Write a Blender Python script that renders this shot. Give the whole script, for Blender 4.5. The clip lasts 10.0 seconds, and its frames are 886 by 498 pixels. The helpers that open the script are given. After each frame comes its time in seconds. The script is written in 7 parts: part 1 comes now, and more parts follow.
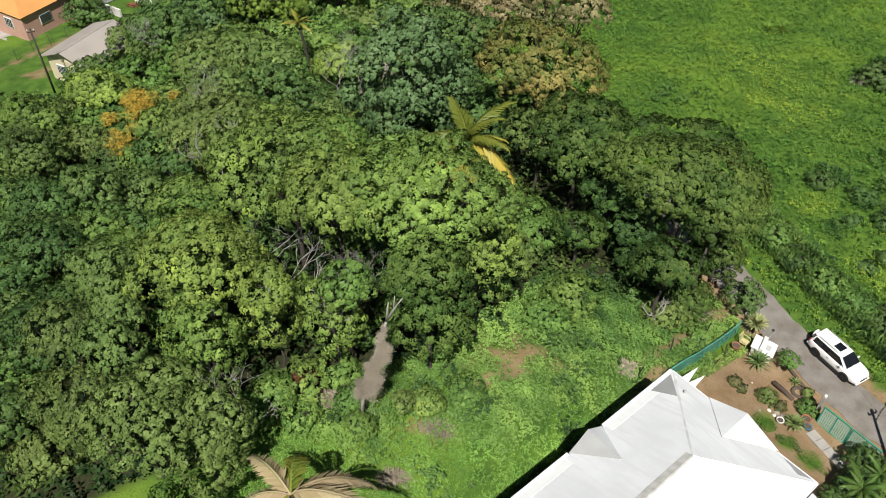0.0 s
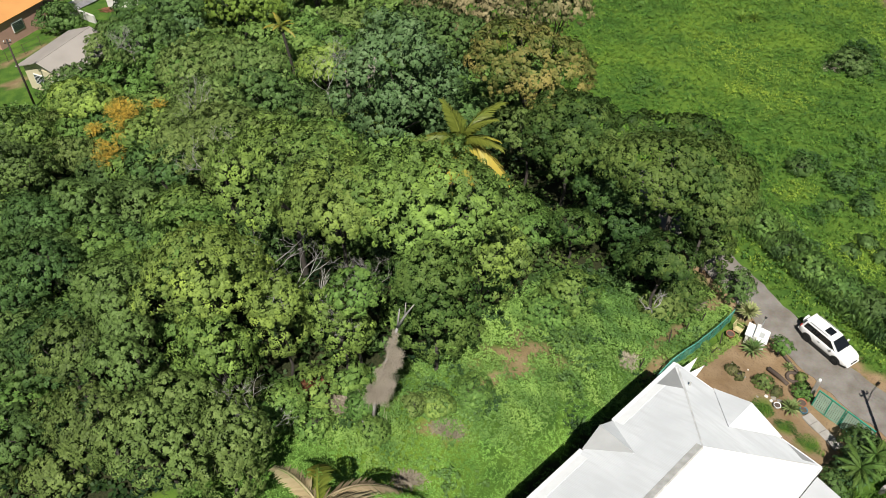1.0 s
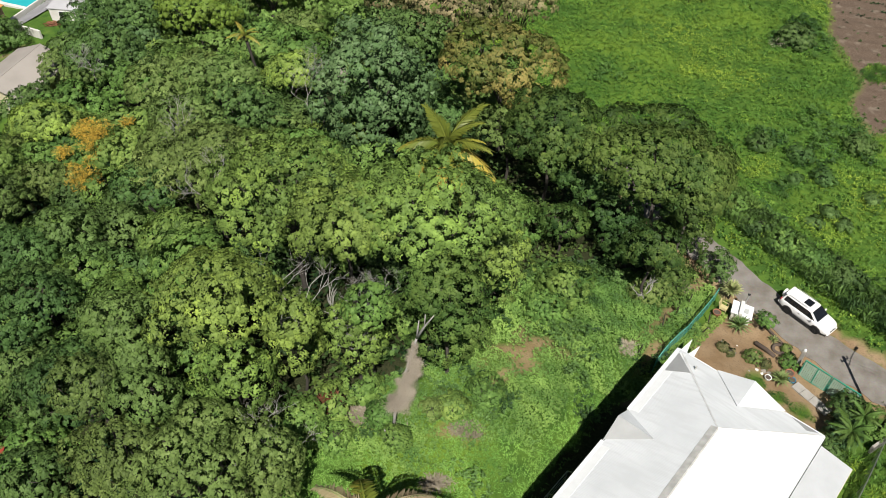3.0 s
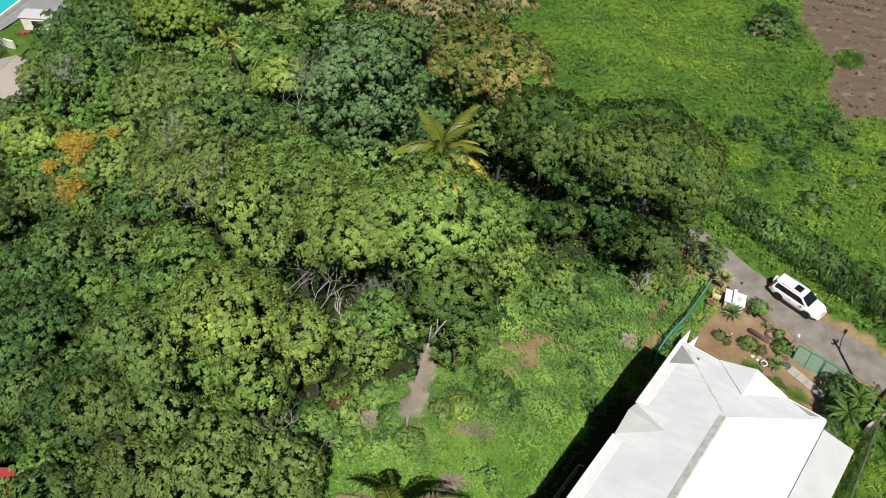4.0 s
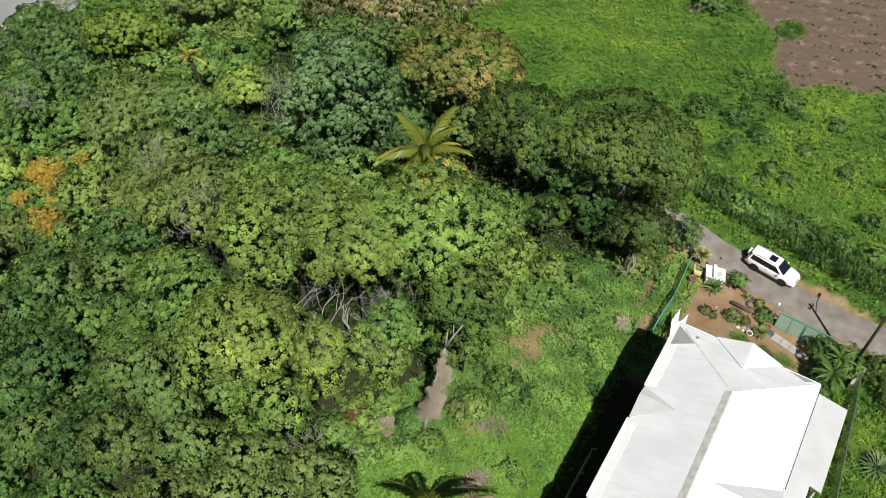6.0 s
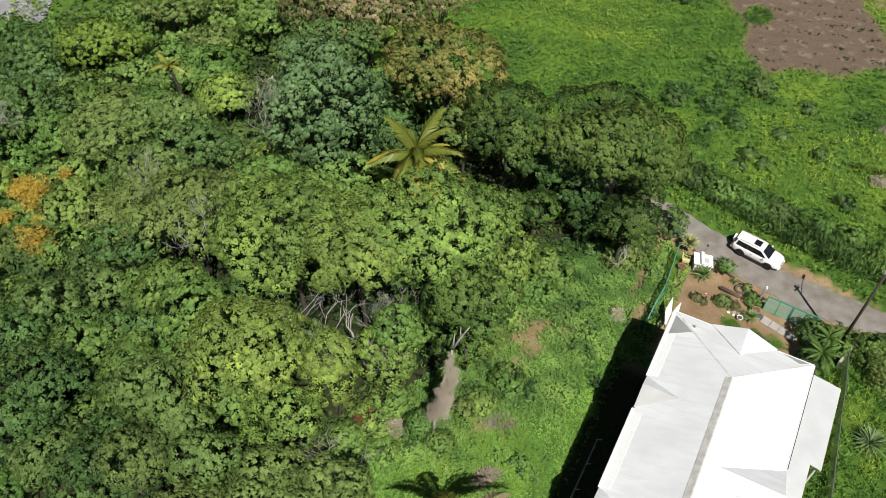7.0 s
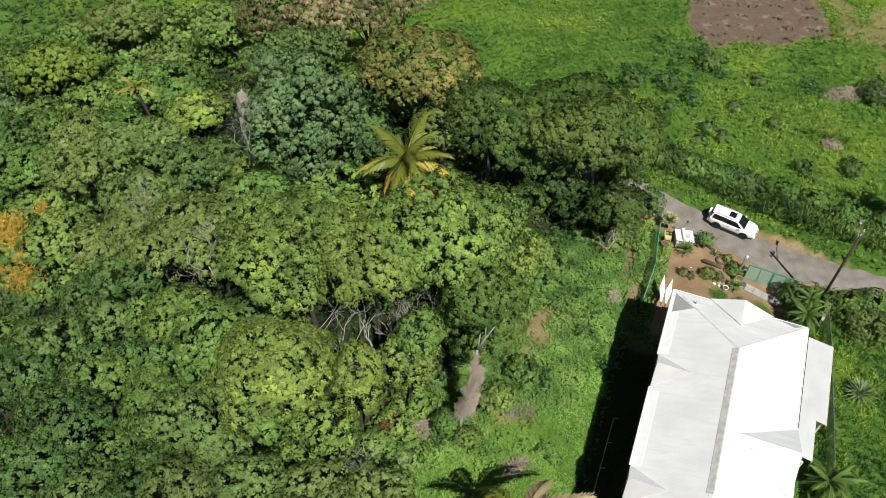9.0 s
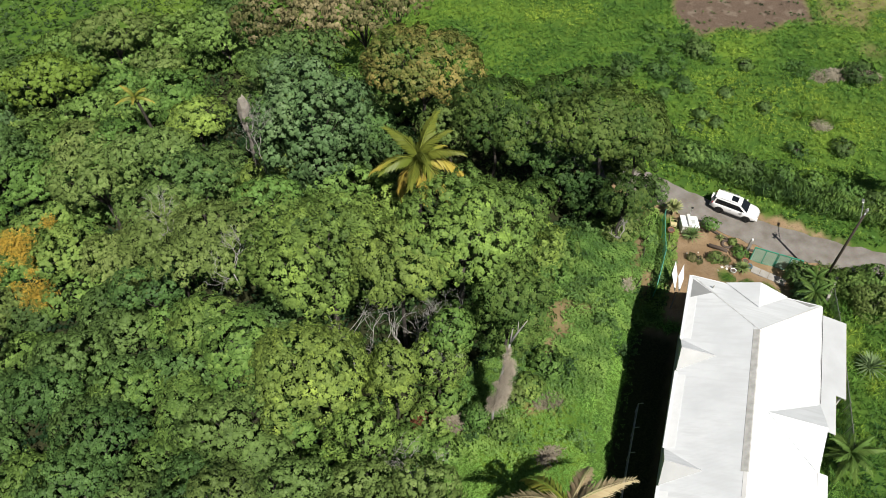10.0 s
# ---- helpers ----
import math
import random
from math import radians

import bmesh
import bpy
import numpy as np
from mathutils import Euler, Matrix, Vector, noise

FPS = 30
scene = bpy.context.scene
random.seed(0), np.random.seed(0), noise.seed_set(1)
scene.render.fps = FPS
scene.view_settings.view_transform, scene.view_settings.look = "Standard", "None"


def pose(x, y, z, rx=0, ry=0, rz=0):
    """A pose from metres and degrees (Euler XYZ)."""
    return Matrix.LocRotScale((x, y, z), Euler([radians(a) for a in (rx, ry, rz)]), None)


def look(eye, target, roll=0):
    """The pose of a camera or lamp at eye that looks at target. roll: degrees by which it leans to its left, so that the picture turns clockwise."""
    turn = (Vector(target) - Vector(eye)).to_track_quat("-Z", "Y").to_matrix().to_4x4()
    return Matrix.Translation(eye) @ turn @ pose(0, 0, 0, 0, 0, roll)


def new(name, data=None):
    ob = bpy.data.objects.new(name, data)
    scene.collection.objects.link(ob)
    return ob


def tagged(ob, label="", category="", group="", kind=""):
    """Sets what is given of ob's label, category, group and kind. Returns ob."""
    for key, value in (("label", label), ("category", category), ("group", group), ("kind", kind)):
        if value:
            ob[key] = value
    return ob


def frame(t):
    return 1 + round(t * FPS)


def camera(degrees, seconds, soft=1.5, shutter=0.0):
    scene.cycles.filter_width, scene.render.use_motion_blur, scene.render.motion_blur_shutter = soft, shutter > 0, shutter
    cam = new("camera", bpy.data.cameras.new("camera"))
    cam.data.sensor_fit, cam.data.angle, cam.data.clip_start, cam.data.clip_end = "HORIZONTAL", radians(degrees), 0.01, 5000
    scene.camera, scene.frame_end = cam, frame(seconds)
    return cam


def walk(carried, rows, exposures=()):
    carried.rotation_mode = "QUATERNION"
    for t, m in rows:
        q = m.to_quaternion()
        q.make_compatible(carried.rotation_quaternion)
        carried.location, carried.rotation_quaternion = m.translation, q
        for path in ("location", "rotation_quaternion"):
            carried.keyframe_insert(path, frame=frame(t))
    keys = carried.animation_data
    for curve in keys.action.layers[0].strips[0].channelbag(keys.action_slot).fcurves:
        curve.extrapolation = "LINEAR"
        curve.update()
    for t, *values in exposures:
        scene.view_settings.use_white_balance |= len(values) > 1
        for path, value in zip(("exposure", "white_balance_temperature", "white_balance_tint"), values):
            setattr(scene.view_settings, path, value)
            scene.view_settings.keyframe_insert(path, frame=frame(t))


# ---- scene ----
UNIT = 1.23  # metres to one unit of the plan
cam = camera(57.97, 10.0, soft=0.9)
PATH = [
    (0, (0.105, -0.038, 47.179), (-3.721, 13.748, 33.204), 0.22),
    (0.5, (-0.904, -0.254, 47.734), (-4.365, 13.540, 33.672), 0.14),
    (1, (-1.944, -0.437, 48.353), (-5.024, 13.345, 34.190), 0.14),
    (1.5, (-2.958, -0.512, 48.963), (-5.661, 13.240, 34.694), 0.09),
    (2, (-3.981, -0.615, 49.465), (-6.306, 13.120, 35.115), 0.08),
    (2.5, (-4.930, -0.720, 49.946), (-6.906, 12.997, 35.525), 0.11),
    (4, (-8.293, -0.877, 51.635), (-9.135, 12.699, 36.973), 0.18),
    (4.5, (-9.280, -0.882, 52.137), (-9.782, 12.630, 37.401), 0.13),
    (5, (-10.305, -0.775, 52.717), (-10.419, 12.640, 37.884), -0.00),
    (5.5, (-11.327, -0.717, 53.206), (-11.079, 12.618, 38.302), -0.01),
    (7, (-14.403, -0.281, 54.867), (-13.037, 12.703, 39.716), -0.27),
    (7.5, (-15.512, -0.113, 55.463), (-13.767, 12.735, 40.235), -0.22),
    (8, (-16.730, 0.144, 56.106), (-14.590, 12.824, 40.787), -0.26),
    (8.5, (-17.954, 0.392, 56.567), (-15.464, 12.926, 41.182), -0.20),
    (9, (-19.581, 0.694, 57.060), (-16.654, 13.075, 41.628), -0.05),
    (9.5, (-21.293, 1.014, 57.479), (-18.026, 13.228, 41.982), 0.11),
    (10, (-23.396, 1.464, 58.060), (-19.787, 13.498, 42.499), -0.04),
]
walk(cam, [(t, look(eye, target, roll)) for t, eye, target, roll in PATH])

# ---- world, sun, exposure ----
TO_SUN = Vector((0.16, -0.987, 0)).normalized()
SUN_EL = radians(57)
world = bpy.data.worlds.new("sky")
scene.world = world
world.use_nodes = True
wn = world.node_tree.nodes
sky = wn.new("ShaderNodeTexSky")
sky.sky_type = "NISHITA"
sky.sun_disc = False
sky.sun_elevation = SUN_EL
sky.sun_rotation = math.atan2(TO_SUN.x, TO_SUN.y)
world.node_tree.links.new(sky.outputs[0], wn["Background"].inputs[0])
wn["Background"].inputs[1].default_value = 0.029
sun = new("sun", bpy.data.lights.new("sun", "SUN"))
sun.data.energy = 5.0
sun.data.angle = radians(0.53)
sun.data.color = (1.0, 0.95, 0.87)
sun_way = Vector((TO_SUN.x * math.cos(SUN_EL), TO_SUN.y * math.cos(SUN_EL), math.sin(SUN_EL)))
sun.matrix_world = look(sun_way * 100, (0, 0, 0))
scene.view_settings.exposure = 0.38

# ---- materials ----
MATS = {}


def material(name, colour, rough=0.8, metal=0.0, spec=0.3, vary=0.25, scale=3.0, fine=40.0, bump=0.2, second=None, coat=0.0):
    """Plain solid surface with blotches at a coarse scale and grain at a fine one."""
    if name in MATS:
        return MATS[name]
    m = bpy.data.materials.new(name)
    m.use_nodes = True
    t = m.node_tree
    b = t.nodes["Principled BSDF"]
    b.inputs["Roughness"].default_value = rough
    b.inputs["Metallic"].default_value = metal
    b.inputs["Specular IOR Level"].default_value = spec
    b.inputs["Coat Weight"].default_value = coat
    co = t.nodes.new("ShaderNodeTexCoord")
    n1 = t.nodes.new("ShaderNodeTexNoise")
    n1.inputs["Scale"].default_value = scale
    n1.inputs["Detail"].default_value = 5
    n2 = t.nodes.new("ShaderNodeTexNoise")
    n2.inputs["Scale"].default_value = fine
    n2.inputs["Detail"].default_value = 3
    for n in (n1, n2):
        t.links.new(co.outputs["Object"], n.inputs["Vector"])
    mix = t.nodes.new("ShaderNodeMix")
    mix.data_type = "RGBA"
    ramp = t.nodes.new("ShaderNodeMapRange")
    ramp.inputs["From Min"].default_value = 0.35
    ramp.inputs["From Max"].default_value = 0.7
    t.links.new(n1.outputs["Fac"], ramp.inputs["Value"])
    t.links.new(ramp.outputs["Result"], mix.inputs["Factor"])
    c2 = second or [c * (1 - vary) for c in colour]
    mix.inputs["A"].default_value = (*colour, 1)
    mix.inputs["B"].default_value = (*c2, 1)
    mix2 = t.nodes.new("ShaderNodeMix")
    mix2.data_type = "RGBA"
    mix2.blend_type = "MULTIPLY"
    mix2.inputs["Factor"].default_value = vary
    t.links.new(mix.outputs["Result"], mix2.inputs["A"])
    t.links.new(n2.outputs["Color"], mix2.inputs["B"])
    t.links.new(mix2.outputs["Result"], b.inputs["Base Color"])
    if bump:
        bp = t.nodes.new("ShaderNodeBump")
        bp.inputs["Strength"].default_value = bump
        bp.inputs["Distance"].default_value = 0.02
        t.links.new(n2.outputs["Fac"], bp.inputs["Height"])
        t.links.new(bp.outputs["Normal"], b.inputs["Normal"])
    MATS[name] = m
    return m


def leaf_material(name, dark, mid, light, rough=0.55, glow=0.05, spec=0.16):
    """Leaf surface: hue follows each leaf's tone, and some light passes through the blade."""
    if name in MATS:
        return MATS[name]
    m = bpy.data.materials.new(name)
    m.use_nodes = True
    t = m.node_tree
    b = t.nodes["Principled BSDF"]
    b.inputs["Roughness"].default_value = rough
    b.inputs["Specular IOR Level"].default_value = spec
    at = t.nodes.new("ShaderNodeAttribute")
    at.attribute_name = "tone"
    ramp = t.nodes.new("ShaderNodeValToRGB")
    ramp.color_ramp.elements[0].color = (*dark, 1)
    ramp.color_ramp.elements[1].color = (*light, 1)
    e = ramp.color_ramp.elements.new(0.5)
    e.color = (*mid, 1)
    t.links.new(at.outputs["Fac"], ramp.inputs["Fac"])
    co = t.nodes.new("ShaderNodeTexCoord")
    ns = t.nodes.new("ShaderNodeTexNoise")
    ns.inputs["Scale"].default_value = 0.5
    ns.inputs["Detail"].default_value = 3
    t.links.new(co.outputs["Object"], ns.inputs["Vector"])
    hsv = t.nodes.new("ShaderNodeHueSaturation")
    mr = t.nodes.new("ShaderNodeMapRange")
    mr.inputs["From Min"].default_value, mr.inputs["From Max"].default_value = 0.3, 0.7
    mr.inputs["To Min"].default_value, mr.inputs["To Max"].default_value = 0.8, 1.2
    t.links.new(ns.outputs["Fac"], mr.inputs["Value"])
    t.links.new(mr.outputs["Result"], hsv.inputs["Value"])
    t.links.new(ramp.outputs["Color"], hsv.inputs["Color"])
    oi = t.nodes.new("ShaderNodeObjectInfo")
    hr = t.nodes.new("ShaderNodeMapRange")
    hr.inputs["To Min"].default_value, hr.inputs["To Max"].default_value = 0.489, 0.513
    t.links.new(oi.outputs["Random"], hr.inputs["Value"])
    t.links.new(hr.outputs["Result"], hsv.inputs["Hue"])
    t.links.new(hsv.outputs["Color"], b.inputs["Base Color"])
    tr = t.nodes.new("ShaderNodeBsdfTranslucent")
    t.links.new(hsv.outputs["Color"], tr.inputs["Color"])
    mx = t.nodes.new("ShaderNodeMixShader")
    mx.inputs[0].default_value = glow
    t.links.new(b.outputs[0], mx.inputs[1])
    t.links.new(tr.outputs[0], mx.inputs[2])
    t.links.new(mx.outputs[0], t.nodes["Material Output"].inputs["Surface"])
    MATS[name] = m
    return m


def glass_material():
    m = material("tinted_glass", (0.01, 0.012, 0.015), rough=0.06, spec=0.6, vary=0.05, bump=0)
    return m


BARK = material("bark", (0.085, 0.075, 0.065), rough=0.9, vary=0.4, scale=4, fine=30, bump=0.5)
DEADWOOD = material("bleached_wood", (0.41, 0.395, 0.375), rough=0.9, vary=0.35, scale=3, fine=25, bump=0.4)
WHITE_ROOF = material("white_sheet_roof", (0.80, 0.80, 0.79), rough=0.45, spec=0.4, vary=0.05, scale=0.6, fine=8, bump=0.02, second=(0.62, 0.62, 0.60))
WHITE_WALL = material("white_render", (0.72, 0.71, 0.68), rough=0.85, vary=0.12, scale=0.8, fine=20, bump=0.1, second=(0.58, 0.56, 0.52))
RIDGE_DIRT = material("weathered_ridge_cap", (0.42, 0.42, 0.40), rough=0.8, vary=0.3, scale=3.0, fine=20, bump=0.1, second=(0.58, 0.58, 0.56))
CONCRETE = material("concrete", (0.42, 0.40, 0.37), rough=0.9, vary=0.25, scale=1.5, fine=25, bump=0.25)
ASPHALT = material("worn_asphalt", (0.265, 0.248, 0.225), rough=0.92, vary=0.35, scale=1.1, fine=9, bump=0.3, second=(0.175, 0.155, 0.132))
GREEN_PAINT = material("green_paint", (0.05, 0.32, 0.22), rough=0.5, vary=0.2, scale=2, fine=20, bump=0.05)
PALE_GREEN = material("pale_green_sheet", (0.42, 0.60, 0.48), rough=0.5, vary=0.2, scale=2, fine=20, bump=0.05)
DARK_METAL = material("dark_metal", (0.06, 0.06, 0.06), rough=0.6, metal=0.6, vary=0.3, bump=0.1)
GREY_METAL = material("galvanised_metal", (0.5, 0.5, 0.5), rough=0.45, metal=0.8, vary=0.2, bump=0.05)
POLE_WOOD = material("dark_pole_wood", (0.075, 0.06, 0.05), rough=0.85, vary=0.3, scale=4, fine=30, bump=0.3)
CAR_PAINT = material("white_car_paint", (0.80, 0.80, 0.80), rough=0.18, spec=0.5, vary=0.02, bump=0, coat=0.6)
RUBBER = material("black_rubber", (0.018, 0.018, 0.018), rough=0.8, vary=0.2, bump=0.1)
BLACK_PLASTIC = material("black_plastic", (0.02, 0.02, 0.02), rough=0.5, vary=0.1, bump=0.02)
GLASS = glass_material()
CREAM_WALL = material("cream_wall", (0.62, 0.55, 0.38), rough=0.85, vary=0.1, scale=1, bump=0.1)
GREY_ROOF = material("grey_sheet_roof", (0.36, 0.33, 0.30), rough=0.7, vary=0.15, scale=0.5, fine=10, bump=0.05)
ORANGE_ROOF = material("orange_sheet_roof", (0.62, 0.30, 0.10), rough=0.6, vary=0.12, scale=0.5, fine=10, bump=0.05)
PINK_WALL = material("pink_wall", (0.55, 0.33, 0.27), rough=0.85, vary=0.12, scale=1, bump=0.1)
PALE_ROOF = material("pale_grey_roof", (0.50, 0.50, 0.52), rough=0.6, vary=0.12, scale=0.5, fine=10, bump=0.05)
RED_ROOF = material("red_sheet_roof", (0.33, 0.05, 0.035), rough=0.6, vary=0.15, scale=0.6, fine=10, bump=0.05)
ROCK = material("pale_rock", (0.42, 0.38, 0.33), rough=0.95, vary=0.4, scale=2, fine=20, bump=0.5)
TERRACOTTA = material("terracotta", (0.32, 0.14, 0.08), rough=0.85, vary=0.2, bump=0.1)
BLUE_POT = material("blue_plastic", (0.05, 0.18, 0.28), rough=0.5, vary=0.1, bump=0.02)
YELLOW_CRATE = material("pale_yellow_plastic", (0.55, 0.48, 0.25), rough=0.6, vary=0.15, bump=0.05)
WHITE_PLASTIC = material("white_painted_sheet", (0.76, 0.78, 0.79), rough=0.5, vary=0.06, bump=0.02)

LEAF_BRIGHT = leaf_material("bright_broad_leaf", (0.038, 0.071, 0.016), (0.138, 0.213, 0.048), (0.273, 0.394, 0.073))
LEAF_MID = leaf_material("mid_green_leaf", (0.027, 0.060, 0.018), (0.099, 0.176, 0.037), (0.195, 0.313, 0.077))
LEAF_DARK = leaf_material("dark_green_leaf", (0.019, 0.044, 0.017), (0.068, 0.123, 0.033), (0.139, 0.232, 0.066))
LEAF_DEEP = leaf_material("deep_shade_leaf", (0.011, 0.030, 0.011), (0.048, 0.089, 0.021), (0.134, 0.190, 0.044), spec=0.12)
LEAF_BLUE = leaf_material("blue_green_leaf", (0.024, 0.055, 0.022), (0.085, 0.158, 0.058), (0.160, 0.240, 0.108), rough=0.5, spec=0.18)
LEAF_OLIVE = leaf_material("olive_leaf", (0.036, 0.058, 0.018), (0.113, 0.170, 0.044), (0.206, 0.280, 0.084))
LEAF_BROWN = leaf_material("brown_green_leaf", (0.019, 0.032, 0.012), (0.092, 0.100, 0.036), (0.300, 0.250, 0.135))
LEAF_RUST = leaf_material("green_russet_leaf", (0.030, 0.050, 0.012), (0.098, 0.127, 0.030), (0.270, 0.225, 0.070))
LEAF_YELLOW = leaf_material("yellow_green_leaf", (0.085, 0.135, 0.022), (0.135, 0.230, 0.036), (0.235, 0.345, 0.062))
LEAF_ORANGE = leaf_material("orange_vine", (0.13, 0.14, 0.03), (0.42, 0.26, 0.04), (0.62, 0.40, 0.07))
LEAF_VINE = leaf_material("vine_leaf", (0.029, 0.063, 0.018), (0.106, 0.190, 0.043), (0.225, 0.330, 0.075))
LEAF_GRASS = leaf_material("grass_blade", (0.030, 0.080, 0.018), (0.096, 0.188, 0.028), (0.270, 0.345, 0.042))
LEAF_TURF = leaf_material("short_turf", (0.035, 0.095, 0.018), (0.125, 0.255, 0.048), (0.235, 0.390, 0.080))
LEAF_PALM = leaf_material("palm_leaflet", (0.070, 0.100, 0.015), (0.160, 0.190, 0.031), (0.420, 0.320, 0.062), rough=0.4)
LEAF_DRYPALM = leaf_material("dry_palm_leaflet", (0.220, 0.160, 0.088), (0.360, 0.280, 0.163), (0.450, 0.400, 0.250))
LEAF_AGAVE = leaf_material("striped_sword_leaf", (0.100, 0.170, 0.050), (0.220, 0.280, 0.100), (0.420, 0.420, 0.225))
LEAF_ORANGE_BROWN = leaf_material("rust_debris", (0.110, 0.042, 0.024), (0.200, 0.085, 0.048), (0.330, 0.180, 0.110), glow=0.1)
CREEPER_DRY = leaf_material("dead_creeper", (0.27, 0.23, 0.19), (0.43, 0.37, 0.305), (0.56, 0.49, 0.41), glow=0.1)
DRY_LEAF = leaf_material("dry_vine", (0.15, 0.13, 0.092), (0.29, 0.26, 0.195), (0.44, 0.405, 0.325), glow=0.1)


# ---- building helpers ----
def finish(bm, name, mat, smooth=False):
    me = bpy.data.meshes.new(name)
    bmesh.ops.recalc_face_normals(bm, faces=bm.faces)
    bm.to_mesh(me)
    bm.free()
    for m in mat if isinstance(mat, (list, tuple)) else [mat]:
        me.materials.append(m)
    if smooth:
        for p in me.polygons:
            p.use_smooth = True
    return me


def part(name, bm, mat, parent, label="", smooth=False):
    """One mesh object under a thing or a part."""
    ob = new(name, finish(bm, name, mat, smooth) if isinstance(bm, bmesh.types.BMesh) else bm)
    ob.parent = parent
    if label:
        ob["label"] = label
    return ob


def thing(name, label, category, m=None, group="", kind=""):
    """An empty at a thing's base, to hold its parts."""
    ob = new(name)
    ob.empty_display_size = 0.3
    if m is not None:
        ob.matrix_basis = m
    return tagged(ob, label, category, group, kind)


def box(bm, lo, hi, m=None, bevel=0.0):
    r = bmesh.ops.create_cube(bm, size=1.0)
    lo, hi = Vector(lo), Vector(hi)
    for v in r["verts"]:
        v.co = Vector((lo[k] + (v.co[k] + 0.5) * (hi[k] - lo[k]) for k in range(3)))
    if bevel:
        es = list({e for v in r["verts"] for e in v.link_edges})
        r2 = bmesh.ops.bevel(bm, geom=es, offset=bevel, segments=1, affect="EDGES")
        vs = list({v for f in r2["faces"] for v in f.verts} | {v for v in r["verts"] if v.is_valid})
    else:
        vs = r["verts"]
    if m is not None:
        for v in vs:
            v.co = m @ v.co
    return vs


def tube(bm, pts, radii, sides=7):
    """A tapered round limb through points."""
    pts = [Vector(p) for p in pts]
    rings = []
    for i, p in enumerate(pts):
        d = (pts[min(i + 1, len(pts) - 1)] - pts[max(i - 1, 0)]).normalized()
        a = d.orthogonal().normalized() if abs(d.z) < 0.99 else Vector((1, 0, 0))
        b = d.cross(a).normalized()
        a = b.cross(d)
        rings.append([bm.verts.new(p + (a * math.cos(k * 2 * math.pi / sides) + b * math.sin(k * 2 * math.pi / sides)) * radii[i]) for k in range(sides)])
    for r, s in zip(rings, rings[1:]):
        best = min(range(sides), key=lambda o: sum((r[k].co - s[(k + o) % sides].co).length for k in range(sides)))
        for k in range(sides):
            bm.faces.new((r[k], r[(k + 1) % sides], s[(k + 1 + best) % sides], s[(k + best) % sides]))
    bm.faces.new(rings[0][::-1])
    bm.faces.new(rings[-1])


def plate(bm, corners, thick):
    """A flat sheet with thickness, its corners given in order along its top."""
    top = [Vector(c) for c in corners]
    n = (top[1] - top[0]).cross(top[2] - top[0]).normalized()
    if n.z < 0 or (abs(n.z) < 1e-6 and n.x < 0):
        n = -n
    a = [bm.verts.new(c) for c in top]
    b = [bm.verts.new(c - n * thick) for c in top]
    bm.faces.new(a)
    bm.faces.new(b[::-1])
    for i in range(len(a)):
        j = (i + 1) % len(a)
        bm.faces.new((a[i], b[i], b[j], a[j]))


def quads_mesh(name, verts, tone, mat):
    """A mesh of loose four-cornered leaves: verts of shape (n, 4, 3), tone of shape (n,)."""
    n = len(verts)
    me = bpy.data.meshes.new(name)
    me.vertices.add(4 * n)
    me.vertices.foreach_set("co", np.asarray(verts, np.float32).ravel())
    me.loops.add(4 * n)
    me.loops.foreach_set("vertex_index", np.arange(4 * n, dtype=np.int32))
    me.polygons.add(n)
    me.polygons.foreach_set("loop_start", np.arange(0, 4 * n, 4, dtype=np.int32))
    at = me.attributes.new("tone", "FLOAT", "FACE")
    at.data.foreach_set("value", np.clip(tone, 0, 1).astype(np.float32))
    me.materials.append(mat)
    me.update(calc_edges=True)
    return me


def leaves_mesh(name, verts, tone, mat):
    """A mesh of loose three-cornered leaves: verts of shape (n, 3, 3), tone of shape (n,)."""
    n = len(verts)
    me = bpy.data.meshes.new(name)
    me.vertices.add(3 * n)
    me.vertices.foreach_set("co", np.asarray(verts, np.float32).ravel())
    me.loops.add(3 * n)
    me.loops.foreach_set("vertex_index", np.arange(3 * n, dtype=np.int32))
    me.polygons.add(n)
    me.polygons.foreach_set("loop_start", np.arange(0, 3 * n, 3, dtype=np.int32))
    at = me.attributes.new("tone", "FLOAT", "FACE")
    at.data.foreach_set("value", np.clip(tone, 0, 1).astype(np.float32))
    me.materials.append(mat)
    me.update(calc_edges=True)
    return me


def unit(a):
    return a / (np.linalg.norm(a, axis=-1, keepdims=True) + 1e-9)


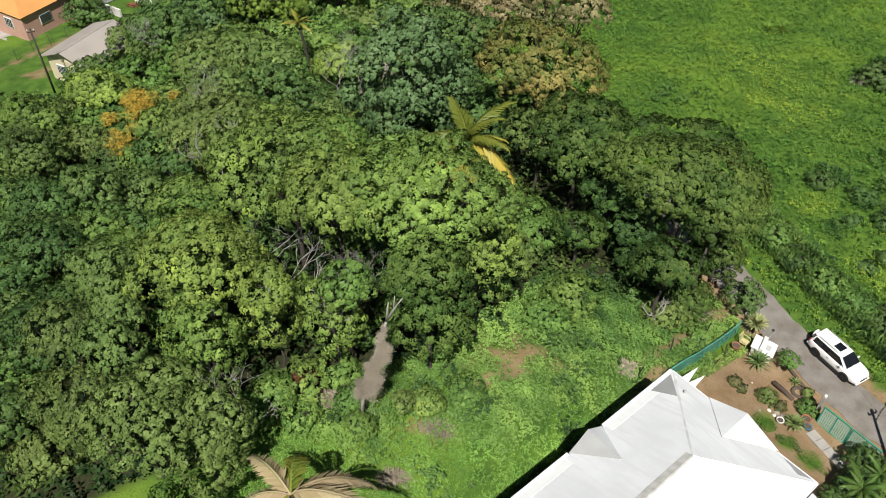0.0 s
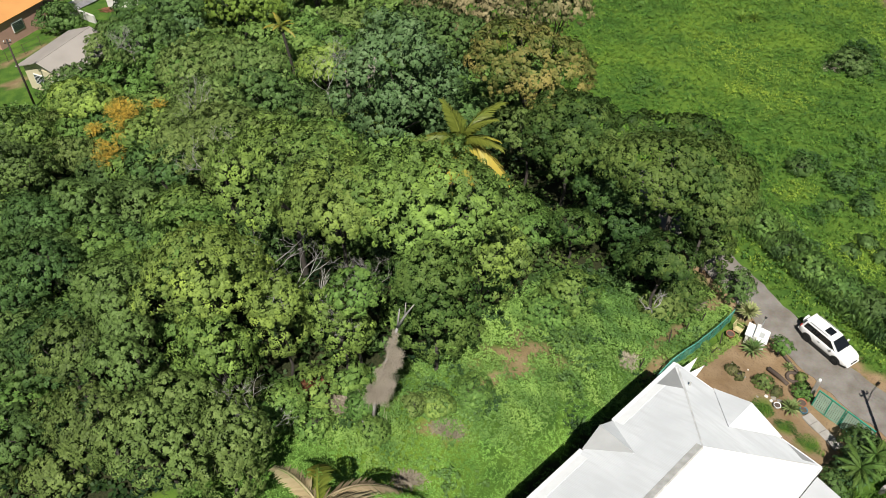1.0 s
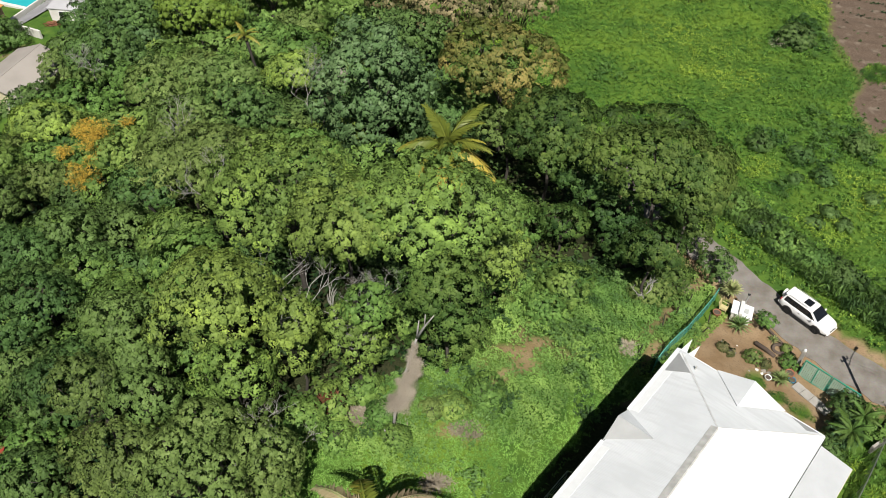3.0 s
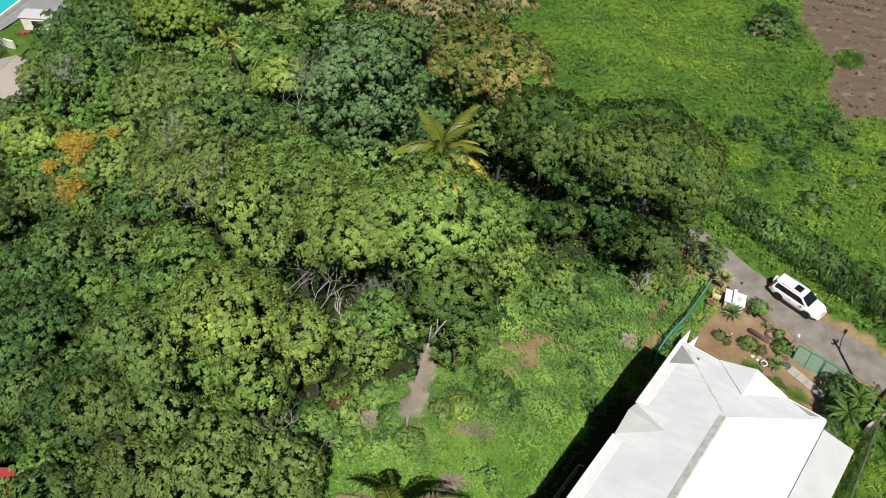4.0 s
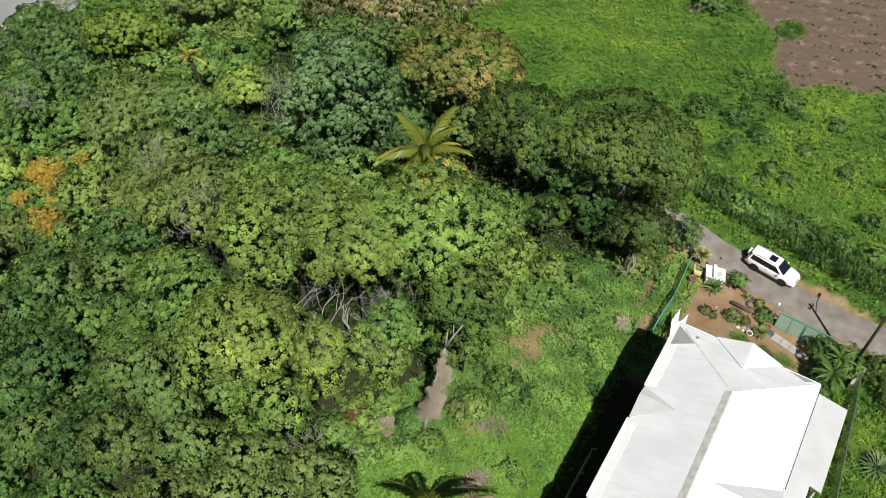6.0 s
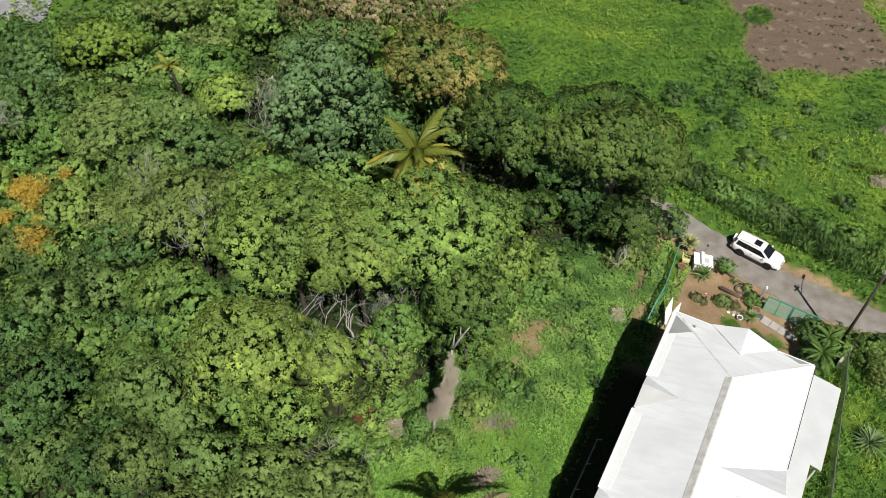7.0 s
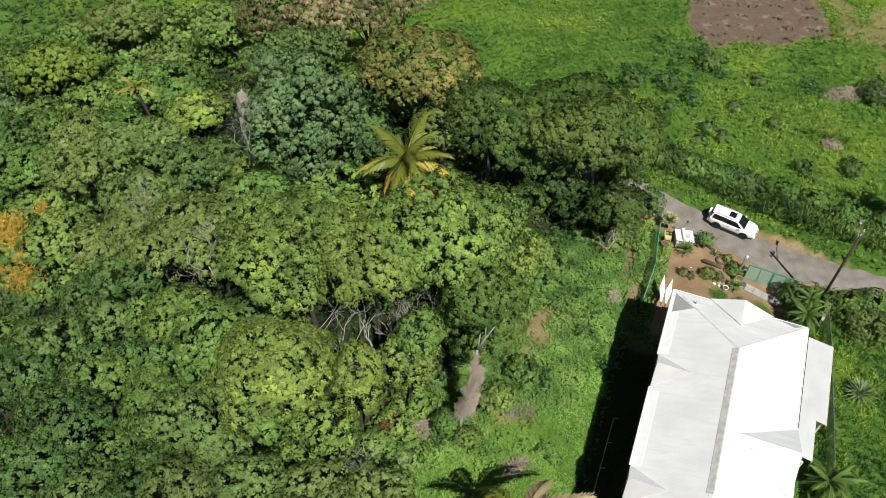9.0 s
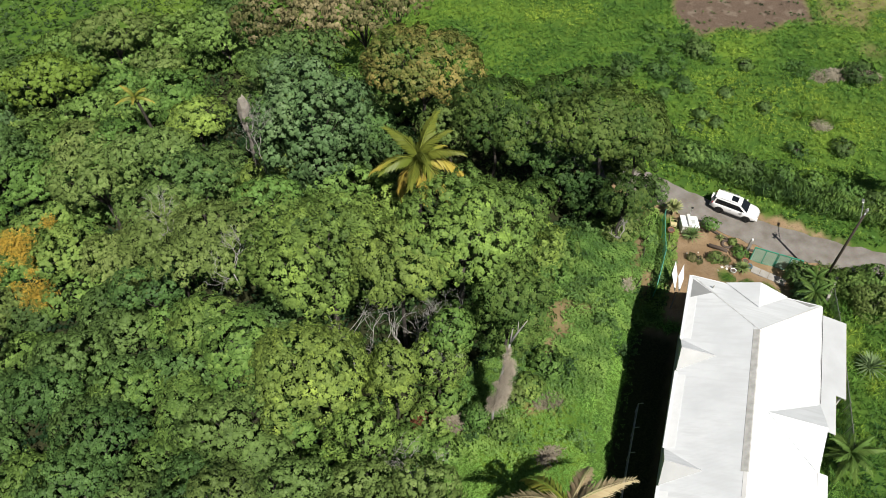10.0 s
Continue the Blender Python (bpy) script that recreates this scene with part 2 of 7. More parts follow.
def sprigs(rng, at, up, per, size, width, tone, spread=0.75, lift=0.35):
    """Whorls of leaves: at and up of shape (n, 3); per leaves on each."""
    n = len(at)
    up = unit(up + rng.normal(0, 0.25, (n, 3)))
    a = unit(np.cross(up, rng.normal(0, 1, (n, 3))))
    b = np.cross(up, a)
    ang = (np.arange(per) * 2 * np.pi / per)[None, :] + rng.uniform(0, 6.28, (n, 1)) + rng.normal(0, 0.35, (n, per))
    out = np.cos(ang)[..., None] * a[:, None] + np.sin(ang)[..., None] * b[:, None]
    d = unit(out * spread + up[:, None] * (lift + rng.normal(0, 0.24, (n, per, 1))))
    s = unit(np.cross(d, np.broadcast_to(up[:, None], d.shape)) + rng.normal(0, 0.25, (n, per, 3)))
    l = size * rng.uniform(0.65, 1.25, (n, per, 1))
    base = at[:, None] + out * 0.08 * l + rng.normal(0, 0.12 * size, (n, per, 3))
    tip = base + d * l + np.array([0, 0, -0.18]) * l
    mid = base + d * l * 0.5
    quad = np.stack([base, mid + s * l * width, tip, mid - s * l * width], 2).reshape(-1, 4, 3)
    tn = (np.asarray(tone)[:, None] + rng.normal(0, 0.09, (n, per))).ravel()
    return quad, tn


def sway(p, scale, seed):
    """Smooth noise in 3D from a few waves, between about -1 and 1."""
    r = np.random.default_rng(seed)
    v = np.zeros(len(p))
    for k in range(7):
        w = r.normal(0, 1, p.shape[1])
        v += np.sin(p @ (w / np.linalg.norm(w)) * scale * r.uniform(0.6, 1.9) + r.uniform(0, 6.28))
    return v / 3.2


# ---- the lie of the land ----
ROAD = [(2.3, 49.1), (6.65, 43.2), (9.45, 39.65), (11.95, 36.45), (14.85, 32.95), (18.5, 29.65), (23.1, 26.5), (33.8, 20.6), (60.0, 7.6)]
ROAD_HALF = 1.2


def road_side(x, y):
    """Signed distance from the road's middle line (positive towards the field) and the way along it."""
    x, y = np.asarray(x, float), np.asarray(y, float)
    best = np.full(x.shape, 1e9)
    side = np.zeros(x.shape)
    for (x0, y0), (x1, y1) in zip(ROAD, ROAD[1:]):
        dx, dy = x1 - x0, y1 - y0
        l2 = dx * dx + dy * dy
        t = np.clip(((x - x0) * dx + (y - y0) * dy) / l2, 0, 1)
        px, py = x - (x0 + t * dx), y - (y0 + t * dy)
        d = np.hypot(px, py)
        near = d < best
        best = np.where(near, d, best)
        side = np.where(near, np.where(dx * py - dy * px >= 0, 1.0, -1.0), side)
    return best * side


def smooth(a, b, v):
    t = np.clip((v - a) / (b - a), 0, 1)
    return t * t * (3 - 2 * t)


def hill(x, y):
    u, v = (x + 4.6) / 31.3, (y - 13.1) / 38.6
    return -6.6 + 10.35 * np.exp(-(u * u + v * v + 0.31 * u * v) / 2)


def road_level(x, y):
    return 0.15 + 0.012 * (np.asarray(x) - 14.0)


def ground_z(x, y):
    x, y = np.asarray(x, float), np.asarray(y, float)
    d = road_side(x, y)
    h = hill(x, y)
    field = -3.4 - 0.012 * (y - 60) + 0.18 * np.sin(x * 0.21 + 1) * np.cos(y * 0.17)
    r = road_level(np.clip(x, 0, 40), y)
    far_side = r + (field - r) * smooth(3.0, 13.5, d)
    near_side = r + (h - r) * smooth(1.7, 9.0, -d)
    z = np.where(d > 0, far_side, near_side)
    z = np.where(np.abs(d) < 1.5, r - 0.03, z)
    du, dv = (x - 4.47) * 0.8245 - (y - 25.5) * 0.5659, -(x - 4.47) * 0.5659 - (y - 25.5) * 0.8245
    cut = smooth(-4.3, -2.7, du) * smooth(9.0, 7.0, du) * smooth(-3.5, -1.0, dv) * smooth(27, 22, dv)
    z = z + (np.minimum(z, 1.45 + 0.06 * np.clip(dv, 0, 22)) - z) * cut
    away = smooth(46, 60, y) * smooth(8, -4, x)
    return z * (1 - away) + np.minimum(z, h) * away


def gz(x, y):
    return float(ground_z(np.array([x]), np.array([y]))[0])


# bare earth: middle, half-lengths, turn in degrees
BARE = [(-3.4, 27.7, 2.1, 1.5, 25), (-4.6, 25.6, 1.1, 0.6, 60), (2.75, 29.2, 0.75, 0.45, 20), (5.2, 32.1, 2.4, 0.5, 57), (4.2, 29.2, 1.5, 0.45, 55), (-12.0, 22.0, 1.2, 0.9, 10),
        (-6.4, 21.6, 1.5, 0.55, 5), (-7.6, 18.3, 0.9, 0.5, 20), (-12.6, 24.2, 0.9, 0.5, 30), (-57.2, 55.6, 1.8, 1.1, 40), (-60.0, 60.2, 7.0, 0.55, 68), (7.4, 36.6, 1.6, 0.9, 40)]


def bareness(x, y):
    """1 where the earth shows, 0 where it is overgrown."""
    p = np.stack([x, y], -1)
    wob = 0.35 * sway(p, 2.2, 5) + 0.2 * sway(p, 6.0, 6)
    v = np.zeros(len(p))
    for cx, cy, a, b, turn in BARE:
        c, s = math.cos(radians(turn)), math.sin(radians(turn))
        u, w = ((x - cx) * c + (y - cy) * s) / a, (-(x - cx) * s + (y - cy) * c) / b
        v = np.maximum(v, 0.84 * (1 - smooth(0.25, 1.25, np.hypot(u, w) + 1.2 * wob)))
    # the tilled plot
    edge = 0.8 * sway(p, 0.5, 9)
    plot = smooth(-0.6, 0.6, x - 26.3 + edge - 0.06 * (y - 62)) * smooth(-0.6, 0.6, y - 58.6 - 0.1 * (37 - x) + edge) * smooth(0.6, -0.6, x - 39.0 + edge - 0.2 * (y - 58)) * smooth(1, -1, y - 96)
    weedy = 0.55 * smooth(38.5, 41, x - 0.2 * (y - 58)) * smooth(50, 54, y) * smooth(84, 70, y) * smooth(-0.3, 0.6, sway(p, 0.9, 12))
    v = np.maximum(v, weedy)
    # the front yard
    du, dv = (x - 4.47) * 0.824 + (y - 25.5) * -0.567, (x - 4.47) * -0.565 + (y - 25.5) * -0.825
    yard = smooth(-1.0, -0.5, du + 0.3 * wob) * smooth(8.4, 7.6, du + 0.5 * wob) * smooth(-0.2, -0.8, dv) * smooth(1.45, 1.8, -road_side(x, y)) * smooth(-0.1, 0.25, -0.55 * du - dv + 4.4 + 0.8 * wob)
    for cx, cy, a in ((10.4, 28.3, 0.75), (11.7, 27.4, 0.6), (12.8, 26.7, 0.7)):
        yard = yard * smooth(0.7, 1.2, np.hypot(x - cx, y - cy) / a + 0.5 * wob)
    yard = yard * smooth(0.25, 0.7, np.abs(-0.833 * (x - 6.3) + 0.553 * (y - 30.7)) + 0.4 * wob + 4 * (x > 9.2))
    kerb_side = smooth(-2.3, -2.0, road_side(x, y)) * (road_side(x, y) < 0) * smooth(2, 4, x) * smooth(19, 18, x)
    rd = road_side(x, y)
    worn = smooth(1.0, 1.1, rd) * smooth(2.35, 1.9, rd + 0.5 * wob + 0.25 * np.abs(x - 18.2)) * smooth(15.0, 16.2, x) * smooth(22.5, 21, x)
    yard = np.maximum(np.maximum(yard, kerb_side), worn)
    side = smooth(-1.9, -1.6, du) * smooth(0.8, 0.4, du) * smooth(0.2, 0.6, dv + 0.3 * wob) * smooth(23, 21, dv)
    return np.maximum(np.maximum(v, plot), np.maximum(yard, side)), plot


# house frame: u runs across the front, v towards the back, from the front corner of the eaves
def hw(u, v, z):
    return Vector((4.47 + 0.8245 * u - 0.5659 * v, 25.50 - 0.5659 * u - 0.8245 * v, z))


# ---- ground ----
def axis(lo, hi, step, far):
    mid = np.arange(lo, hi + 1e-6, step)
    grow = step * 1.35 ** np.arange(1, 40)
    grow = np.cumsum(grow)
    grow = grow[grow < far]
    return np.concatenate([lo - grow[::-1], mid, hi + grow])


def build_ground():
    xs, ys = axis(-66, 48, 0.48, 1800), axis(8, 92, 0.48, 1800)
    gx, gy = np.meshgrid(xs, ys)
    z = ground_z(gx.ravel(), gy.ravel())
    p = np.stack([gx.ravel(), gy.ravel()], -1)
    b, plot = bareness(p[:, 0], p[:, 1])
    d = road_side(p[:, 0], p[:, 1])
    rough = 0.05 * sway(p, 3.0, 2) + 0.05 * sway(p, 1.0, 3)
    z = z + np.where(np.abs(d) > 2.2, rough, 0)
    row = np.sin((p[:, 0] * 0.35 + p[:, 1]) * 3.4) * 0.06 * plot
    z = z + row
    nx, ny = len(xs), len(ys)
    me = bpy.data.meshes.new("ground")
    i = (np.arange(ny - 1)[:, None] * nx + np.arange(nx - 1)[None]).ravel()
    q = np.stack([i, i + 1, i + nx + 1, i + nx], -1).astype(np.int32)
    me.vertices.add(len(p))
    me.vertices.foreach_set("co", np.column_stack([p, z]).astype(np.float32).ravel())
    me.loops.add(q.size)
    me.loops.foreach_set("vertex_index", q.ravel())
    me.polygons.add(len(q))
    me.polygons.foreach_set("loop_start", np.arange(0, q.size, 4, dtype=np.int32))
    at = me.attributes.new("bare", "FLOAT", "POINT")
    at.data.foreach_set("value", b.astype(np.float32))
    # dark leaf litter, its colour also deepening the shade under the grove
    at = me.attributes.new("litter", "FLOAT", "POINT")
    x, y = p[:, 0], p[:, 1]
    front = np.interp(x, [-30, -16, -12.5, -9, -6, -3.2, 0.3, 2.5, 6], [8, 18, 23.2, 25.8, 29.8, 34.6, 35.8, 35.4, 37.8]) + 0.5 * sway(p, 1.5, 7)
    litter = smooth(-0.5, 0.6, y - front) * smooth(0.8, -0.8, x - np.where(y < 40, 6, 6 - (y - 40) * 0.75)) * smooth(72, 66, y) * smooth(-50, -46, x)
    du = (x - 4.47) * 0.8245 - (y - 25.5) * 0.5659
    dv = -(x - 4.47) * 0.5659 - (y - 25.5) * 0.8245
    # the same dark colour painted along the house where its shadow falls
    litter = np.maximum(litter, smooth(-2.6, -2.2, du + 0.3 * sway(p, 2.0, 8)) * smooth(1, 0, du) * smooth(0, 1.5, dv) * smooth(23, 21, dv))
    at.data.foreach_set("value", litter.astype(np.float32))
    at = me.attributes.new("tilled", "FLOAT", "POINT")
    at.data.foreach_set("value", plot.astype(np.float32))
    me.update(calc_edges=True)
    for f in me.polygons:
        f.use_smooth = True
    m = bpy.data.materials.new("overgrown_earth")
    m.use_nodes = True
    t = m.node_tree
    bs = t.nodes["Principled BSDF"]
    bs.inputs["Roughness"].default_value = 0.95
    bs.inputs["Specular IOR Level"].default_value = 0.1
    co = t.nodes.new("ShaderNodeTexCoord")

    def noise_at(scale, detail=5):
        n = t.nodes.new("ShaderNodeTexNoise")
        n.inputs["Scale"].default_value = scale
        n.inputs["Detail"].default_value = detail
        t.links.new(co.outputs["Object"], n.inputs["Vector"])
        return n

    def blend(fac, a, b2):
        x = t.nodes.new("ShaderNodeMix")
        x.data_type = "RGBA"
        for sock, v in (("A", a), ("B", b2)):
            if isinstance(v, tuple):
                x.inputs[sock].default_value = (*v, 1)
            else:
                t.links.new(v, x.inputs[sock])
        t.links.new(fac, x.inputs["Factor"])
        return x.outputs["Result"]

    def spread(sock, a, b2):
        r = t.nodes.new("ShaderNodeMapRange")
        r.inputs["From Min"].default_value, r.inputs["From Max"].default_value = a, b2
        t.links.new(sock, r.inputs["Value"])
        return r.outputs["Result"]

    big, mid, fine = noise_at(0.13), noise_at(0.9), noise_at(9.0)
    green = blend(spread(mid.outputs["Fac"], 0.35, 0.65), (0.045, 0.10, 0.018), (0.085, 0.155, 0.025))
    green = blend(spread(big.outputs["Fac"], 0.5, 0.68), green, (0.125, 0.205, 0.027))
    green = blend(spread(fine.outputs["Fac"], 0.55, 0.75), green, (0.035, 0.085, 0.012))
    soil = blend(spread(mid.outputs["Fac"], 0.35, 0.65), (0.225, 0.150, 0.082), (0.295, 0.212, 0.128))
    soil = blend(spread(fine.outputs["Fac"], 0.52, 0.74), soil, (0.17, 0.117, 0.077))
    tilled = blend(spread(fine.outputs["Fac"], 0.4, 0.7), (0.095, 0.068, 0.050), (0.155, 0.118, 0.090))
    tilled = blend(spread(mid.outputs["Fac"], 0.55, 0.72), tilled, (0.19, 0.155, 0.12))
    a1, a2 = t.nodes.new("ShaderNodeAttribute"), t.nodes.new("ShaderNodeAttribute")
    a1.attribute_name, a2.attribute_name = "bare", "tilled"
    soil = blend(a2.outputs["Fac"], soil, tilled)
    a3 = t.nodes.new("ShaderNodeAttribute")
    a3.attribute_name = "litter"
    # litter kept near black so that shaded ground comes out darker
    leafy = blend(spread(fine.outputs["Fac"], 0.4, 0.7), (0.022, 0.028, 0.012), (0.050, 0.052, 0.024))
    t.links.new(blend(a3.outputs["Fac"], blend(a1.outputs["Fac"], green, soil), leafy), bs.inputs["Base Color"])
    bp = t.nodes.new("ShaderNodeBump")
    bp.inputs["Strength"].default_value = 0.6
    bp.inputs["Distance"].default_value = 0.08
    t.links.new(fine.outputs["Fac"], bp.inputs["Height"])
    t.links.new(bp.outputs["Normal"], bs.inputs["Normal"])
    me.materials.append(m)
    return tagged(new("ground", me), "overgrown sloping hillside ground with bare brown earth patches", "ground", kind="structure")


build_ground()


def strip(name, lo, hi, lift, mat, label, category, first=0, last=None):
    """A long flat band that follows the road between two distances from its middle line."""
    pts = [Vector((x, y, 0)) for x, y in ROAD]
    fine = []
    for i in range(len(pts) - 1):
        p0, p1, p2, p3 = pts[max(i - 1, 0)], pts[i], pts[i + 1], pts[min(i + 2, len(pts) - 1)]
        for k in range(8):
            t = k / 8
            fine.append(0.5 * ((2 * p1) + (p2 - p0) * t + (2 * p0 - 5 * p1 + 4 * p2 - p3) * t * t + (3 * p1 - p0 - 3 * p2 + p3) * t ** 3))
    fine.append(pts[-1])
    fine = fine[first:last]
    bm = bmesh.new()
    rows = []
    rnd = random.Random(4)
    for i, p in enumerate(fine):
        d = (fine[min(i + 1, len(fine) - 1)] - fine[max(i - 1, 0)]).normalized()
        n = Vector((-d.y, d.x, 0))
        row = []
        for k in range(5):
            o = lo + (hi - lo) * k / 4 + (rnd.uniform(-0.12, 0.12) if k in (0, 4) else 0)
            q = p + n * o
            row.append((q.x, q.y, float(road_level(min(max(q.x, 0), 40), q.y)) + lift + (0.03 if k == 2 else 0)))
        rows.append([bm.verts.new(c) for c in row] + [bm.verts.new((row[4][0], row[4][1], row[4][2] - 0.2)), bm.verts.new((row[0][0], row[0][1], row[0][2] - 0.2))])
    for r, s in zip(rows, rows[1:]):
        for k in range(7):
            bm.faces.new((r[k], r[(k + 1) % 7], s[(k + 1) % 7], s[k]))
    return tagged(new(name, finish(bm, name, mat)), label, category, kind="structure")


strip("road", -ROAD_HALF - 0.22, ROAD_HALF, 0.02, ASPHALT, "narrow worn grey asphalt lane along the hillside", "road")

# ---- plants ----
FOREST = [(-9.3, 38.6, 3.4), (-9.3, 36.4, 2.4)]


def dome(n, low, turn):
    """Evenly strewn directions from straight up down to the height low."""
    q = (np.arange(n) + 0.5) / n
    z, a = 1 - (1 - low) * q, np.arange(n) * 2.39996 + turn
    h = np.sqrt(np.clip(1 - z * z, 0, 1))
    return np.stack([h * np.cos(a), h * np.sin(a), z], -1)


def shingles(rng, at, out, length, width, tone, droop):
    """Single ovate leaves lying on a surface: at and out of shape (n, 3). Each points down its slope."""
    n = len(at)
    nrm = unit(out + rng.normal(0, 0.17, (n, 3)))
    way = np.array([0, 0, -1.0]) * droop + out * 0.45 + rng.normal(0, 0.55, (n, 3))
    way = unit(way - (way * nrm).sum(1, keepdims=True) * nrm)
    side = np.cross(nrm, way)
    l = length * rng.uniform(0.7, 1.25, (n, 1))
    w = l * width * rng.uniform(0.8, 1.2, (n, 1))
    base = at - way * l * 0.35
    tip = at + way * l * 0.65 - nrm * l * 0.14
    return np.stack([base + side * w, tip, base - side * w], 1), tone


def crown_mesh(name, seed, mid, size, habit, leaf, tone, low=-0.2):
    """A crown of overlapping boughs, each bough a mound of rounded leaf tufts. The origin is the crown's middle."""
    mat, _, width, puff, bough, squash, droop, rough, _ = habit
    rng = np.random.default_rng(seed)
    size = np.array(size)
    mean = float(size[0] * size[1]) ** 0.5
    br = min(bough, 0.52 * mean)
    nb = max(5, int(2.5 * mean * (mean + size[2]) / (br * br)))
    c = dome(nb, low, rng.uniform(0, 6.28)) + rng.normal(0, 0.10, (nb, 3))
    c = c * np.clip(1 - 0.85 * br / size, 0.3, 1) * (1 + rough * np.clip(rng.normal(0, 0.45, (nb, 1)), -1.0, 0.7)) * size
    lr = br * rng.uniform(0.7, 1.3, nb)
    flat = np.array([1, 1, squash])
    pr = leaf * puff
    pts, outs, own = [], [], []
    for j in range(nb):
        m = max(7, int(2.05 * lr[j] ** 2 / pr ** 2))
        d = unit(dome(m, -0.2, rng.uniform(0, 6.28)) + rng.normal(0, 0.16, (m, 3)))
        r = lr[j] * (1 + 0.13 * sway(d * 3 + j, 1.8, seed)) + pr * rng.normal(0, 0.38, m)
        pts.append(c[j] + d * r[:, None] * flat)
        outs.append(d)
        own.append(np.full(m, j))
    p, d, own = (np.concatenate(v) for v in (pts, outs, own))
    keep = np.ones(len(p), bool)
    for j in range(nb):
        keep &= ((((p - c[j]) / (lr[j] * flat)) ** 2).sum(1) > 0.70) | (own == j)
    keep &= sway(p, 3.0, seed + 5) > -0.58
    # no leaf grows deep inside a neighbour's crown
    for other, axes in CROWNS:
        o = other - mid
        if abs(o[0]) < axes[0] + size[0] and abs(o[1]) < axes[1] + size[1] and (abs(o) > 0.01).any():
            keep &= (((p - o) / (axes * 0.80)) ** 2).sum(1) > 1
    p, d, own = p[keep], d[keep], own[keep]
    n, per = len(p), int(9.8 * puff * puff)
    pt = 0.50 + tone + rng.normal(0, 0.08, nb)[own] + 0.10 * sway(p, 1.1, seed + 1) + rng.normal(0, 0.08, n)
    out = unit(d + np.array([0, 0, 0.25]))
    loc = unit(rng.normal(0, 1, (n, per, 3)) + 1.1 * out[:, None])
    rad = pr * rng.uniform(0.75, 1.25, (n, 1, 1)) * rng.uniform(0.82, 1.05, (n, per, 1))
    at = (p[:, None] + loc * rad * np.array([1, 1, 0.85])).reshape(-1, 3)
    # shading put into the leaf tone: each tuft lighter on top, darker below
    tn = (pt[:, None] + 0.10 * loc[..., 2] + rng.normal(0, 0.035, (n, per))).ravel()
    face = unit(0.85 * loc + 0.50 * d[:, None] + 0.45 * unit(p / size)[:, None])
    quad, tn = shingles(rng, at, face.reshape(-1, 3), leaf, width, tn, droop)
    # larger leaves further in, along the boughs, toned darker to suggest inner shade
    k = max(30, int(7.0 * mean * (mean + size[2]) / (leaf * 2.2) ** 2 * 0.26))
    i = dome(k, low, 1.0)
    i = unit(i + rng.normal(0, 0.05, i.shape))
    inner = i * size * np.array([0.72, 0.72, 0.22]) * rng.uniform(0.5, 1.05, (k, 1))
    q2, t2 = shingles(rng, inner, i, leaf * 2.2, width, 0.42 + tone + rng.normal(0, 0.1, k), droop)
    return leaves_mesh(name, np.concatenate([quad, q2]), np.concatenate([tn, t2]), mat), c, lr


def limb_mesh(seed, base, fork, ends, r0):
    rnd = random.Random(seed)
    bm = bmesh.new()
    b, f = Vector(base), Vector(fork)
    m1 = b.lerp(f, 0.5) + Vector((rnd.uniform(-0.2, 0.2), rnd.uniform(-0.2, 0.2), 0))
    tube(bm, [b - Vector((0, 0, 0.3)), b + Vector((0, 0, 0.25)), m1, f], [r0 * 1.5, r0 * 1.1, r0 * 0.9, r0 * 0.75])
    for e in ends:
        e = Vector(e)
        mid = f.lerp(e, 0.5) + Vector((rnd.uniform(-0.3, 0.3), rnd.uniform(-0.3, 0.3), 0.25 * (e - f).length * rnd.uniform(0, 0.6)))
        tube(bm, [f - Vector((0, 0, 0.1)), mid, e], [r0 * 0.6, r0 * 0.36, r0 * 0.1], 5)
    return bm


# leaf material, leaf length, width, tuft to leaf, bough radius, bough flatness, droop, unevenness, words
SPECIES = {
    "bright": (LEAF_BRIGHT, 0.120, 0.50, 1.83, 0.78, 0.72, 0.8, 0.20, "broad tree with bright yellow-green leaf tufts"),
    "mid": (LEAF_MID, 0.128, 0.50, 1.61, 0.78, 0.80, 0.8, 0.24, "leafy mid-green tree in the hillside grove"),
    "dark": (LEAF_DARK, 0.128, 0.50, 1.57, 0.74, 0.78, 0.8, 0.22, "dense dark green tree on the hillside"),
    "deep": (LEAF_DEEP, 0.120, 0.50, 1.83, 0.85, 0.55, 0.7, 0.22, "spreading deep green shade tree"),
    "blue": (LEAF_BLUE, 0.158, 0.57, 1.40, 0.78, 0.85, 1.2, 0.22, "glossy blue-green round-leaved tree beyond the clearing"),
    "olive": (LEAF_OLIVE, 0.115, 0.50, 1.71, 0.70, 0.80, 0.7, 0.34, "olive-green tree with small leaves"),
    "brown": (LEAF_BROWN, 0.176, 0.41, 1.31, 0.80, 0.90, 1.6, 0.26, "tree with browning drooping leaves"),
    "rust": (LEAF_RUST, 0.128, 0.48, 1.66, 0.85, 0.62, 0.9, 0.20, "broad tree with layered green and russet foliage"),
    "yellow": (LEAF_YELLOW, 0.128, 0.54, 1.66, 0.80, 0.75, 0.8, 0.22, "yellow-green flowering tree on the slope"),
    "vine": (LEAF_VINE, 0.124, 0.61, 1.53, 0.80, 0.65, 1.0, 0.16, "low tree smothered in green vines"),
}
CROWNS = []


def crown_of(x, y, top, r, ry, depth):
    """Middle and half-axes of a crown whose top stands at height top over the datum."""
    rz = (r if depth < 1.2 else min(r, ry)) * depth
    g = gz(x, y)
    return np.array([x, y, max(top - rz, g + 0.55 * rz)]), np.array([r, ry, rz])


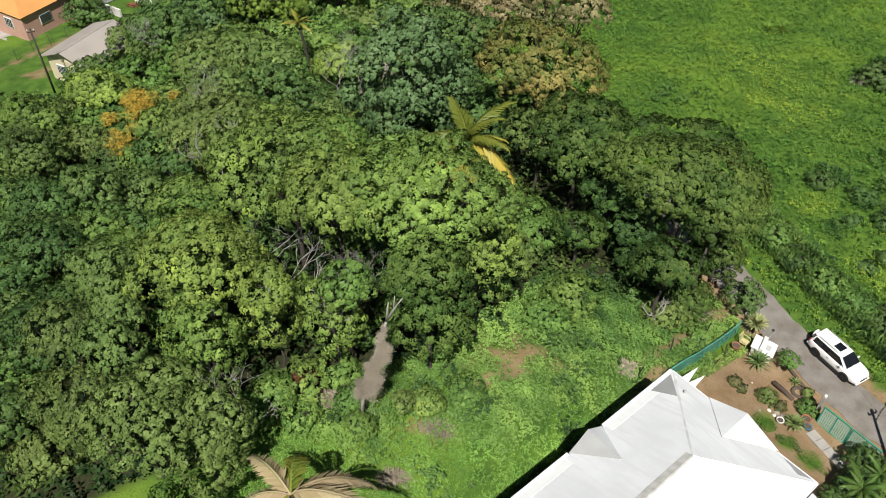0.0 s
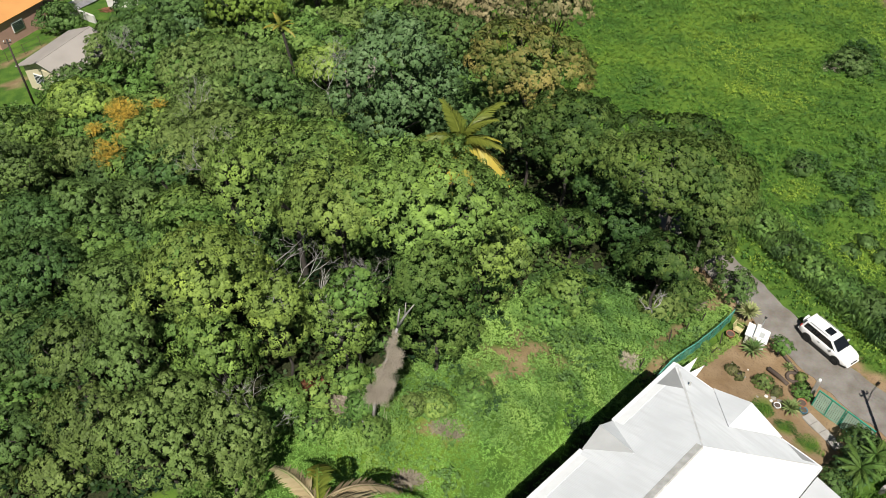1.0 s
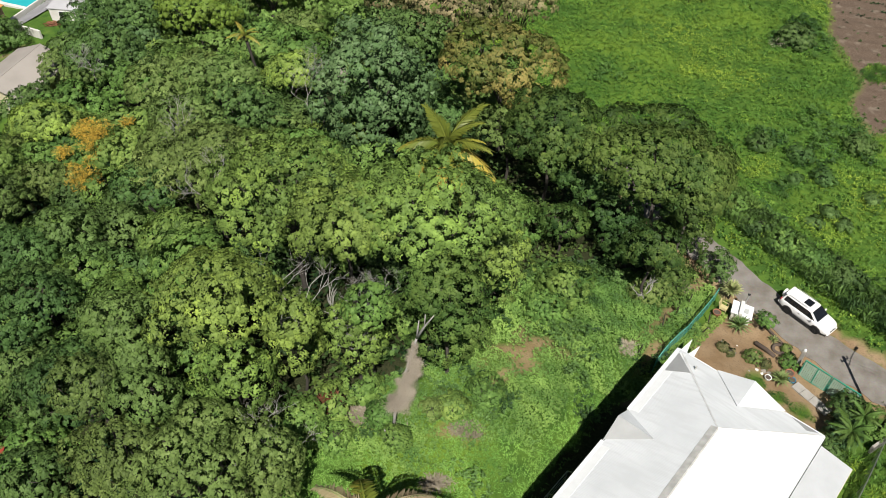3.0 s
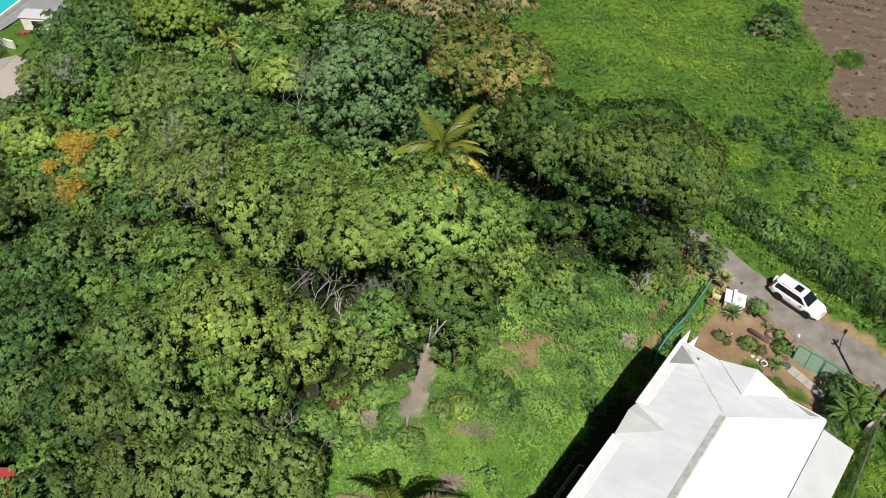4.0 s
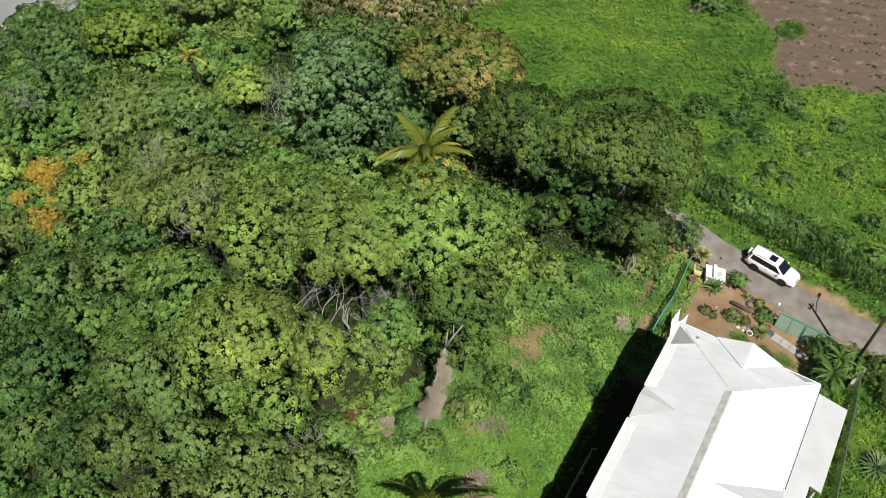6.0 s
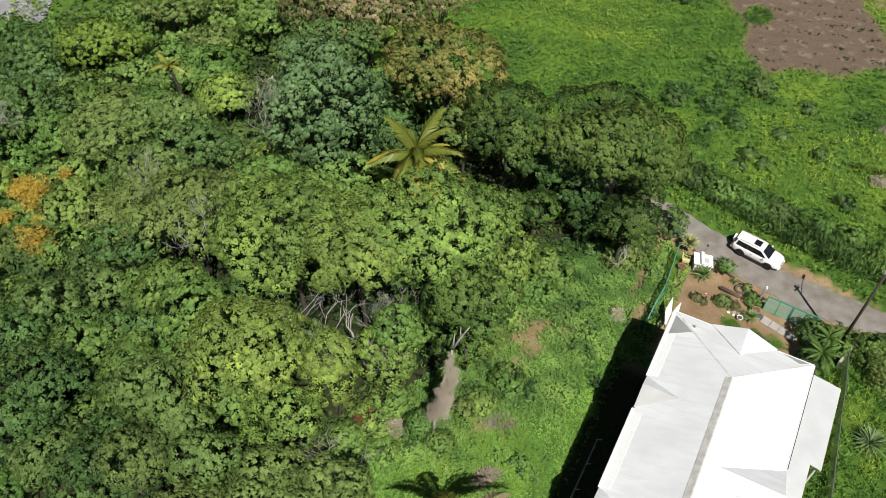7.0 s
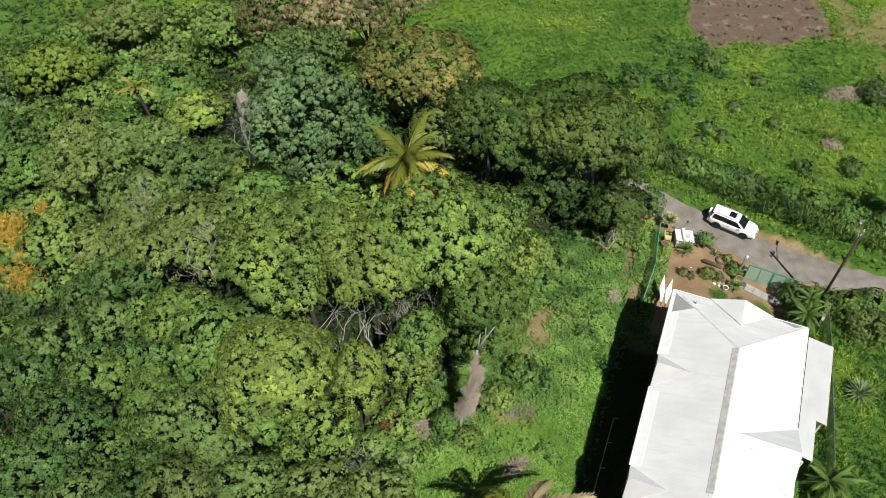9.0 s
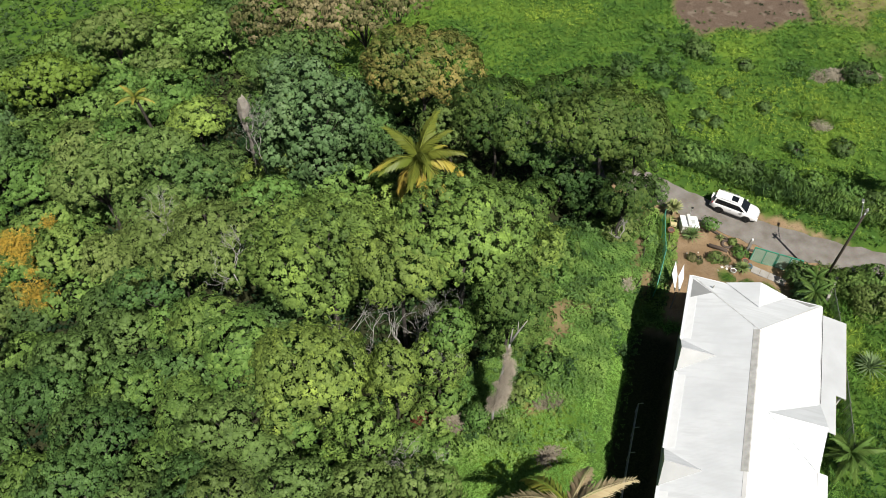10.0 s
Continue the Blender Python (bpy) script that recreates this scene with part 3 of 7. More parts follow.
def tree(kind, x, y, top, r, seed, ry=None, depth=0.8, leaf_scale=1.0, label="", name="tree", tone=0.0):
    """A tree or shrub; r and ry are the crown's half-widths."""
    habit = SPECIES[kind]
    leaf = habit[1] * leaf_scale * min(1.3, max(0.95, 1 + 0.007 * (y - 26)))
    mid, size = crown_of(x, y, top, r, ry or r, depth)
    g = gz(x, y)
    me, c, lr = crown_mesh("crown", seed, mid, size, habit, leaf, tone + 0.07 * float(smooth(38, 50, np.array(y))), -0.8 if depth > 1.2 or name == "shrub" else -0.05)
    t = thing(name, label or habit[8], "tree" if name == "tree" else "shrub", pose(x, y, g), "grove trees" if name == "tree" else "shrubs")
    cz = float(mid[2]) - g
    pick = sorted(range(len(c)), key=lambda j: -lr[j])[:7]
    fork = Vector((0, 0, max(0.4, (cz - size[2] * 0.55) * 0.75)))
    ends = [Vector(c[j]) * 0.85 + Vector((0, 0, cz)) for j in pick]
    part("trunk", limb_mesh(seed, (0, 0, 0), fork, ends, 0.05 + 0.028 * r), BARK, t, smooth=True)
    cr = part("crown", me, habit[0], t)
    cr.location = (0, 0, cz)
    FOREST.append((x, y, (r + (ry or r)) / 2))
    return t


# ---- the white-roofed house ----
EAVE, RIDGE, WIDE, LONG = 7.37, 9.02, 7.77, 22.0
HALF = WIDE / 2
PITCH = (RIDGE - EAVE) / HALF


def build_house():
    base = 2.0
    h = thing("house", "white-roofed single-storey house with hipped sheet-metal roof and gablets", "house", pose(*hw(HALF, 6, base)))
    inv = h.matrix_basis.inverted()

    def hp(u, v, z):
        return inv @ hw(u, v, z)

    def add(name, polys, mat, thick=0.05, label="", parent=None, smooth=False):
        bm = bmesh.new()
        for c in polys:
            plate(bm, [hp(*q) for q in c], thick)
        return part(name, bm, mat, parent or h, label, smooth)

    def bar(name, a, b, w, t, mat, label="", parent=None):
        a, b = hp(*a), hp(*b)
        d = b - a
        bm = bmesh.new()
        m = Matrix.Translation(a) @ d.to_track_quat("X", "Z").to_matrix().to_4x4()
        box(bm, (0, -w / 2, -t / 2), (d.length, w / 2, t / 2), m, bevel=min(w, t) * 0.2)
        return part(name, bm, mat, parent or h, label)

    # walls, set in under the eaves
    o = 0.55
    for a, b in (((o, o), (WIDE - o, o)), ((WIDE - o, o), (WIDE - o, LONG - o)), ((WIDE - o, LONG - o), (o, LONG - o)), ((o, LONG - o), (o, o))):
        bm = bmesh.new()
        pa, pb = Vector((*a, 0)), Vector((*b, 0))
        d = (pb - pa).normalized()
        n = Vector((-d.y, d.x, 0)) * 0.18
        cs = [pa, pb, pb + n, pa + n]
        lo = [bm.verts.new(hp(c.x, c.y, base - 1.2)) for c in cs]
        hi = [bm.verts.new(hp(c.x, c.y, EAVE - 0.06)) for c in cs]
        bm.faces.new(lo)
        bm.faces.new(hi)
        for i in range(4):
            bm.faces.new((lo[i], lo[(i + 1) % 4], hi[(i + 1) % 4], hi[i]))
        part("wall", bm, WHITE_WALL, h)
    # windows along both long walls and the front
    for u, v0, side in [(o - 0.03, 3.0, 0), (o - 0.03, 8.5, 0), (o - 0.03, 12.0, 0), (WIDE - o + 0.03, 10.5, 0), (WIDE - o + 0.03, 14.5, 0)]:
        w = part("window", finish_box(hp, (u - 0.03, v0, EAVE - 2.0), (u + 0.03, v0 + 1.4, EAVE - 0.8)), GLASS, h)
        w.data.materials.append(GLASS)
    # roof slopes
    roof = h
    add("left_slope", [[(0, 0, EAVE), (HALF, HALF + 0.22, RIDGE), (HALF, LONG, RIDGE), (0, LONG, EAVE)]], ROOF_SHEET, label="white corrugated roof slope with grey weather streaks")
    add("right_slope", [[(WIDE, 0, EAVE), (WIDE, LONG, EAVE), (HALF, LONG, RIDGE), (HALF, HALF + 0.22, RIDGE)]], ROOF_SHEET, label="bright white corrugated roof slope")
    add("hip_slope", [[(0, 0, EAVE), (WIDE, 0, EAVE), (HALF, HALF + 0.22, RIDGE)]], ROOF_SHEET)
    # front gablet
    gx, gw, gz_, gv = HALF + 0.05, 1.85, 8.14, (8.14 - EAVE) / PITCH
    add("gablet_slope", [[(gx, -0.08, gz_ + 0.03), (gx, gv, gz_ + 0.02), (gx - gw, -0.08, EAVE + 0.01)]], ROOF_SHEET, 0.015)
    add("gablet_slope", [[(gx, -0.08, gz_ + 0.03), (gx + gw, -0.08, EAVE + 0.02), (gx, gv, gz_ + 0.03)]], ROOF_SHEET, 0.015)
    add("gablet_wall", [[(gx - gw, -0.02, EAVE - 0.02), (gx + gw, -0.02, EAVE - 0.02), (gx, -0.02, gz_ - 0.05)]], WHITE_WALL, 0.08)
    # side gablets on the long slopes
    for v0, left in ((6.03, True), (13.2, True), (9.05, False)):
        rise, hw_ = 0.80, 1.08
        if not left:
            rise, hw_ = 1.28, 2.1
        inner = rise / PITCH
        e = -0.06 if left else WIDE + 0.06
        i_ = inner if left else WIDE - inner
        for s in (-1, 1):
            bare = left and s > 0
            add("gablet_slope", [[(e, v0, EAVE + rise + 0.03), (i_, v0, EAVE + rise + 0.03), (e, v0 + s * hw_, EAVE + 0.03)]], BARE_SHEET if bare else ROOF_SHEET, label="unpainted grey corrugated slope" if bare else "")
        add("gablet_wall", [[(e * 0.3 + (0 if left else 0.7 * WIDE), v0 - hw_, EAVE), (e * 0.3 + (0 if left else 0.7 * WIDE), v0 + hw_, EAVE), (e * 0.3 + (0 if left else 0.7 * WIDE), v0, EAVE + rise - 0.05)]], WHITE_WALL, 0.05)
    # caps: thin flashings laid on the slopes to either side of each ridge and hip
    def zl(u, v):
        return EAVE + PITCH * min(u, WIDE - u, v * HALF / (HALF + 0.22)) + 0.016

    def flash(name, p, q, offs, mat, label=""):
        for ou, ov in offs:
            c = [p, q, (q[0] + ou, q[1] + ov), (p[0] + ou, p[1] + ov)]
            add(name, [[(u, v, zl(u, v) + (0.012 if k < 2 else 0)) for k, (u, v) in enumerate(c)]], mat, 0.012, label)

    flash("ridge_cap", (HALF, HALF + 0.22), (HALF, 13.0), ((-0.30, 0), (0.06, 0)), RIDGE_DIRT, "grey weathered ridge cap")
    flash("ridge_cap", (HALF, 13.0), (HALF, LONG), ((-0.18, 0), (0.18, 0)), WHITE_ROOF)
    flash("hip_cap", (0.25, 0.25), (HALF, HALF + 0.22), ((0, 0.07), (0.09, 0)), HIP_CAP, "greying hip cap")
    flash("hip_cap", (WIDE - 0.25, 0.25), (HALF, HALF + 0.22), ((0, 0.10), (-0.10, 0)), WHITE_ROOF)
    # grey unpainted sheets by the corners of the eaves
    for c in ([(0.10, 0.28), (1.25, 1.40), (0.10, 1.75)], [(6.1, 0.06), (WIDE - 0.3, 0.06), (WIDE - 0.75, 0.42)]):
        add("patch_sheet", [[(u, v, zl(u, v) + 0.004) for u, v in c]], BARE_SHEET, 0.012, "unpainted grey corrugated sheet")
    # left gutter, a bright trough broken at the gablets, then fascias
    for a, b in ((0.0, 4.9), (7.15, 12.1), (14.3, LONG)):
        bar("gutter", (-0.07, a, EAVE - 0.03), (-0.07, b, EAVE - 0.03), 0.16, 0.14, WHITE_PLASTIC, "white eaves gutter")
        add("eaves_sheet", [[(0.02, a + 0.25, EAVE + 0.02), (0.46, a + 0.25, EAVE + 0.46 * PITCH + 0.015), (0.46, b - 0.05, EAVE + 0.46 * PITCH + 0.015), (0.02, b - 0.05, EAVE + 0.02)]], WHITE_PLASTIC, 0.012)
    bar("fascia", (0, -0.03, EAVE - 0.09), (gx - gw, -0.03, EAVE - 0.09), 0.04, 0.18, WHITE_PLASTIC)
    bar("fascia", (gx + gw, -0.03, EAVE - 0.09), (WIDE, -0.03, EAVE - 0.09), 0.04, 0.18, WHITE_PLASTIC)
    bar("fascia", (WIDE + 0.03, 0, EAVE - 0.1), (WIDE + 0.03, LONG, EAVE - 0.1), 0.04, 0.2, WHITE_PLASTIC)
    # no gutter here: a dark bar drawn for the shadow between eave and lean-to
    bar("gutter", (WIDE + 0.075, 0.1, EAVE - 0.03), (WIDE + 0.075, 6.8, EAVE - 0.03), 0.035, 0.05, DARK_METAL, "dark bar standing in for the shadow gap above the lean-to")
    # lean-to roof along the right side, in two depths
    lo, hi_ = 6.5, 6.98
    add("lean_to_roof", [[(WIDE - 0.5, 0.3, hi_ + 0.12), (9.5, 0.15, lo), (9.5, 5.55, lo), (WIDE - 0.5, 5.55, hi_ + 0.12)]], LEAN_SHEET, label="lower greyish white lean-to roof")
    add("lean_to_roof", [[(WIDE - 0.5, 5.55, hi_ + 0.12), (8.9, 5.55, lo + 0.17), (8.9, 8.1, lo + 0.17), (WIDE - 0.5, 8.1, hi_ + 0.12)]], LEAN_SHEET)
    add("lean_to_roof", [[(WIDE - 0.5, 10.6, 6.7), (8.6, 10.6, 6.5), (8.6, 13.0, 6.5), (WIDE - 0.5, 13.0, 6.7)]], ROOF_SHEET)
    bar("fascia", (9.5, 0.15, lo - 0.1), (9.5, 5.55, lo - 0.1), 0.04, 0.16, CREAM_WALL)
    bar("fascia", (8.9, 5.55, lo + 0.07), (8.9, 8.1, lo + 0.07), 0.04, 0.16, CREAM_WALL)
    for v0 in (0.5, 2.9, 5.3):
        bar("porch_post", (9.3, v0, base - 0.3), (9.3, v0, lo - 0.05), 0.14, 0.14, WHITE_WALL)
    bm = bmesh.new()
    a, b = hp(WIDE - o, 8.2, 0), hp(8.7, 8.2, 0)
    for q in range(5):
        v0 = 8.3 + q * 0.5
        pa, pb = hp(8.35, v0, 4.9), hp(8.35, v0 + 0.25, 4.9)
        for k in range(5):
            tube(bm, [pa.lerp(pb, k / 4) - Vector((0, 0, 0)), pa.lerp(pb, k / 4) + Vector((0, 0, 0.85))], [0.035, 0.035], 5)
    part("balustrade", bm, WHITE_PLASTIC, h, "white porch balusters")
    bar("handrail", (8.35, 8.2, 5.78), (8.35, 10.8, 5.78), 0.12, 0.08, WHITE_PLASTIC)
    add("porch_floor", [[(WIDE - o, 8.1, 4.9), (8.6, 8.1, 4.9), (8.6, 10.9, 4.9), (WIDE - o, 10.9, 4.9)]], CONCRETE, 0.15)
    for v0 in (8.2, 10.7):
        bar("porch_post", (8.45, v0, base - 0.3), (8.45, v0, 6.5), 0.14, 0.14, WHITE_WALL)
    # vent pipe by the hip
    bm = bmesh.new()
    p = hp(1.3, 0.9, EAVE + 0.9 * PITCH)
    tube(bm, [p, p + Vector((0, 0, 0.22))], [0.05, 0.05], 8)
    part("vent_pipe", bm, RIDGE_DIRT, h, "small grey vent pipe")


def finish_box(hp, lo, hi):
    bm = bmesh.new()
    cs = [hp(x, y, z) for x in (lo[0], hi[0]) for y in (lo[1], hi[1]) for z in (lo[2], hi[2])]
    vs = [bm.verts.new(c) for c in cs]
    for f in ((0, 1, 3, 2), (4, 6, 7, 5), (0, 4, 5, 1), (2, 3, 7, 6), (0, 2, 6, 4), (1, 5, 7, 3)):
        bm.faces.new([vs[i] for i in f])
    me = bpy.data.meshes.new("window")
    bmesh.ops.recalc_face_normals(bm, faces=bm.faces)
    bm.to_mesh(me)
    bm.free()
    return me


def roof_sheet_material():
    m = material("corrugated_white_sheet", (0.69, 0.715, 0.735), rough=0.5, spec=0.3, vary=0.05, scale=0.5, fine=6, bump=0, second=(0.585, 0.61, 0.63))
    t = m.node_tree
    co = t.nodes.new("ShaderNodeTexCoord")
    mp = t.nodes.new("ShaderNodeMapping")
    mp.inputs["Rotation"].default_value = (0, 0, radians(34.5))
    t.links.new(co.outputs["Object"], mp.inputs["Vector"])
    # streaks stretched down the slope
    sep = t.nodes.new("ShaderNodeMapping")
    sep.inputs["Scale"].default_value = (0.45, 3.4, 1)
    t.links.new(mp.outputs["Vector"], sep.inputs["Vector"])
    n = t.nodes.new("ShaderNodeTexNoise")
    n.inputs["Scale"].default_value = 1.2
    n.inputs["Detail"].default_value = 6
    t.links.new(sep.outputs["Vector"], n.inputs["Vector"])
    r = t.nodes.new("ShaderNodeMapRange")
    r.inputs["From Min"].default_value, r.inputs["From Max"].default_value = 0.46, 0.66
    r.inputs["To Max"].default_value = 0.8
    t.links.new(n.outputs["Fac"], r.inputs["Value"])
    b = t.nodes["Principled BSDF"]
    src = b.inputs["Base Color"].links[0].from_socket
    mx = t.nodes.new("ShaderNodeMix")
    mx.data_type = "RGBA"
    t.links.new(r.outputs["Result"], mx.inputs["Factor"])
    t.links.new(src, mx.inputs["A"])
    mx.inputs["B"].default_value = (0.57, 0.59, 0.605, 1)
    t.links.new(mx.outputs["Result"], b.inputs["Base Color"])
    wv = t.nodes.new("ShaderNodeTexWave")
    wv.wave_type, wv.bands_direction = "BANDS", "Y"
    wv.inputs["Scale"].default_value = 4.2
    t.links.new(mp.outputs["Vector"], wv.inputs["Vector"])
    bp = t.nodes.new("ShaderNodeBump")
    bp.inputs["Strength"].default_value = 0.08
    bp.inputs["Distance"].default_value = 0.02
    t.links.new(wv.outputs["Fac"], bp.inputs["Height"])
    t.links.new(bp.outputs["Normal"], b.inputs["Normal"])
    return m


ROOF_SHEET = roof_sheet_material()
LEAN_SHEET = material("greyed_lean_to_sheet", (0.50, 0.52, 0.54), rough=0.6, spec=0.3, vary=0.1, scale=0.7, fine=10, bump=0.05, second=(0.43, 0.445, 0.46))
BARE_SHEET = material("bare_corrugated_sheet", (0.40, 0.41, 0.41), rough=0.5, metal=0.2, vary=0.15, scale=1.0, fine=14, bump=0.15, second=(0.34, 0.35, 0.35))
HIP_CAP = material("greying_hip_cap", (0.70, 0.71, 0.71), rough=0.7, vary=0.2, scale=2.0, fine=15, bump=0.05, second=(0.55, 0.56, 0.56))
build_house()


# ---- the parked car ----
def build_car(m):
    car = thing("car", "white sport utility car with dark glass parked on the verge", "car", m)
    bm = bmesh.new()
    st = [(-2.33, 0.52, 0.98, 0.74), (-2.24, 0.36, 1.06, 0.86), (-1.9, 0.30, 1.10, 0.915), (-1.0, 0.28, 1.09, 0.925), (0.0, 0.28, 1.08, 0.925), (0.95, 0.28, 1.07, 0.92),
          (1.35, 0.28, 1.03, 0.91), (1.85, 0.31, 0.96, 0.885), (2.15, 0.34, 0.87, 0.82), (2.30, 0.40, 0.76, 0.70), (2.36, 0.50, 0.66, 0.58)]
    rows = []
    for x, zl, zb, w in st:
        half = [(0, zl), (w * 0.86, zl), (w * 0.97, zl + 0.12), (w, zl + 0.34 * (zb - zl)), (w, zb - 0.16), (w * 0.95, zb - 0.05), (w * 0.86, zb), (0, zb + 0.035)]
        pts = half + [(-y, z) for y, z in half[-2:0:-1]]
        rows.append([bm.verts.new((x, y, z)) for y, z in pts])
    n = len(rows[0])
    for r, s in zip(rows, rows[1:]):
        for k in range(n):
            bm.faces.new((r[k], r[(k + 1) % n], s[(k + 1) % n], s[k]))
    bm.faces.new(rows[0])
    bm.faces.new(rows[-1])
    body = part("body", bm, CAR_PAINT, car, "glossy white bodywork", smooth=True)

    def sheet(name, corners, mat, t=0.02, parent=None, label="", cuts=0):
        b2 = bmesh.new()
        top = [Vector(c) for c in corners]
        nn = (top[1] - top[0]).cross(top[-1] - top[0]).normalized()
        a = [b2.verts.new(c + nn * 0.006) for c in top]
        b = [b2.verts.new(c - nn * t) for c in top]
        b2.faces.new(a)
        b2.faces.new(b[::-1])
        for i in range(len(a)):
            j = (i + 1) % len(a)
            b2.faces.new((a[i], b[i], b[j], a[j]))
        return part(name, b2, mat, parent or car, label)

    # cabin shell: base ring at the belt line, roof ring above
    bw, rw, zr = 0.83, 0.66, 1.70
    bm = bmesh.new()
    ring = [[(-2.18, 0.78, 1.05), (1.12, bw, 1.05), (1.25, 0.4, 1.07), (1.28, 0, 1.08)], [(-2.02, rw * 0.97, 1.55), (0.34, rw + 0.02, 1.60), (0.40, 0.35, 1.63), (0.42, 0, 1.64)],
            [(-1.92, rw * 0.9, 1.64), (0.10, rw * 0.93, 1.67), (0.16, 0.35, 1.70), (0.18, 0, 1.71)]]
    vv = []
    for q in ring:
        left = [bm.verts.new(p) for p in q]
        right = [bm.verts.new((p[0], -p[1], p[2])) for p in q[:3]]
        vv.append((left[0], left[1], left[2], left[3], right[2], right[1], right[0]))
    for lo, hi in zip(vv, vv[1:]):
        for k in range(7):
            bm.faces.new((lo[k], lo[(k + 1) % 7], hi[(k + 1) % 7], hi[k]))
    bm.faces.new(vv[-1])
    part("cabin", bm, CAR_PAINT, car)
    # glass
    ws = sheet("windscreen", [(1.17, 0.70, 1.085), (1.17, -0.70, 1.085), (0.44, -0.58, 1.585), (0.44, 0.58, 1.585)], GLASS, label="dark windscreen")
    ws.location = (0.055, 0, 0.045)
    sheet("rear_window", [(-2.20, -0.62, 1.14), (-2.20, 0.62, 1.14), (-2.06, 0.56, 1.50), (-2.06, -0.56, 1.50)], GLASS)
    for s in (1, -1):
        for x0, x1, x2, x3 in ((0.12, 0.92, 0.30, 0.12), (-0.86, 0.06, 0.06, -0.84), (-1.88, -0.94, -0.92, -1.76)):
            c = [(x0, s * 0.832, 1.10), (x1, s * 0.838, 1.10), (x2, s * 0.705, 1.53), (x3, s * 0.70, 1.53)]
            sheet("side_window", c if s < 0 else c[::-1], GLASS, 0.03)
        c = [(-2.0, s * 0.812, 1.075), (1.02, s * 0.826, 1.075), (0.34, s * 0.69, 1.56), (-1.90, s * 0.675, 1.55)]
        sheet("window_surround", c if s < 0 else c[::-1], BLACK_PLASTIC, 0.02)
        rail = bmesh.new()
        tube(rail, [(-1.80, s * 0.60, 1.66), (-1.70, s * 0.60, 1.73), (-0.10, s * 0.61, 1.75), (0.02, s * 0.61, 1.68)], [0.02] * 4, 6)
        part("roof_rail", rail, GREY_METAL, car, "silver roof rail")
        mir = bmesh.new()
        box(mir, (0.78, s * 0.98 - 0.10, 1.06), (0.92, s * 0.98 + 0.10, 1.22), bevel=0.03)
        part("side_mirror", mir, CAR_PAINT, car)
        hl = bmesh.new()
        box(hl, (2.02, s * 0.66 - 0.15, 0.74), (2.27, s * 0.66 + 0.12, 0.86), Matrix.Rotation(-s * 0.25, 4, "Z"), bevel=0.03)
        part("headlight", hl, LAMP_GLASS, car, "clear headlight")
        tl = bmesh.new()
        box(tl, (-2.30, s * 0.76 - 0.10, 0.86), (-2.20, s * 0.76 + 0.09, 1.10), bevel=0.02)
        part("tail_light", tl, TAIL_RED, car, "red tail light")
        sill = bmesh.new()
        box(sill, (-0.95, s * 0.93 - 0.07, 0.26), (1.0, s * 0.93 + 0.07, 0.33), bevel=0.02)
        part("side_step", sill, BLACK_PLASTIC, car)
        for x in (-0.35, 0.62):
            hd = bmesh.new()
            box(hd, (x - 0.1, s * 0.94 - 0.02, 0.88), (x + 0.1, s * 0.94 + 0.02, 0.92), bevel=0.008)
            part("door_handle", hd, GREY_METAL, car)
        for x in (-1.36, 1.36):
            arch = bmesh.new()
            pts = [(x + 0.43 * math.cos(a), s * 0.915, 0.36 + 0.43 * math.sin(a)) for a in np.linspace(0, math.pi, 13)]
            tube(arch, pts, [0.045] * 13, 6)
            part("wheel_arch", arch, BLACK_PLASTIC, car)
            liner = bmesh.new()
            bmesh.ops.create_cone(liner, cap_ends=True, segments=20, radius1=0.40, radius2=0.40, depth=0.04, matrix=Matrix.Translation((x, s * 0.915, 0.40)) @ Matrix.Rotation(math.pi / 2, 4, "X"))
            part("wheel_well", liner, BLACK_PLASTIC, car)
            ty = bmesh.new()
            prof = [(0.24, -0.11), (0.33, -0.12), (0.36, -0.08), (0.36, 0.08), (0.33, 0.12), (0.24, 0.11)]
            rr = []
            for k in range(24):
                a = k * math.pi / 12
                rr.append([ty.verts.new((x + r * math.cos(a), s * 0.86 + w, 0.36 + r * math.sin(a))) for r, w in prof])
            for k in range(24):
                for j in range(6):
                    ty.faces.new((rr[k][j], rr[k][(j + 1) % 6], rr[(k + 1) % 24][(j + 1) % 6], rr[(k + 1) % 24][j]))
            wheel = part("wheel", ty, RUBBER, car, "black tyre with silver rim", smooth=False)
            rim = bmesh.new()
            bmesh.ops.create_cone(rim, cap_ends=True, segments=20, radius1=0.06, radius2=0.06, depth=0.06, matrix=Matrix.Translation((x, s * 0.95, 0.36)) @ Matrix.Rotation(math.pi / 2, 4, "X"))
            for k in range(5):
                a = k * 2 * math.pi / 5
                box(rim, (0.03, -0.02, -0.035), (0.25, 0.02, 0.035), Matrix.Translation((x, s * 0.95, 0.36)) @ Matrix.Rotation(a, 4, "Y"))
            part("rim", rim, DARK_METAL, wheel)
    sun_r = sheet("sunroof", [(-0.58, -0.36, 1.712), (0.06, -0.36, 1.712), (0.06, 0.36, 1.712), (-0.58, 0.36, 1.712)], GLASS, label="dark glass sunroof")
    sun_r.location.z = 0.004
    gr = bmesh.new()
    box(gr, (2.29, -0.36, 0.60), (2.40, 0.36, 0.72), bevel=0.02)
    part("grille", gr, BLACK_PLASTIC, car, "dark radiator grille")
    bp = bmesh.new()
    box(bp, (2.18, -0.72, 0.40), (2.42, 0.72, 0.55), bevel=0.05)
    part("front_bumper", bp, CAR_PAINT, car)
    bp = bmesh.new()
    box(bp, (-2.44, -0.80, 0.44), (-2.25, 0.80, 0.64), bevel=0.05)
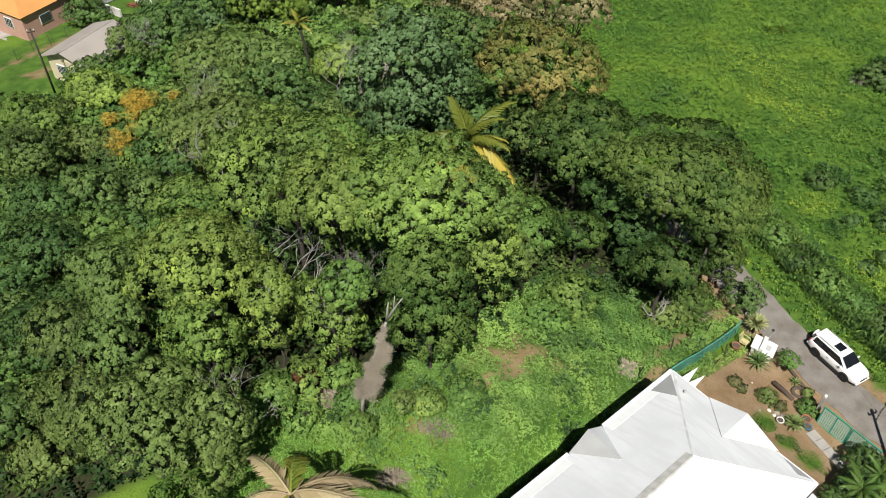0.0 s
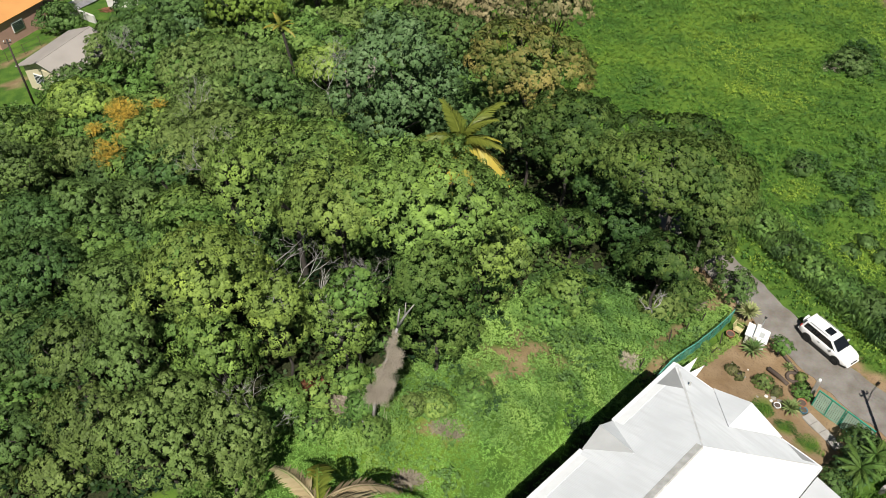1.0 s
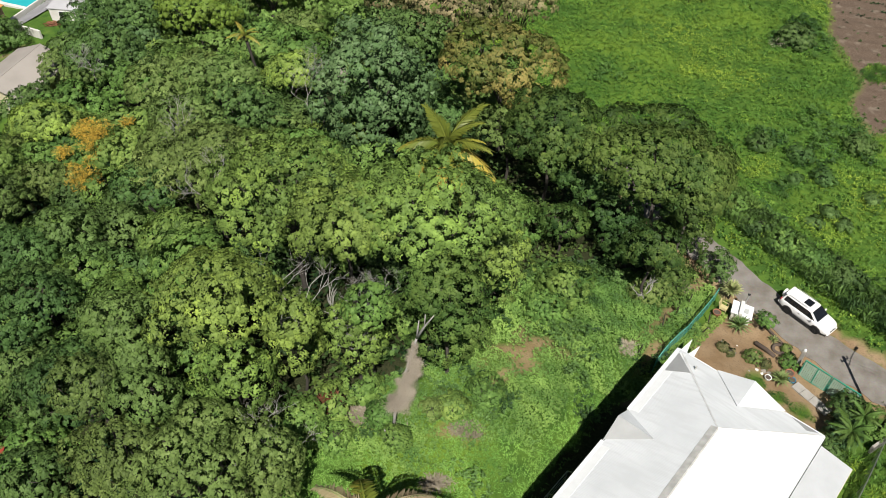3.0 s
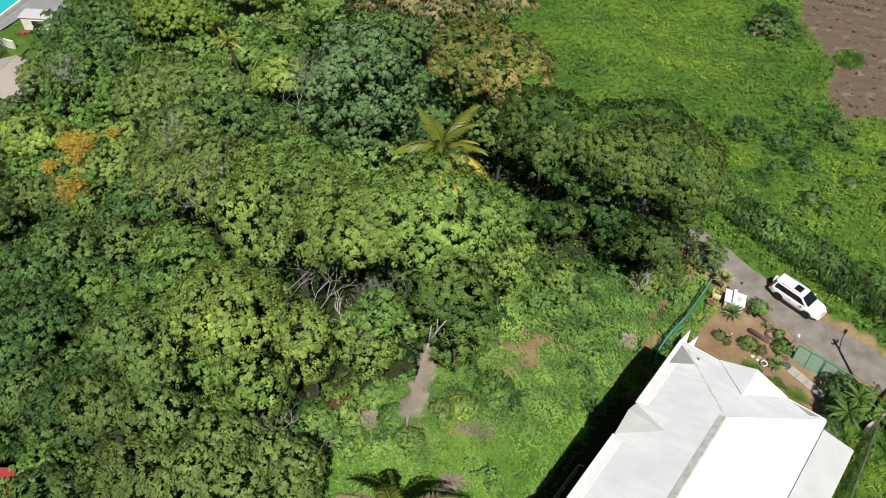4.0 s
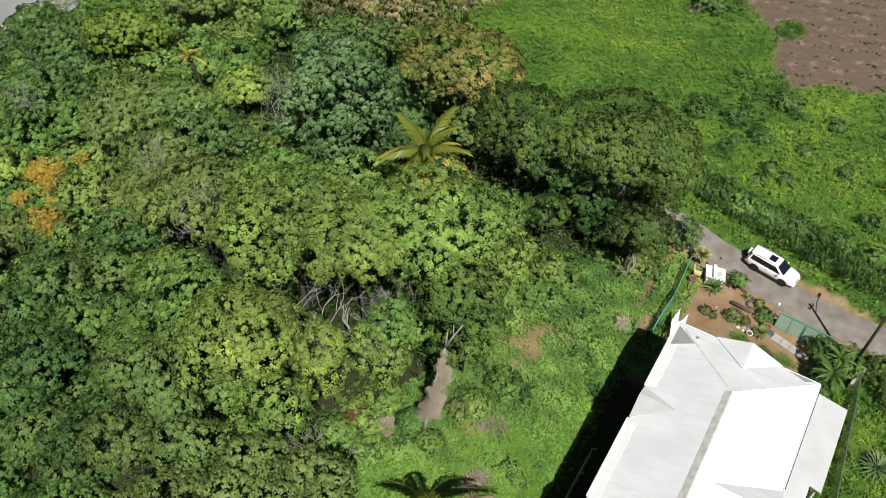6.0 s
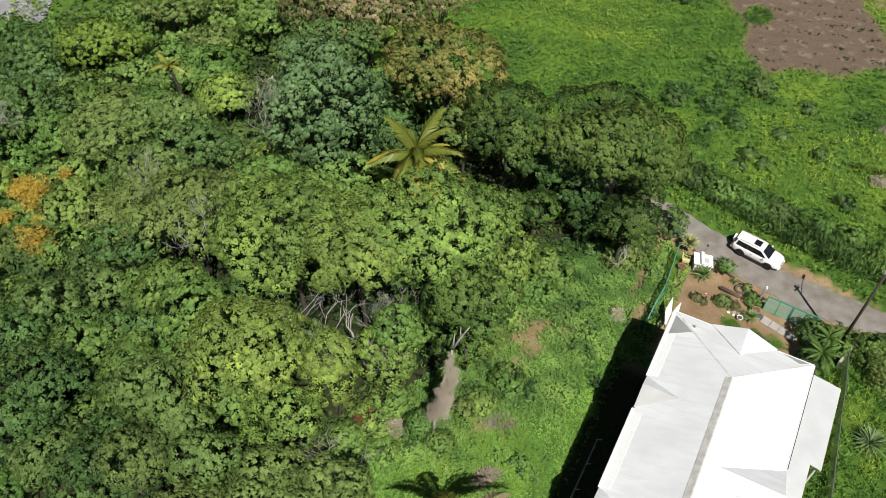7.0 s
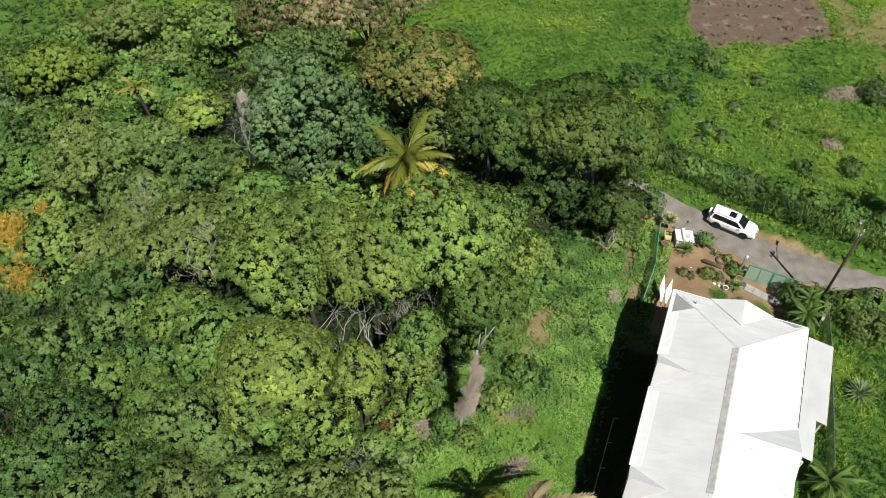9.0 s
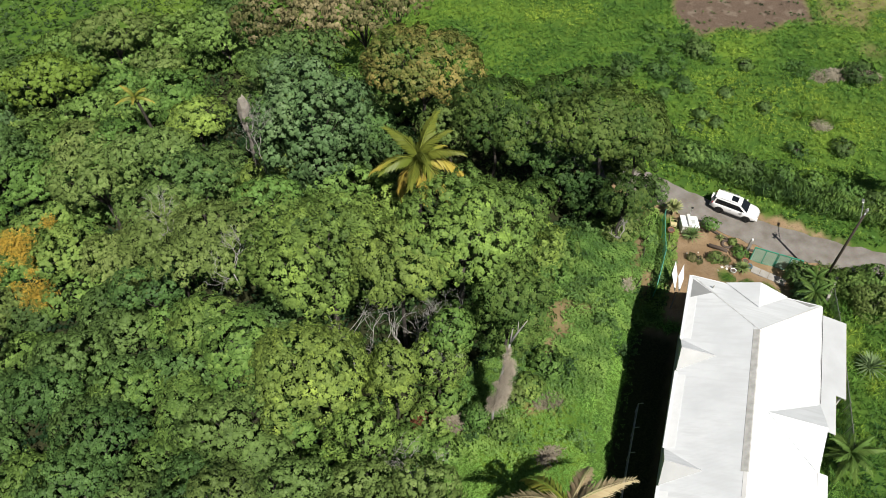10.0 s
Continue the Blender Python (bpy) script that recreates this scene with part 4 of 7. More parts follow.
    part("rear_bumper", bp, CAR_PAINT, car)
    sp = bmesh.new()
    box(sp, (-2.14, -0.60, 1.62), (-1.88, 0.60, 1.67), bevel=0.015)
    part("roof_spoiler", sp, CAR_PAINT, car)
    tg = bmesh.new()
    bmesh.ops.create_cone(tg, cap_ends=True, segments=22, radius1=0.36, radius2=0.34, depth=0.2, matrix=Matrix.Translation((-2.42, 0.12, 0.98)) @ Matrix.Rotation(math.pi / 2, 4, "Y"))
    part("spare_wheel", tg, CAR_PAINT, car, "spare wheel in a white cover", smooth=False)
    return car


LAMP_GLASS = material("lamp_glass", (0.6, 0.62, 0.64), rough=0.1, spec=0.6, vary=0.05, bump=0)
TAIL_RED = material("tail_lamp_red", (0.35, 0.02, 0.02), rough=0.2, spec=0.5, vary=0.05, bump=0)
build_car(pose(14.82, 34.62, 0.19, 0, 0, -45.5) @ Matrix.Scale(1 / UNIT * 0.945, 4))


# ---- utility poles, wires and lamp ----
def build_pole(x, y, h, lamp, lean=0.0):
    p = thing("utility_pole", "dark wooden utility pole with crossarm and insulators" if lamp else "dark thin wooden utility pole beyond the trees", "pole", pose(x, y, gz(x, y), 0, lean))
    bm = bmesh.new()
    tube(bm, [(0, 0, -0.4), (0, 0, h * 0.5), (0, 0, h)], [0.105, 0.09, 0.075], 10)
    part("post", bm, POLE_WOOD, p, smooth=True)
    bm = bmesh.new()
    box(bm, (-0.30, -0.04, h - 0.35), (0.30, 0.04, h - 0.27), Matrix.Rotation(radians(35), 4, "Z"), bevel=0.01)
    part("crossarm", bm, POLE_WOOD, p)
    for k in (-0.27, 0.0, 0.27):
        c = Matrix.Rotation(radians(35), 4, "Z") @ Vector((k, 0, h - 0.2))
        bm = bmesh.new()
        tube(bm, [c, c + Vector((0, 0, 0.08)), c + Vector((0, 0, 0.16))], [0.03, 0.055, 0.03], 8)
        part("insulator", bm, WHITE_PLASTIC, p, "white insulator")
    if lamp:
        bm = bmesh.new()
        tube(bm, [(0.05, 0.08, h - 1.1), (0.45, 0.62, h - 0.75), (0.82, 1.12, h - 0.68)], [0.03, 0.028, 0.025], 6)
        arm = part("lamp_arm", bm, GREY_METAL, p, "grey lamp bracket")
        bm = bmesh.new()
        box(bm, (-0.09, -0.20, -0.05), (0.09, 0.20, 0.05), Matrix.Translation((0.9, 1.24, h - 0.68)) @ Matrix.Rotation(radians(-36), 4, "Z"), bevel=0.04)
        part("lamp_head", bm, GREY_METAL, arm, "grey street lamp head")
        bm = bmesh.new()
        box(bm, (-0.09, -0.09, h - 0.22), (0.10, 0.10, h + 0.06), bevel=0.03)
        part("transformer", bm, GREY_METAL, p, "pale grey fuse box")
    return p


PX, PY = 17.38, 26.45
PTOP = gz(PX, PY) + 8.0
build_pole(PX, PY, 8.0, True)
build_pole(-52.0, 51.6, 6.5 - gz(-52.0, 51.6) - 3.5, False)


def wire(a, b, sag):
    bm = bmesh.new()
    a, b = Vector(a), Vector(b)
    pts = [a.lerp(b, t) - Vector((0, 0, sag * 4 * t * (1 - t))) for t in np.linspace(0, 1, 13)]
    tube(bm, pts, [0.007] * 13, 4)
    tagged(new("overhead_wire", finish(bm, "overhead_wire", DARK_METAL)), "thin overhead wire strung from the utility pole", "wire", "overhead wires")


for k in (-0.27, 0.0, 0.27):
    o = Matrix.Rotation(radians(35), 3, "Z") @ Vector((k, 0, 0))
    wire((PX + o.x, PY + o.y, PTOP - 0.15), (48 + o.x, 14 + o.y, 7.5), 0.6)
    if k > 0:
        wire((PX + o.x, PY + o.y, PTOP - 0.15), (4.0 + o.x, 52 + o.y, 7.0), 0.7)


# ---- front yard: fence, gate, walls and garden things ----
GREY_NET = material("dull_grey_wire", (0.26, 0.31, 0.28), rough=0.6, metal=0.2, vary=0.25, scale=1.5, fine=20, bump=0.05)
FENCE_NET = material("teal_net", (0.15, 0.47, 0.37), rough=0.6, vary=0.25, scale=1.5, fine=20, bump=0.05)


def build_net_fence(a, b, height, posts, net=None, frame_mat=None, label="green mesh garden fence on thin posts", net_label="teal green woven mesh"):
    f = thing("fence", label, "fence", pose(a[0], a[1], gz(*a)), "mesh fences")
    inv = Vector((a[0], a[1], gz(*a)))
    a2, b2 = Vector((a[0], a[1])), Vector((b[0], b[1]))
    l = (b2 - a2).length

    def at(t, h):
        p = a2.lerp(b2, t)
        return Vector((p.x + 0.03 * h, p.y - 0.02 * h, gz(p.x, p.y) + h)) - inv

    d = (b2 - a2).normalized()
    n = Vector((-d.y, d.x, 0))
    bm = bmesh.new()
    nv = int(l / (0.07 if net is None else 0.11))
    seg = max(2, int(l / 0.9))
    for k in range(nv):
        t0, t1 = k / nv, (k + 0.38) / nv
        vs = [bm.verts.new(at(t0, 0.02)), bm.verts.new(at(t1, 0.02)), bm.verts.new(at(t1, height)), bm.verts.new(at(t0, height))]
        bm.faces.new(vs)
    for q in range(int(height / 0.09)):
        h0 = 0.05 + q * 0.09
        for k in range(seg):
            t0, t1 = k / seg, (k + 1) / seg
            vs = [bm.verts.new(at(t0, h0) + n * 0.004), bm.verts.new(at(t1, h0) + n * 0.004), bm.verts.new(at(t1, h0 + 0.03) + n * 0.004), bm.verts.new(at(t0, h0 + 0.03) + n * 0.004)]
            bm.faces.new(vs)
    part("mesh_panel", bm, net or FENCE_NET, f, net_label)
    for k in range(posts):
        t = k / (posts - 1)
        bm = bmesh.new()
        p0, p1 = at(t, -0.2), at(t, height + 0.12)
        tube(bm, [p0, p1], [0.03, 0.03], 6)
        part("post", bm, frame_mat or GREEN_PAINT, f)
    bm = bmesh.new()
    tube(bm, [at(k / 8, height) for k in range(9)], [0.028] * 9, 5)
    part("top_rail", bm, frame_mat or FENCE_NET, f)
    return f


def build_rail_fence(a, b, height, posts, label="pale metal post and wire fence in the house shadow", mat=None):
    """Posts with a top rail and two wires."""
    f = thing("fence", label, "fence", pose(a[0], a[1], gz(*a)), "wire fences")
    o = Vector((a[0], a[1], gz(*a)))

    def at(t, h):
        x, y = a[0] + (b[0] - a[0]) * t, a[1] + (b[1] - a[1]) * t
        return Vector((x, y, gz(x, y) + h)) - o

    for k in range(posts):
        bm = bmesh.new()
        t = k / (posts - 1)
        tube(bm, [at(t, -0.2), at(t, height), at(t, height + 0.22) + Vector((0.22, -0.15, 0))], [0.03, 0.03, 0.025], 6)
        part("post", bm, mat or GREY_METAL, f)
    for h, r in ((height, 0.028), (height * 0.62, 0.01), (height * 0.3, 0.01)):
        bm = bmesh.new()
        tube(bm, [at(k / 12, h) for k in range(13)], [r] * 13, 5)
        part("rail", bm, mat or GREY_METAL, f)


build_net_fence((9.05, 35.4), (6.3, 30.7), 1.15, 6)
build_net_fence((6.3, 30.7), (4.25, 28.0), 1.15, 4)
build_rail_fence((-0.8, 20.2), (-8.6, 8.8), 1.15, 9)


def build_stake(x, y, h, tilt):
    bm = bmesh.new()
    tube(bm, [(0, 0, -0.2), (0.02, 0, h)], [0.045, 0.035], 6)
    ob = tagged(new("fence_stake", finish(bm, "fence_stake", POLE_WOOD)), "dark leaning wooden stake beside the fence", "stake", "fence stakes")
    ob.matrix_basis = pose(x, y, gz(x, y), tilt, tilt * 0.5)


for x, y, h, tl in ((3.4, 29.0, 1.2, 8), (5.0, 31.2, 1.1, -6), (6.0, 32.9, 1.0, 10), (7.6, 31.6, 1.0, 14), (8.3, 33.0, 0.9, -9), (7.2, 34.6, 1.0, 5)):
    build_stake(x, y, h, tl)


def build_gate():
    a, b = Vector((13.45, 29.95)), Vector((16.2, 27.75))
    z = gz(14.6, 28.7) - 0.1
    g = thing("gate", "green metal double driveway gate with pale sheet infill", "gate", pose(a.x, a.y, z))
    d = Vector((b.x - a.x, b.y - a.y, 0))
    l = d.length
    m = d.to_track_quat("X", "Z").to_matrix().to_4x4()
    top = 1.55
    for q in range(2):
        x0 = q * l / 2 + 0.02
        x1 = (q + 1) * l / 2 - 0.02
        bm = bmesh.new()
        for h in (0.08, top):
            box(bm, (x0, -0.035, h - 0.03), (x1, 0.035, h + 0.03), m)
        for x in (x0 + 0.03, (x0 + x1) / 2, x1 - 0.03):
            box(bm, (x - 0.03, -0.034, 0.08), (x + 0.03, 0.034, top), m)
        leaf = part("gate_leaf", bm, GREEN_PAINT, g, "green gate frame")
        for k in range(14):
            bm = bmesh.new()
            x = x0 + 0.06 + (x1 - x0 - 0.12) * (k + 0.5) / 14
            box(bm, (x - 0.047, -0.012, 0.10), (x + 0.047, 0.012, top - 0.03), m)
            part("slat", bm, PALE_GREEN, leaf)


build_gate()


def build_apron():
    """Concrete strip just inside the gate, in four cast slabs."""
    a, b = Vector((12.75, 28.75)), Vector((14.35, 26.85))
    g = thing("apron", "stained pale concrete strip inside the gate", "paving", pose(a.x, a.y, 0), kind="structure")
    d = b - a
    n = Vector((d.y, -d.x)).normalized()
    for k in range(4):
        p0, p1 = a + d * (k / 4 + 0.006), a + d * ((k + 1) / 4 - 0.006)
        bm = bmesh.new()
        cs = [p0, p1, p1 - n * 0.62, p0 - n * 0.62]
        z = max(gz(c.x, c.y) for c in cs) + 0.05
        plate(bm, [Vector((c.x - a.x, c.y - a.y, z)) for c in cs], 0.25)
        part("slab", bm, CONCRETE, g)


build_apron()


def build_gate_post(x, y):
    p = thing("gate_post", "grey concrete gate post with a white ball cap", "post", pose(x, y, gz(x, y), 0, 0, -37) @ Matrix.Scale(0.86, 4) @ Matrix.Diagonal((0.8, 0.8, 1, 1)), "gate posts")
    bm = bmesh.new()
    box(bm, (-0.15, -0.15, -0.3), (0.15, 0.15, 2.0), bevel=0.02)
    part("shaft", bm, CONCRETE, p)
    bm = bmesh.new()
    bmesh.ops.create_icosphere(bm, subdivisions=2, radius=0.14, matrix=Matrix.Translation((0, 0, 2.10)))
    part("ball_cap", bm, WHITE_PLASTIC, p, "white ball cap", smooth=True)


build_gate_post(13.45, 30.45)


def build_low_wall(a, b, h, mat, label, name="garden_wall", w=0.16, cap=False):
    a, b = Vector(a), Vector(b)
    d = Vector((b.x - a.x, b.y - a.y, 0))
    ob = thing(name, label, "wall", pose(a.x, a.y, gz(a.x, a.y)), "low walls")
    za, zb = 0.0, gz(b.x, b.y) - gz(a.x, a.y)
    n = Vector((-d.y, d.x, 0)).normalized() * w / 2
    k = max(1, int(d.length / 0.45))
    zf = lambda t: gz(a.x + d.x * t, a.y + d.y * t) - gz(a.x, a.y)
    for i in range(k):
        bm = bmesh.new()
        t0, t1 = i / k, (i + 1) / k - 0.02 / d.length
        p0, p1 = d * t0, d * t1
        z0 = min(zf(t0), zf(t1))
        top = zf((t0 + t1) / 2) + h
        vs = [bm.verts.new(q + Vector((0, 0, zz))) for zz in (z0 - 0.3, top) for q in (p0 + n, p1 + n, p1 - n, p0 - n)]
        for f in ((0, 1, 2, 3), (4, 7, 6, 5), (0, 4, 5, 1), (1, 5, 6, 2), (2, 6, 7, 3), (3, 7, 4, 0)):
            bm.faces.new([vs[q] for q in f])
        part("block", bm, mat, ob)
    return ob


KERB_BROWN = material("stained_brown_concrete", (0.13, 0.10, 0.08), rough=0.95, vary=0.35, scale=2.0, fine=18, bump=0.35)
build_low_wall((11.75, 34.05), (13.45, 31.35), 0.16, KERB_BROWN, "low stained concrete garden kerb beside the lane")
build_low_wall((13.95, 30.75), (17.2, 28.1), 0.18, KERB_BROWN, "low brown concrete wall along the lane")
build_net_fence((17.0, 25.2), (13.8, 20.4), 1.15, 5, GREY_NET, GREY_METAL, "grey wire mesh boundary fence beside the house", "grey wire mesh")
build_net_fence((13.8, 20.4), (9.6, 13.6), 1.15, 6, GREY_NET, GREY_METAL, "grey wire mesh boundary fence beside the house", "grey wire mesh")
build_low_wall((18.2, 26.2), (16.2, 24.6), 0.8, CONCRETE, "weathered grey boundary wall end")


def build_white_box():
    """The whitewashed cubicle beside the lane, with a slim post."""
    x, y = 10.5, 34.05
    b = thing("meter_cubicle", "whitewashed concrete cubicle with a sloping top beside the lane", "cubicle", pose(x, y, gz(x, y), 0, 0, -17) @ Matrix.Scale(0.80, 4))
    bm = bmesh.new()
    vs = [bm.verts.new(c) for c in ((-0.75, -0.6, -0.2), (0.75, -0.6, -0.2), (0.75, 0.6, -0.2), (-0.75, 0.6, -0.2), (-0.75, -0.6, 1.15), (0.75, -0.6, 0.95), (0.75, 0.6, 0.95), (-0.75, 0.6, 1.15))]
    for f in ((0, 3, 2, 1), (4, 5, 6, 7), (0, 1, 5, 4), (1, 2, 6, 5), (2, 3, 7, 6), (3, 0, 4, 7)):
        bm.faces.new([vs[i] for i in f])
    part("body", bm, WHITE_WALL, b)
    bm = bmesh.new()
    plate(bm, [(-0.85, -0.7, 1.24), (0.85, -0.7, 1.02), (0.85, 0.7, 1.02), (-0.85, 0.7, 1.24)], 0.08)
    part("top_slab", bm, WHITE_PLASTIC, b, "white sloping slab")
    bm = bmesh.new()
    box(bm, (-0.25, -0.72, 1.1), (0.05, 0.72, 1.42), bevel=0.03)
    part("upstand", bm, WHITE_WALL, b)
    bm = bmesh.new()
    box(bm, (0.15, -0.3, 1.12), (0.5, 0.2, 1.16), bevel=0.01)
    part("meter_lid", bm, PALE_GREY, b, "grey meter lid")
    bm = bmesh.new()
    tube(bm, [(0.05, 0.62, 0.2), (0.1, 0.70, 2.3)], [0.05, 0.045], 8)
    p = part("post", bm, GREY_METAL, b, "slim grey metal post")
    bm = bmesh.new()
    box(bm, (0.0, 0.58, 2.25), (0.2, 0.78, 2.36), bevel=0.03)
    part("post_head", bm, DARK_METAL, p, "dark fitting on the post")


PALE_GREY = material("pale_grey_plastic", (0.45, 0.47, 0.46), rough=0.6, vary=0.1, bump=0.02)
build_white_box()


def build_garden_chair():
    x, y = 9.45, 34.45
    c = thing("garden_chair", "pale cream plastic garden chair beside the fence", "chair", pose(x, y, gz(x, y), 0, 0, 60))
    bm = bmesh.new()
    box(bm, (-0.24, -0.24, 0.40), (0.24, 0.24, 0.44), bevel=0.015)
    part("seat", bm, YELLOW_CRATE, c)
    bm = bmesh.new()
    for k in range(5):
        t = -0.2 + k * 0.1
        tube(bm, [(t, 0.22, 0.44), (t, 0.34, 0.9)], [0.02, 0.02], 5)
    tube(bm, [(-0.24, 0.34, 0.9), (0.24, 0.34, 0.9)], [0.03, 0.03], 6)
    part("backrest", bm, YELLOW_CRATE, c)
    for s in (-1, 1):
        bm = bmesh.new()
        tube(bm, [(s * 0.25, -0.22, 0.44), (s * 0.27, -0.2, 0.64), (s * 0.27, 0.26, 0.66)], [0.022] * 3, 6)
        part("armrest", bm, YELLOW_CRATE, c)
        for q in (-0.21, 0.21):
            bm = bmesh.new()
            tube(bm, [(s * 0.21, q, 0.42), (s * 0.24, q * 1.15, 0.0)], [0.024, 0.02], 6)
            part("leg", bm, YELLOW_CRATE, c)


build_garden_chair()


def pot_profile(bm, r, h, z0=0.0):
    prof = [(r * 0.7, 0), (r * 0.95, h * 0.6), (r, h * 0.9), (r * 1.08, h), (r * 0.9, h), (r * 0.85, h * 0.85)]
    rows = [[bm.verts.new((q * math.cos(a * math.pi / 8), q * math.sin(a * math.pi / 8), z0 + z)) for a in range(16)] for q, z in prof]
    for u, v in zip(rows, rows[1:]):
        for k in range(16):
            bm.faces.new((u[k], u[(k + 1) % 16], v[(k + 1) % 16], v[k]))
    bm.faces.new(rows[0][::-1])
    bm.faces.new(rows[-1])


def build_pot(x, y, r, h, mat, label):
    p = thing("plant_pot", label, "plant pot", pose(x, y, gz(x, y)), "plant pots")
    bm = bmesh.new()
    pot_profile(bm, r, h)
    part("vessel", bm, mat, p, smooth=True)
    bm = bmesh.new()
    bmesh.ops.create_circle(bm, cap_ends=True, segments=16, radius=r * 0.84, matrix=Matrix.Translation((0, 0, h * 0.88)))
    part("earth_fill", bm, KERB_BROWN, p)


build_pot(8.95, 33.95, 0.26, 0.4, TERRACOTTA, "brown clay pot standing near the fence")
build_pot(12.75, 29.55, 0.27, 0.5, TERRACOTTA, "round brown pot by the gate")
build_pot(12.85, 29.15, 0.22, 0.3, BLUE_POT, "blue plastic tub by the gate")
build_pot(11.3, 28.9, 0.2, 0.25, WHITE_PLASTIC, "small white pot among garden shrubs")


def build_tyre_planter(x, y):
    t = thing("tyre_planter", "old tyre used as a planter ring on bare earth", "planter", pose(x, y, gz(x, y)))
    bm = bmesh.new()
    rows = []
    for k in range(20):
        a = k * math.pi / 10
        rows.append([bm.verts.new(((0.34 + 0.11 * math.cos(b * math.pi / 4)) * math.cos(a), (0.34 + 0.11 * math.cos(b * math.pi / 4)) * math.sin(a), 0.10 + 0.10 * math.sin(b * math.pi / 4))) for b in range(8)])
    for k in range(20):
        for b in range(8):
            bm.faces.new((rows[k][b], rows[k][(b + 1) % 8], rows[(k + 1) % 20][(b + 1) % 8], rows[(k + 1) % 20][b]))
    part("tyre", bm, KERB_BROWN, t, smooth=True)


build_tyre_planter(12.6, 31.75)


def build_log(a, b, r):
    bm = bmesh.new()
    a, b = Vector(a), Vector(b)
    tube(bm, [Vector((0, 0, r)), (b - a) * 0.5 + Vector((0.05, 0, r + 0.03)), (b - a) + Vector((0, 0, r))], [r, r * 0.9, r * 0.8], 9)
    ob = tagged(new("log", finish(bm, "log", KERB_BROWN, True)), "dark fallen log lying across the bare yard", "log")
    ob.location = (a.x, a.y, gz(a.x, a.y))


build_log((11.15, 31.95, 0), (12.2, 31.0, 0), 0.15)


def build_white_panels():
    """Two white folded sheets on a short post by the corner of the eaves."""
    c = Vector((5.1, 26.9, 0))
    g = gz(c.x, c.y)
    t = thing("folded_awning", "white folded sheet awning on a thin post", "awning", pose(c.x, c.y, g))
    bm = bmesh.new()
    tube(bm, [(0, 0, -0.1), (0, 0, 3.5 - g)], [0.035, 0.03], 6)
    part("post", bm, GREY_METAL, t)
    for tip, w in (((1.35, 2.45), -0.10), ((1.52, 2.12), 0.16)):
        bm = bmesh.new()
        d = Vector((*tip, 0))
        n = Vector((-d.y, d.x, 0)).normalized()
        z = 3.45 - g
        o = n * -w
        plate(bm, [o + Vector((0, 0, z)), o + d * 0.55 + n * 0.24 + Vector((0, 0, z + 0.03)), o + d + Vector((0, 0, z - 0.05)), o + d * 0.55 - n * 0.16 + Vector((0, 0, z - 0.12))], 0.03)
        part("sheet", bm, WHITE_PLASTIC, t)


build_white_panels()


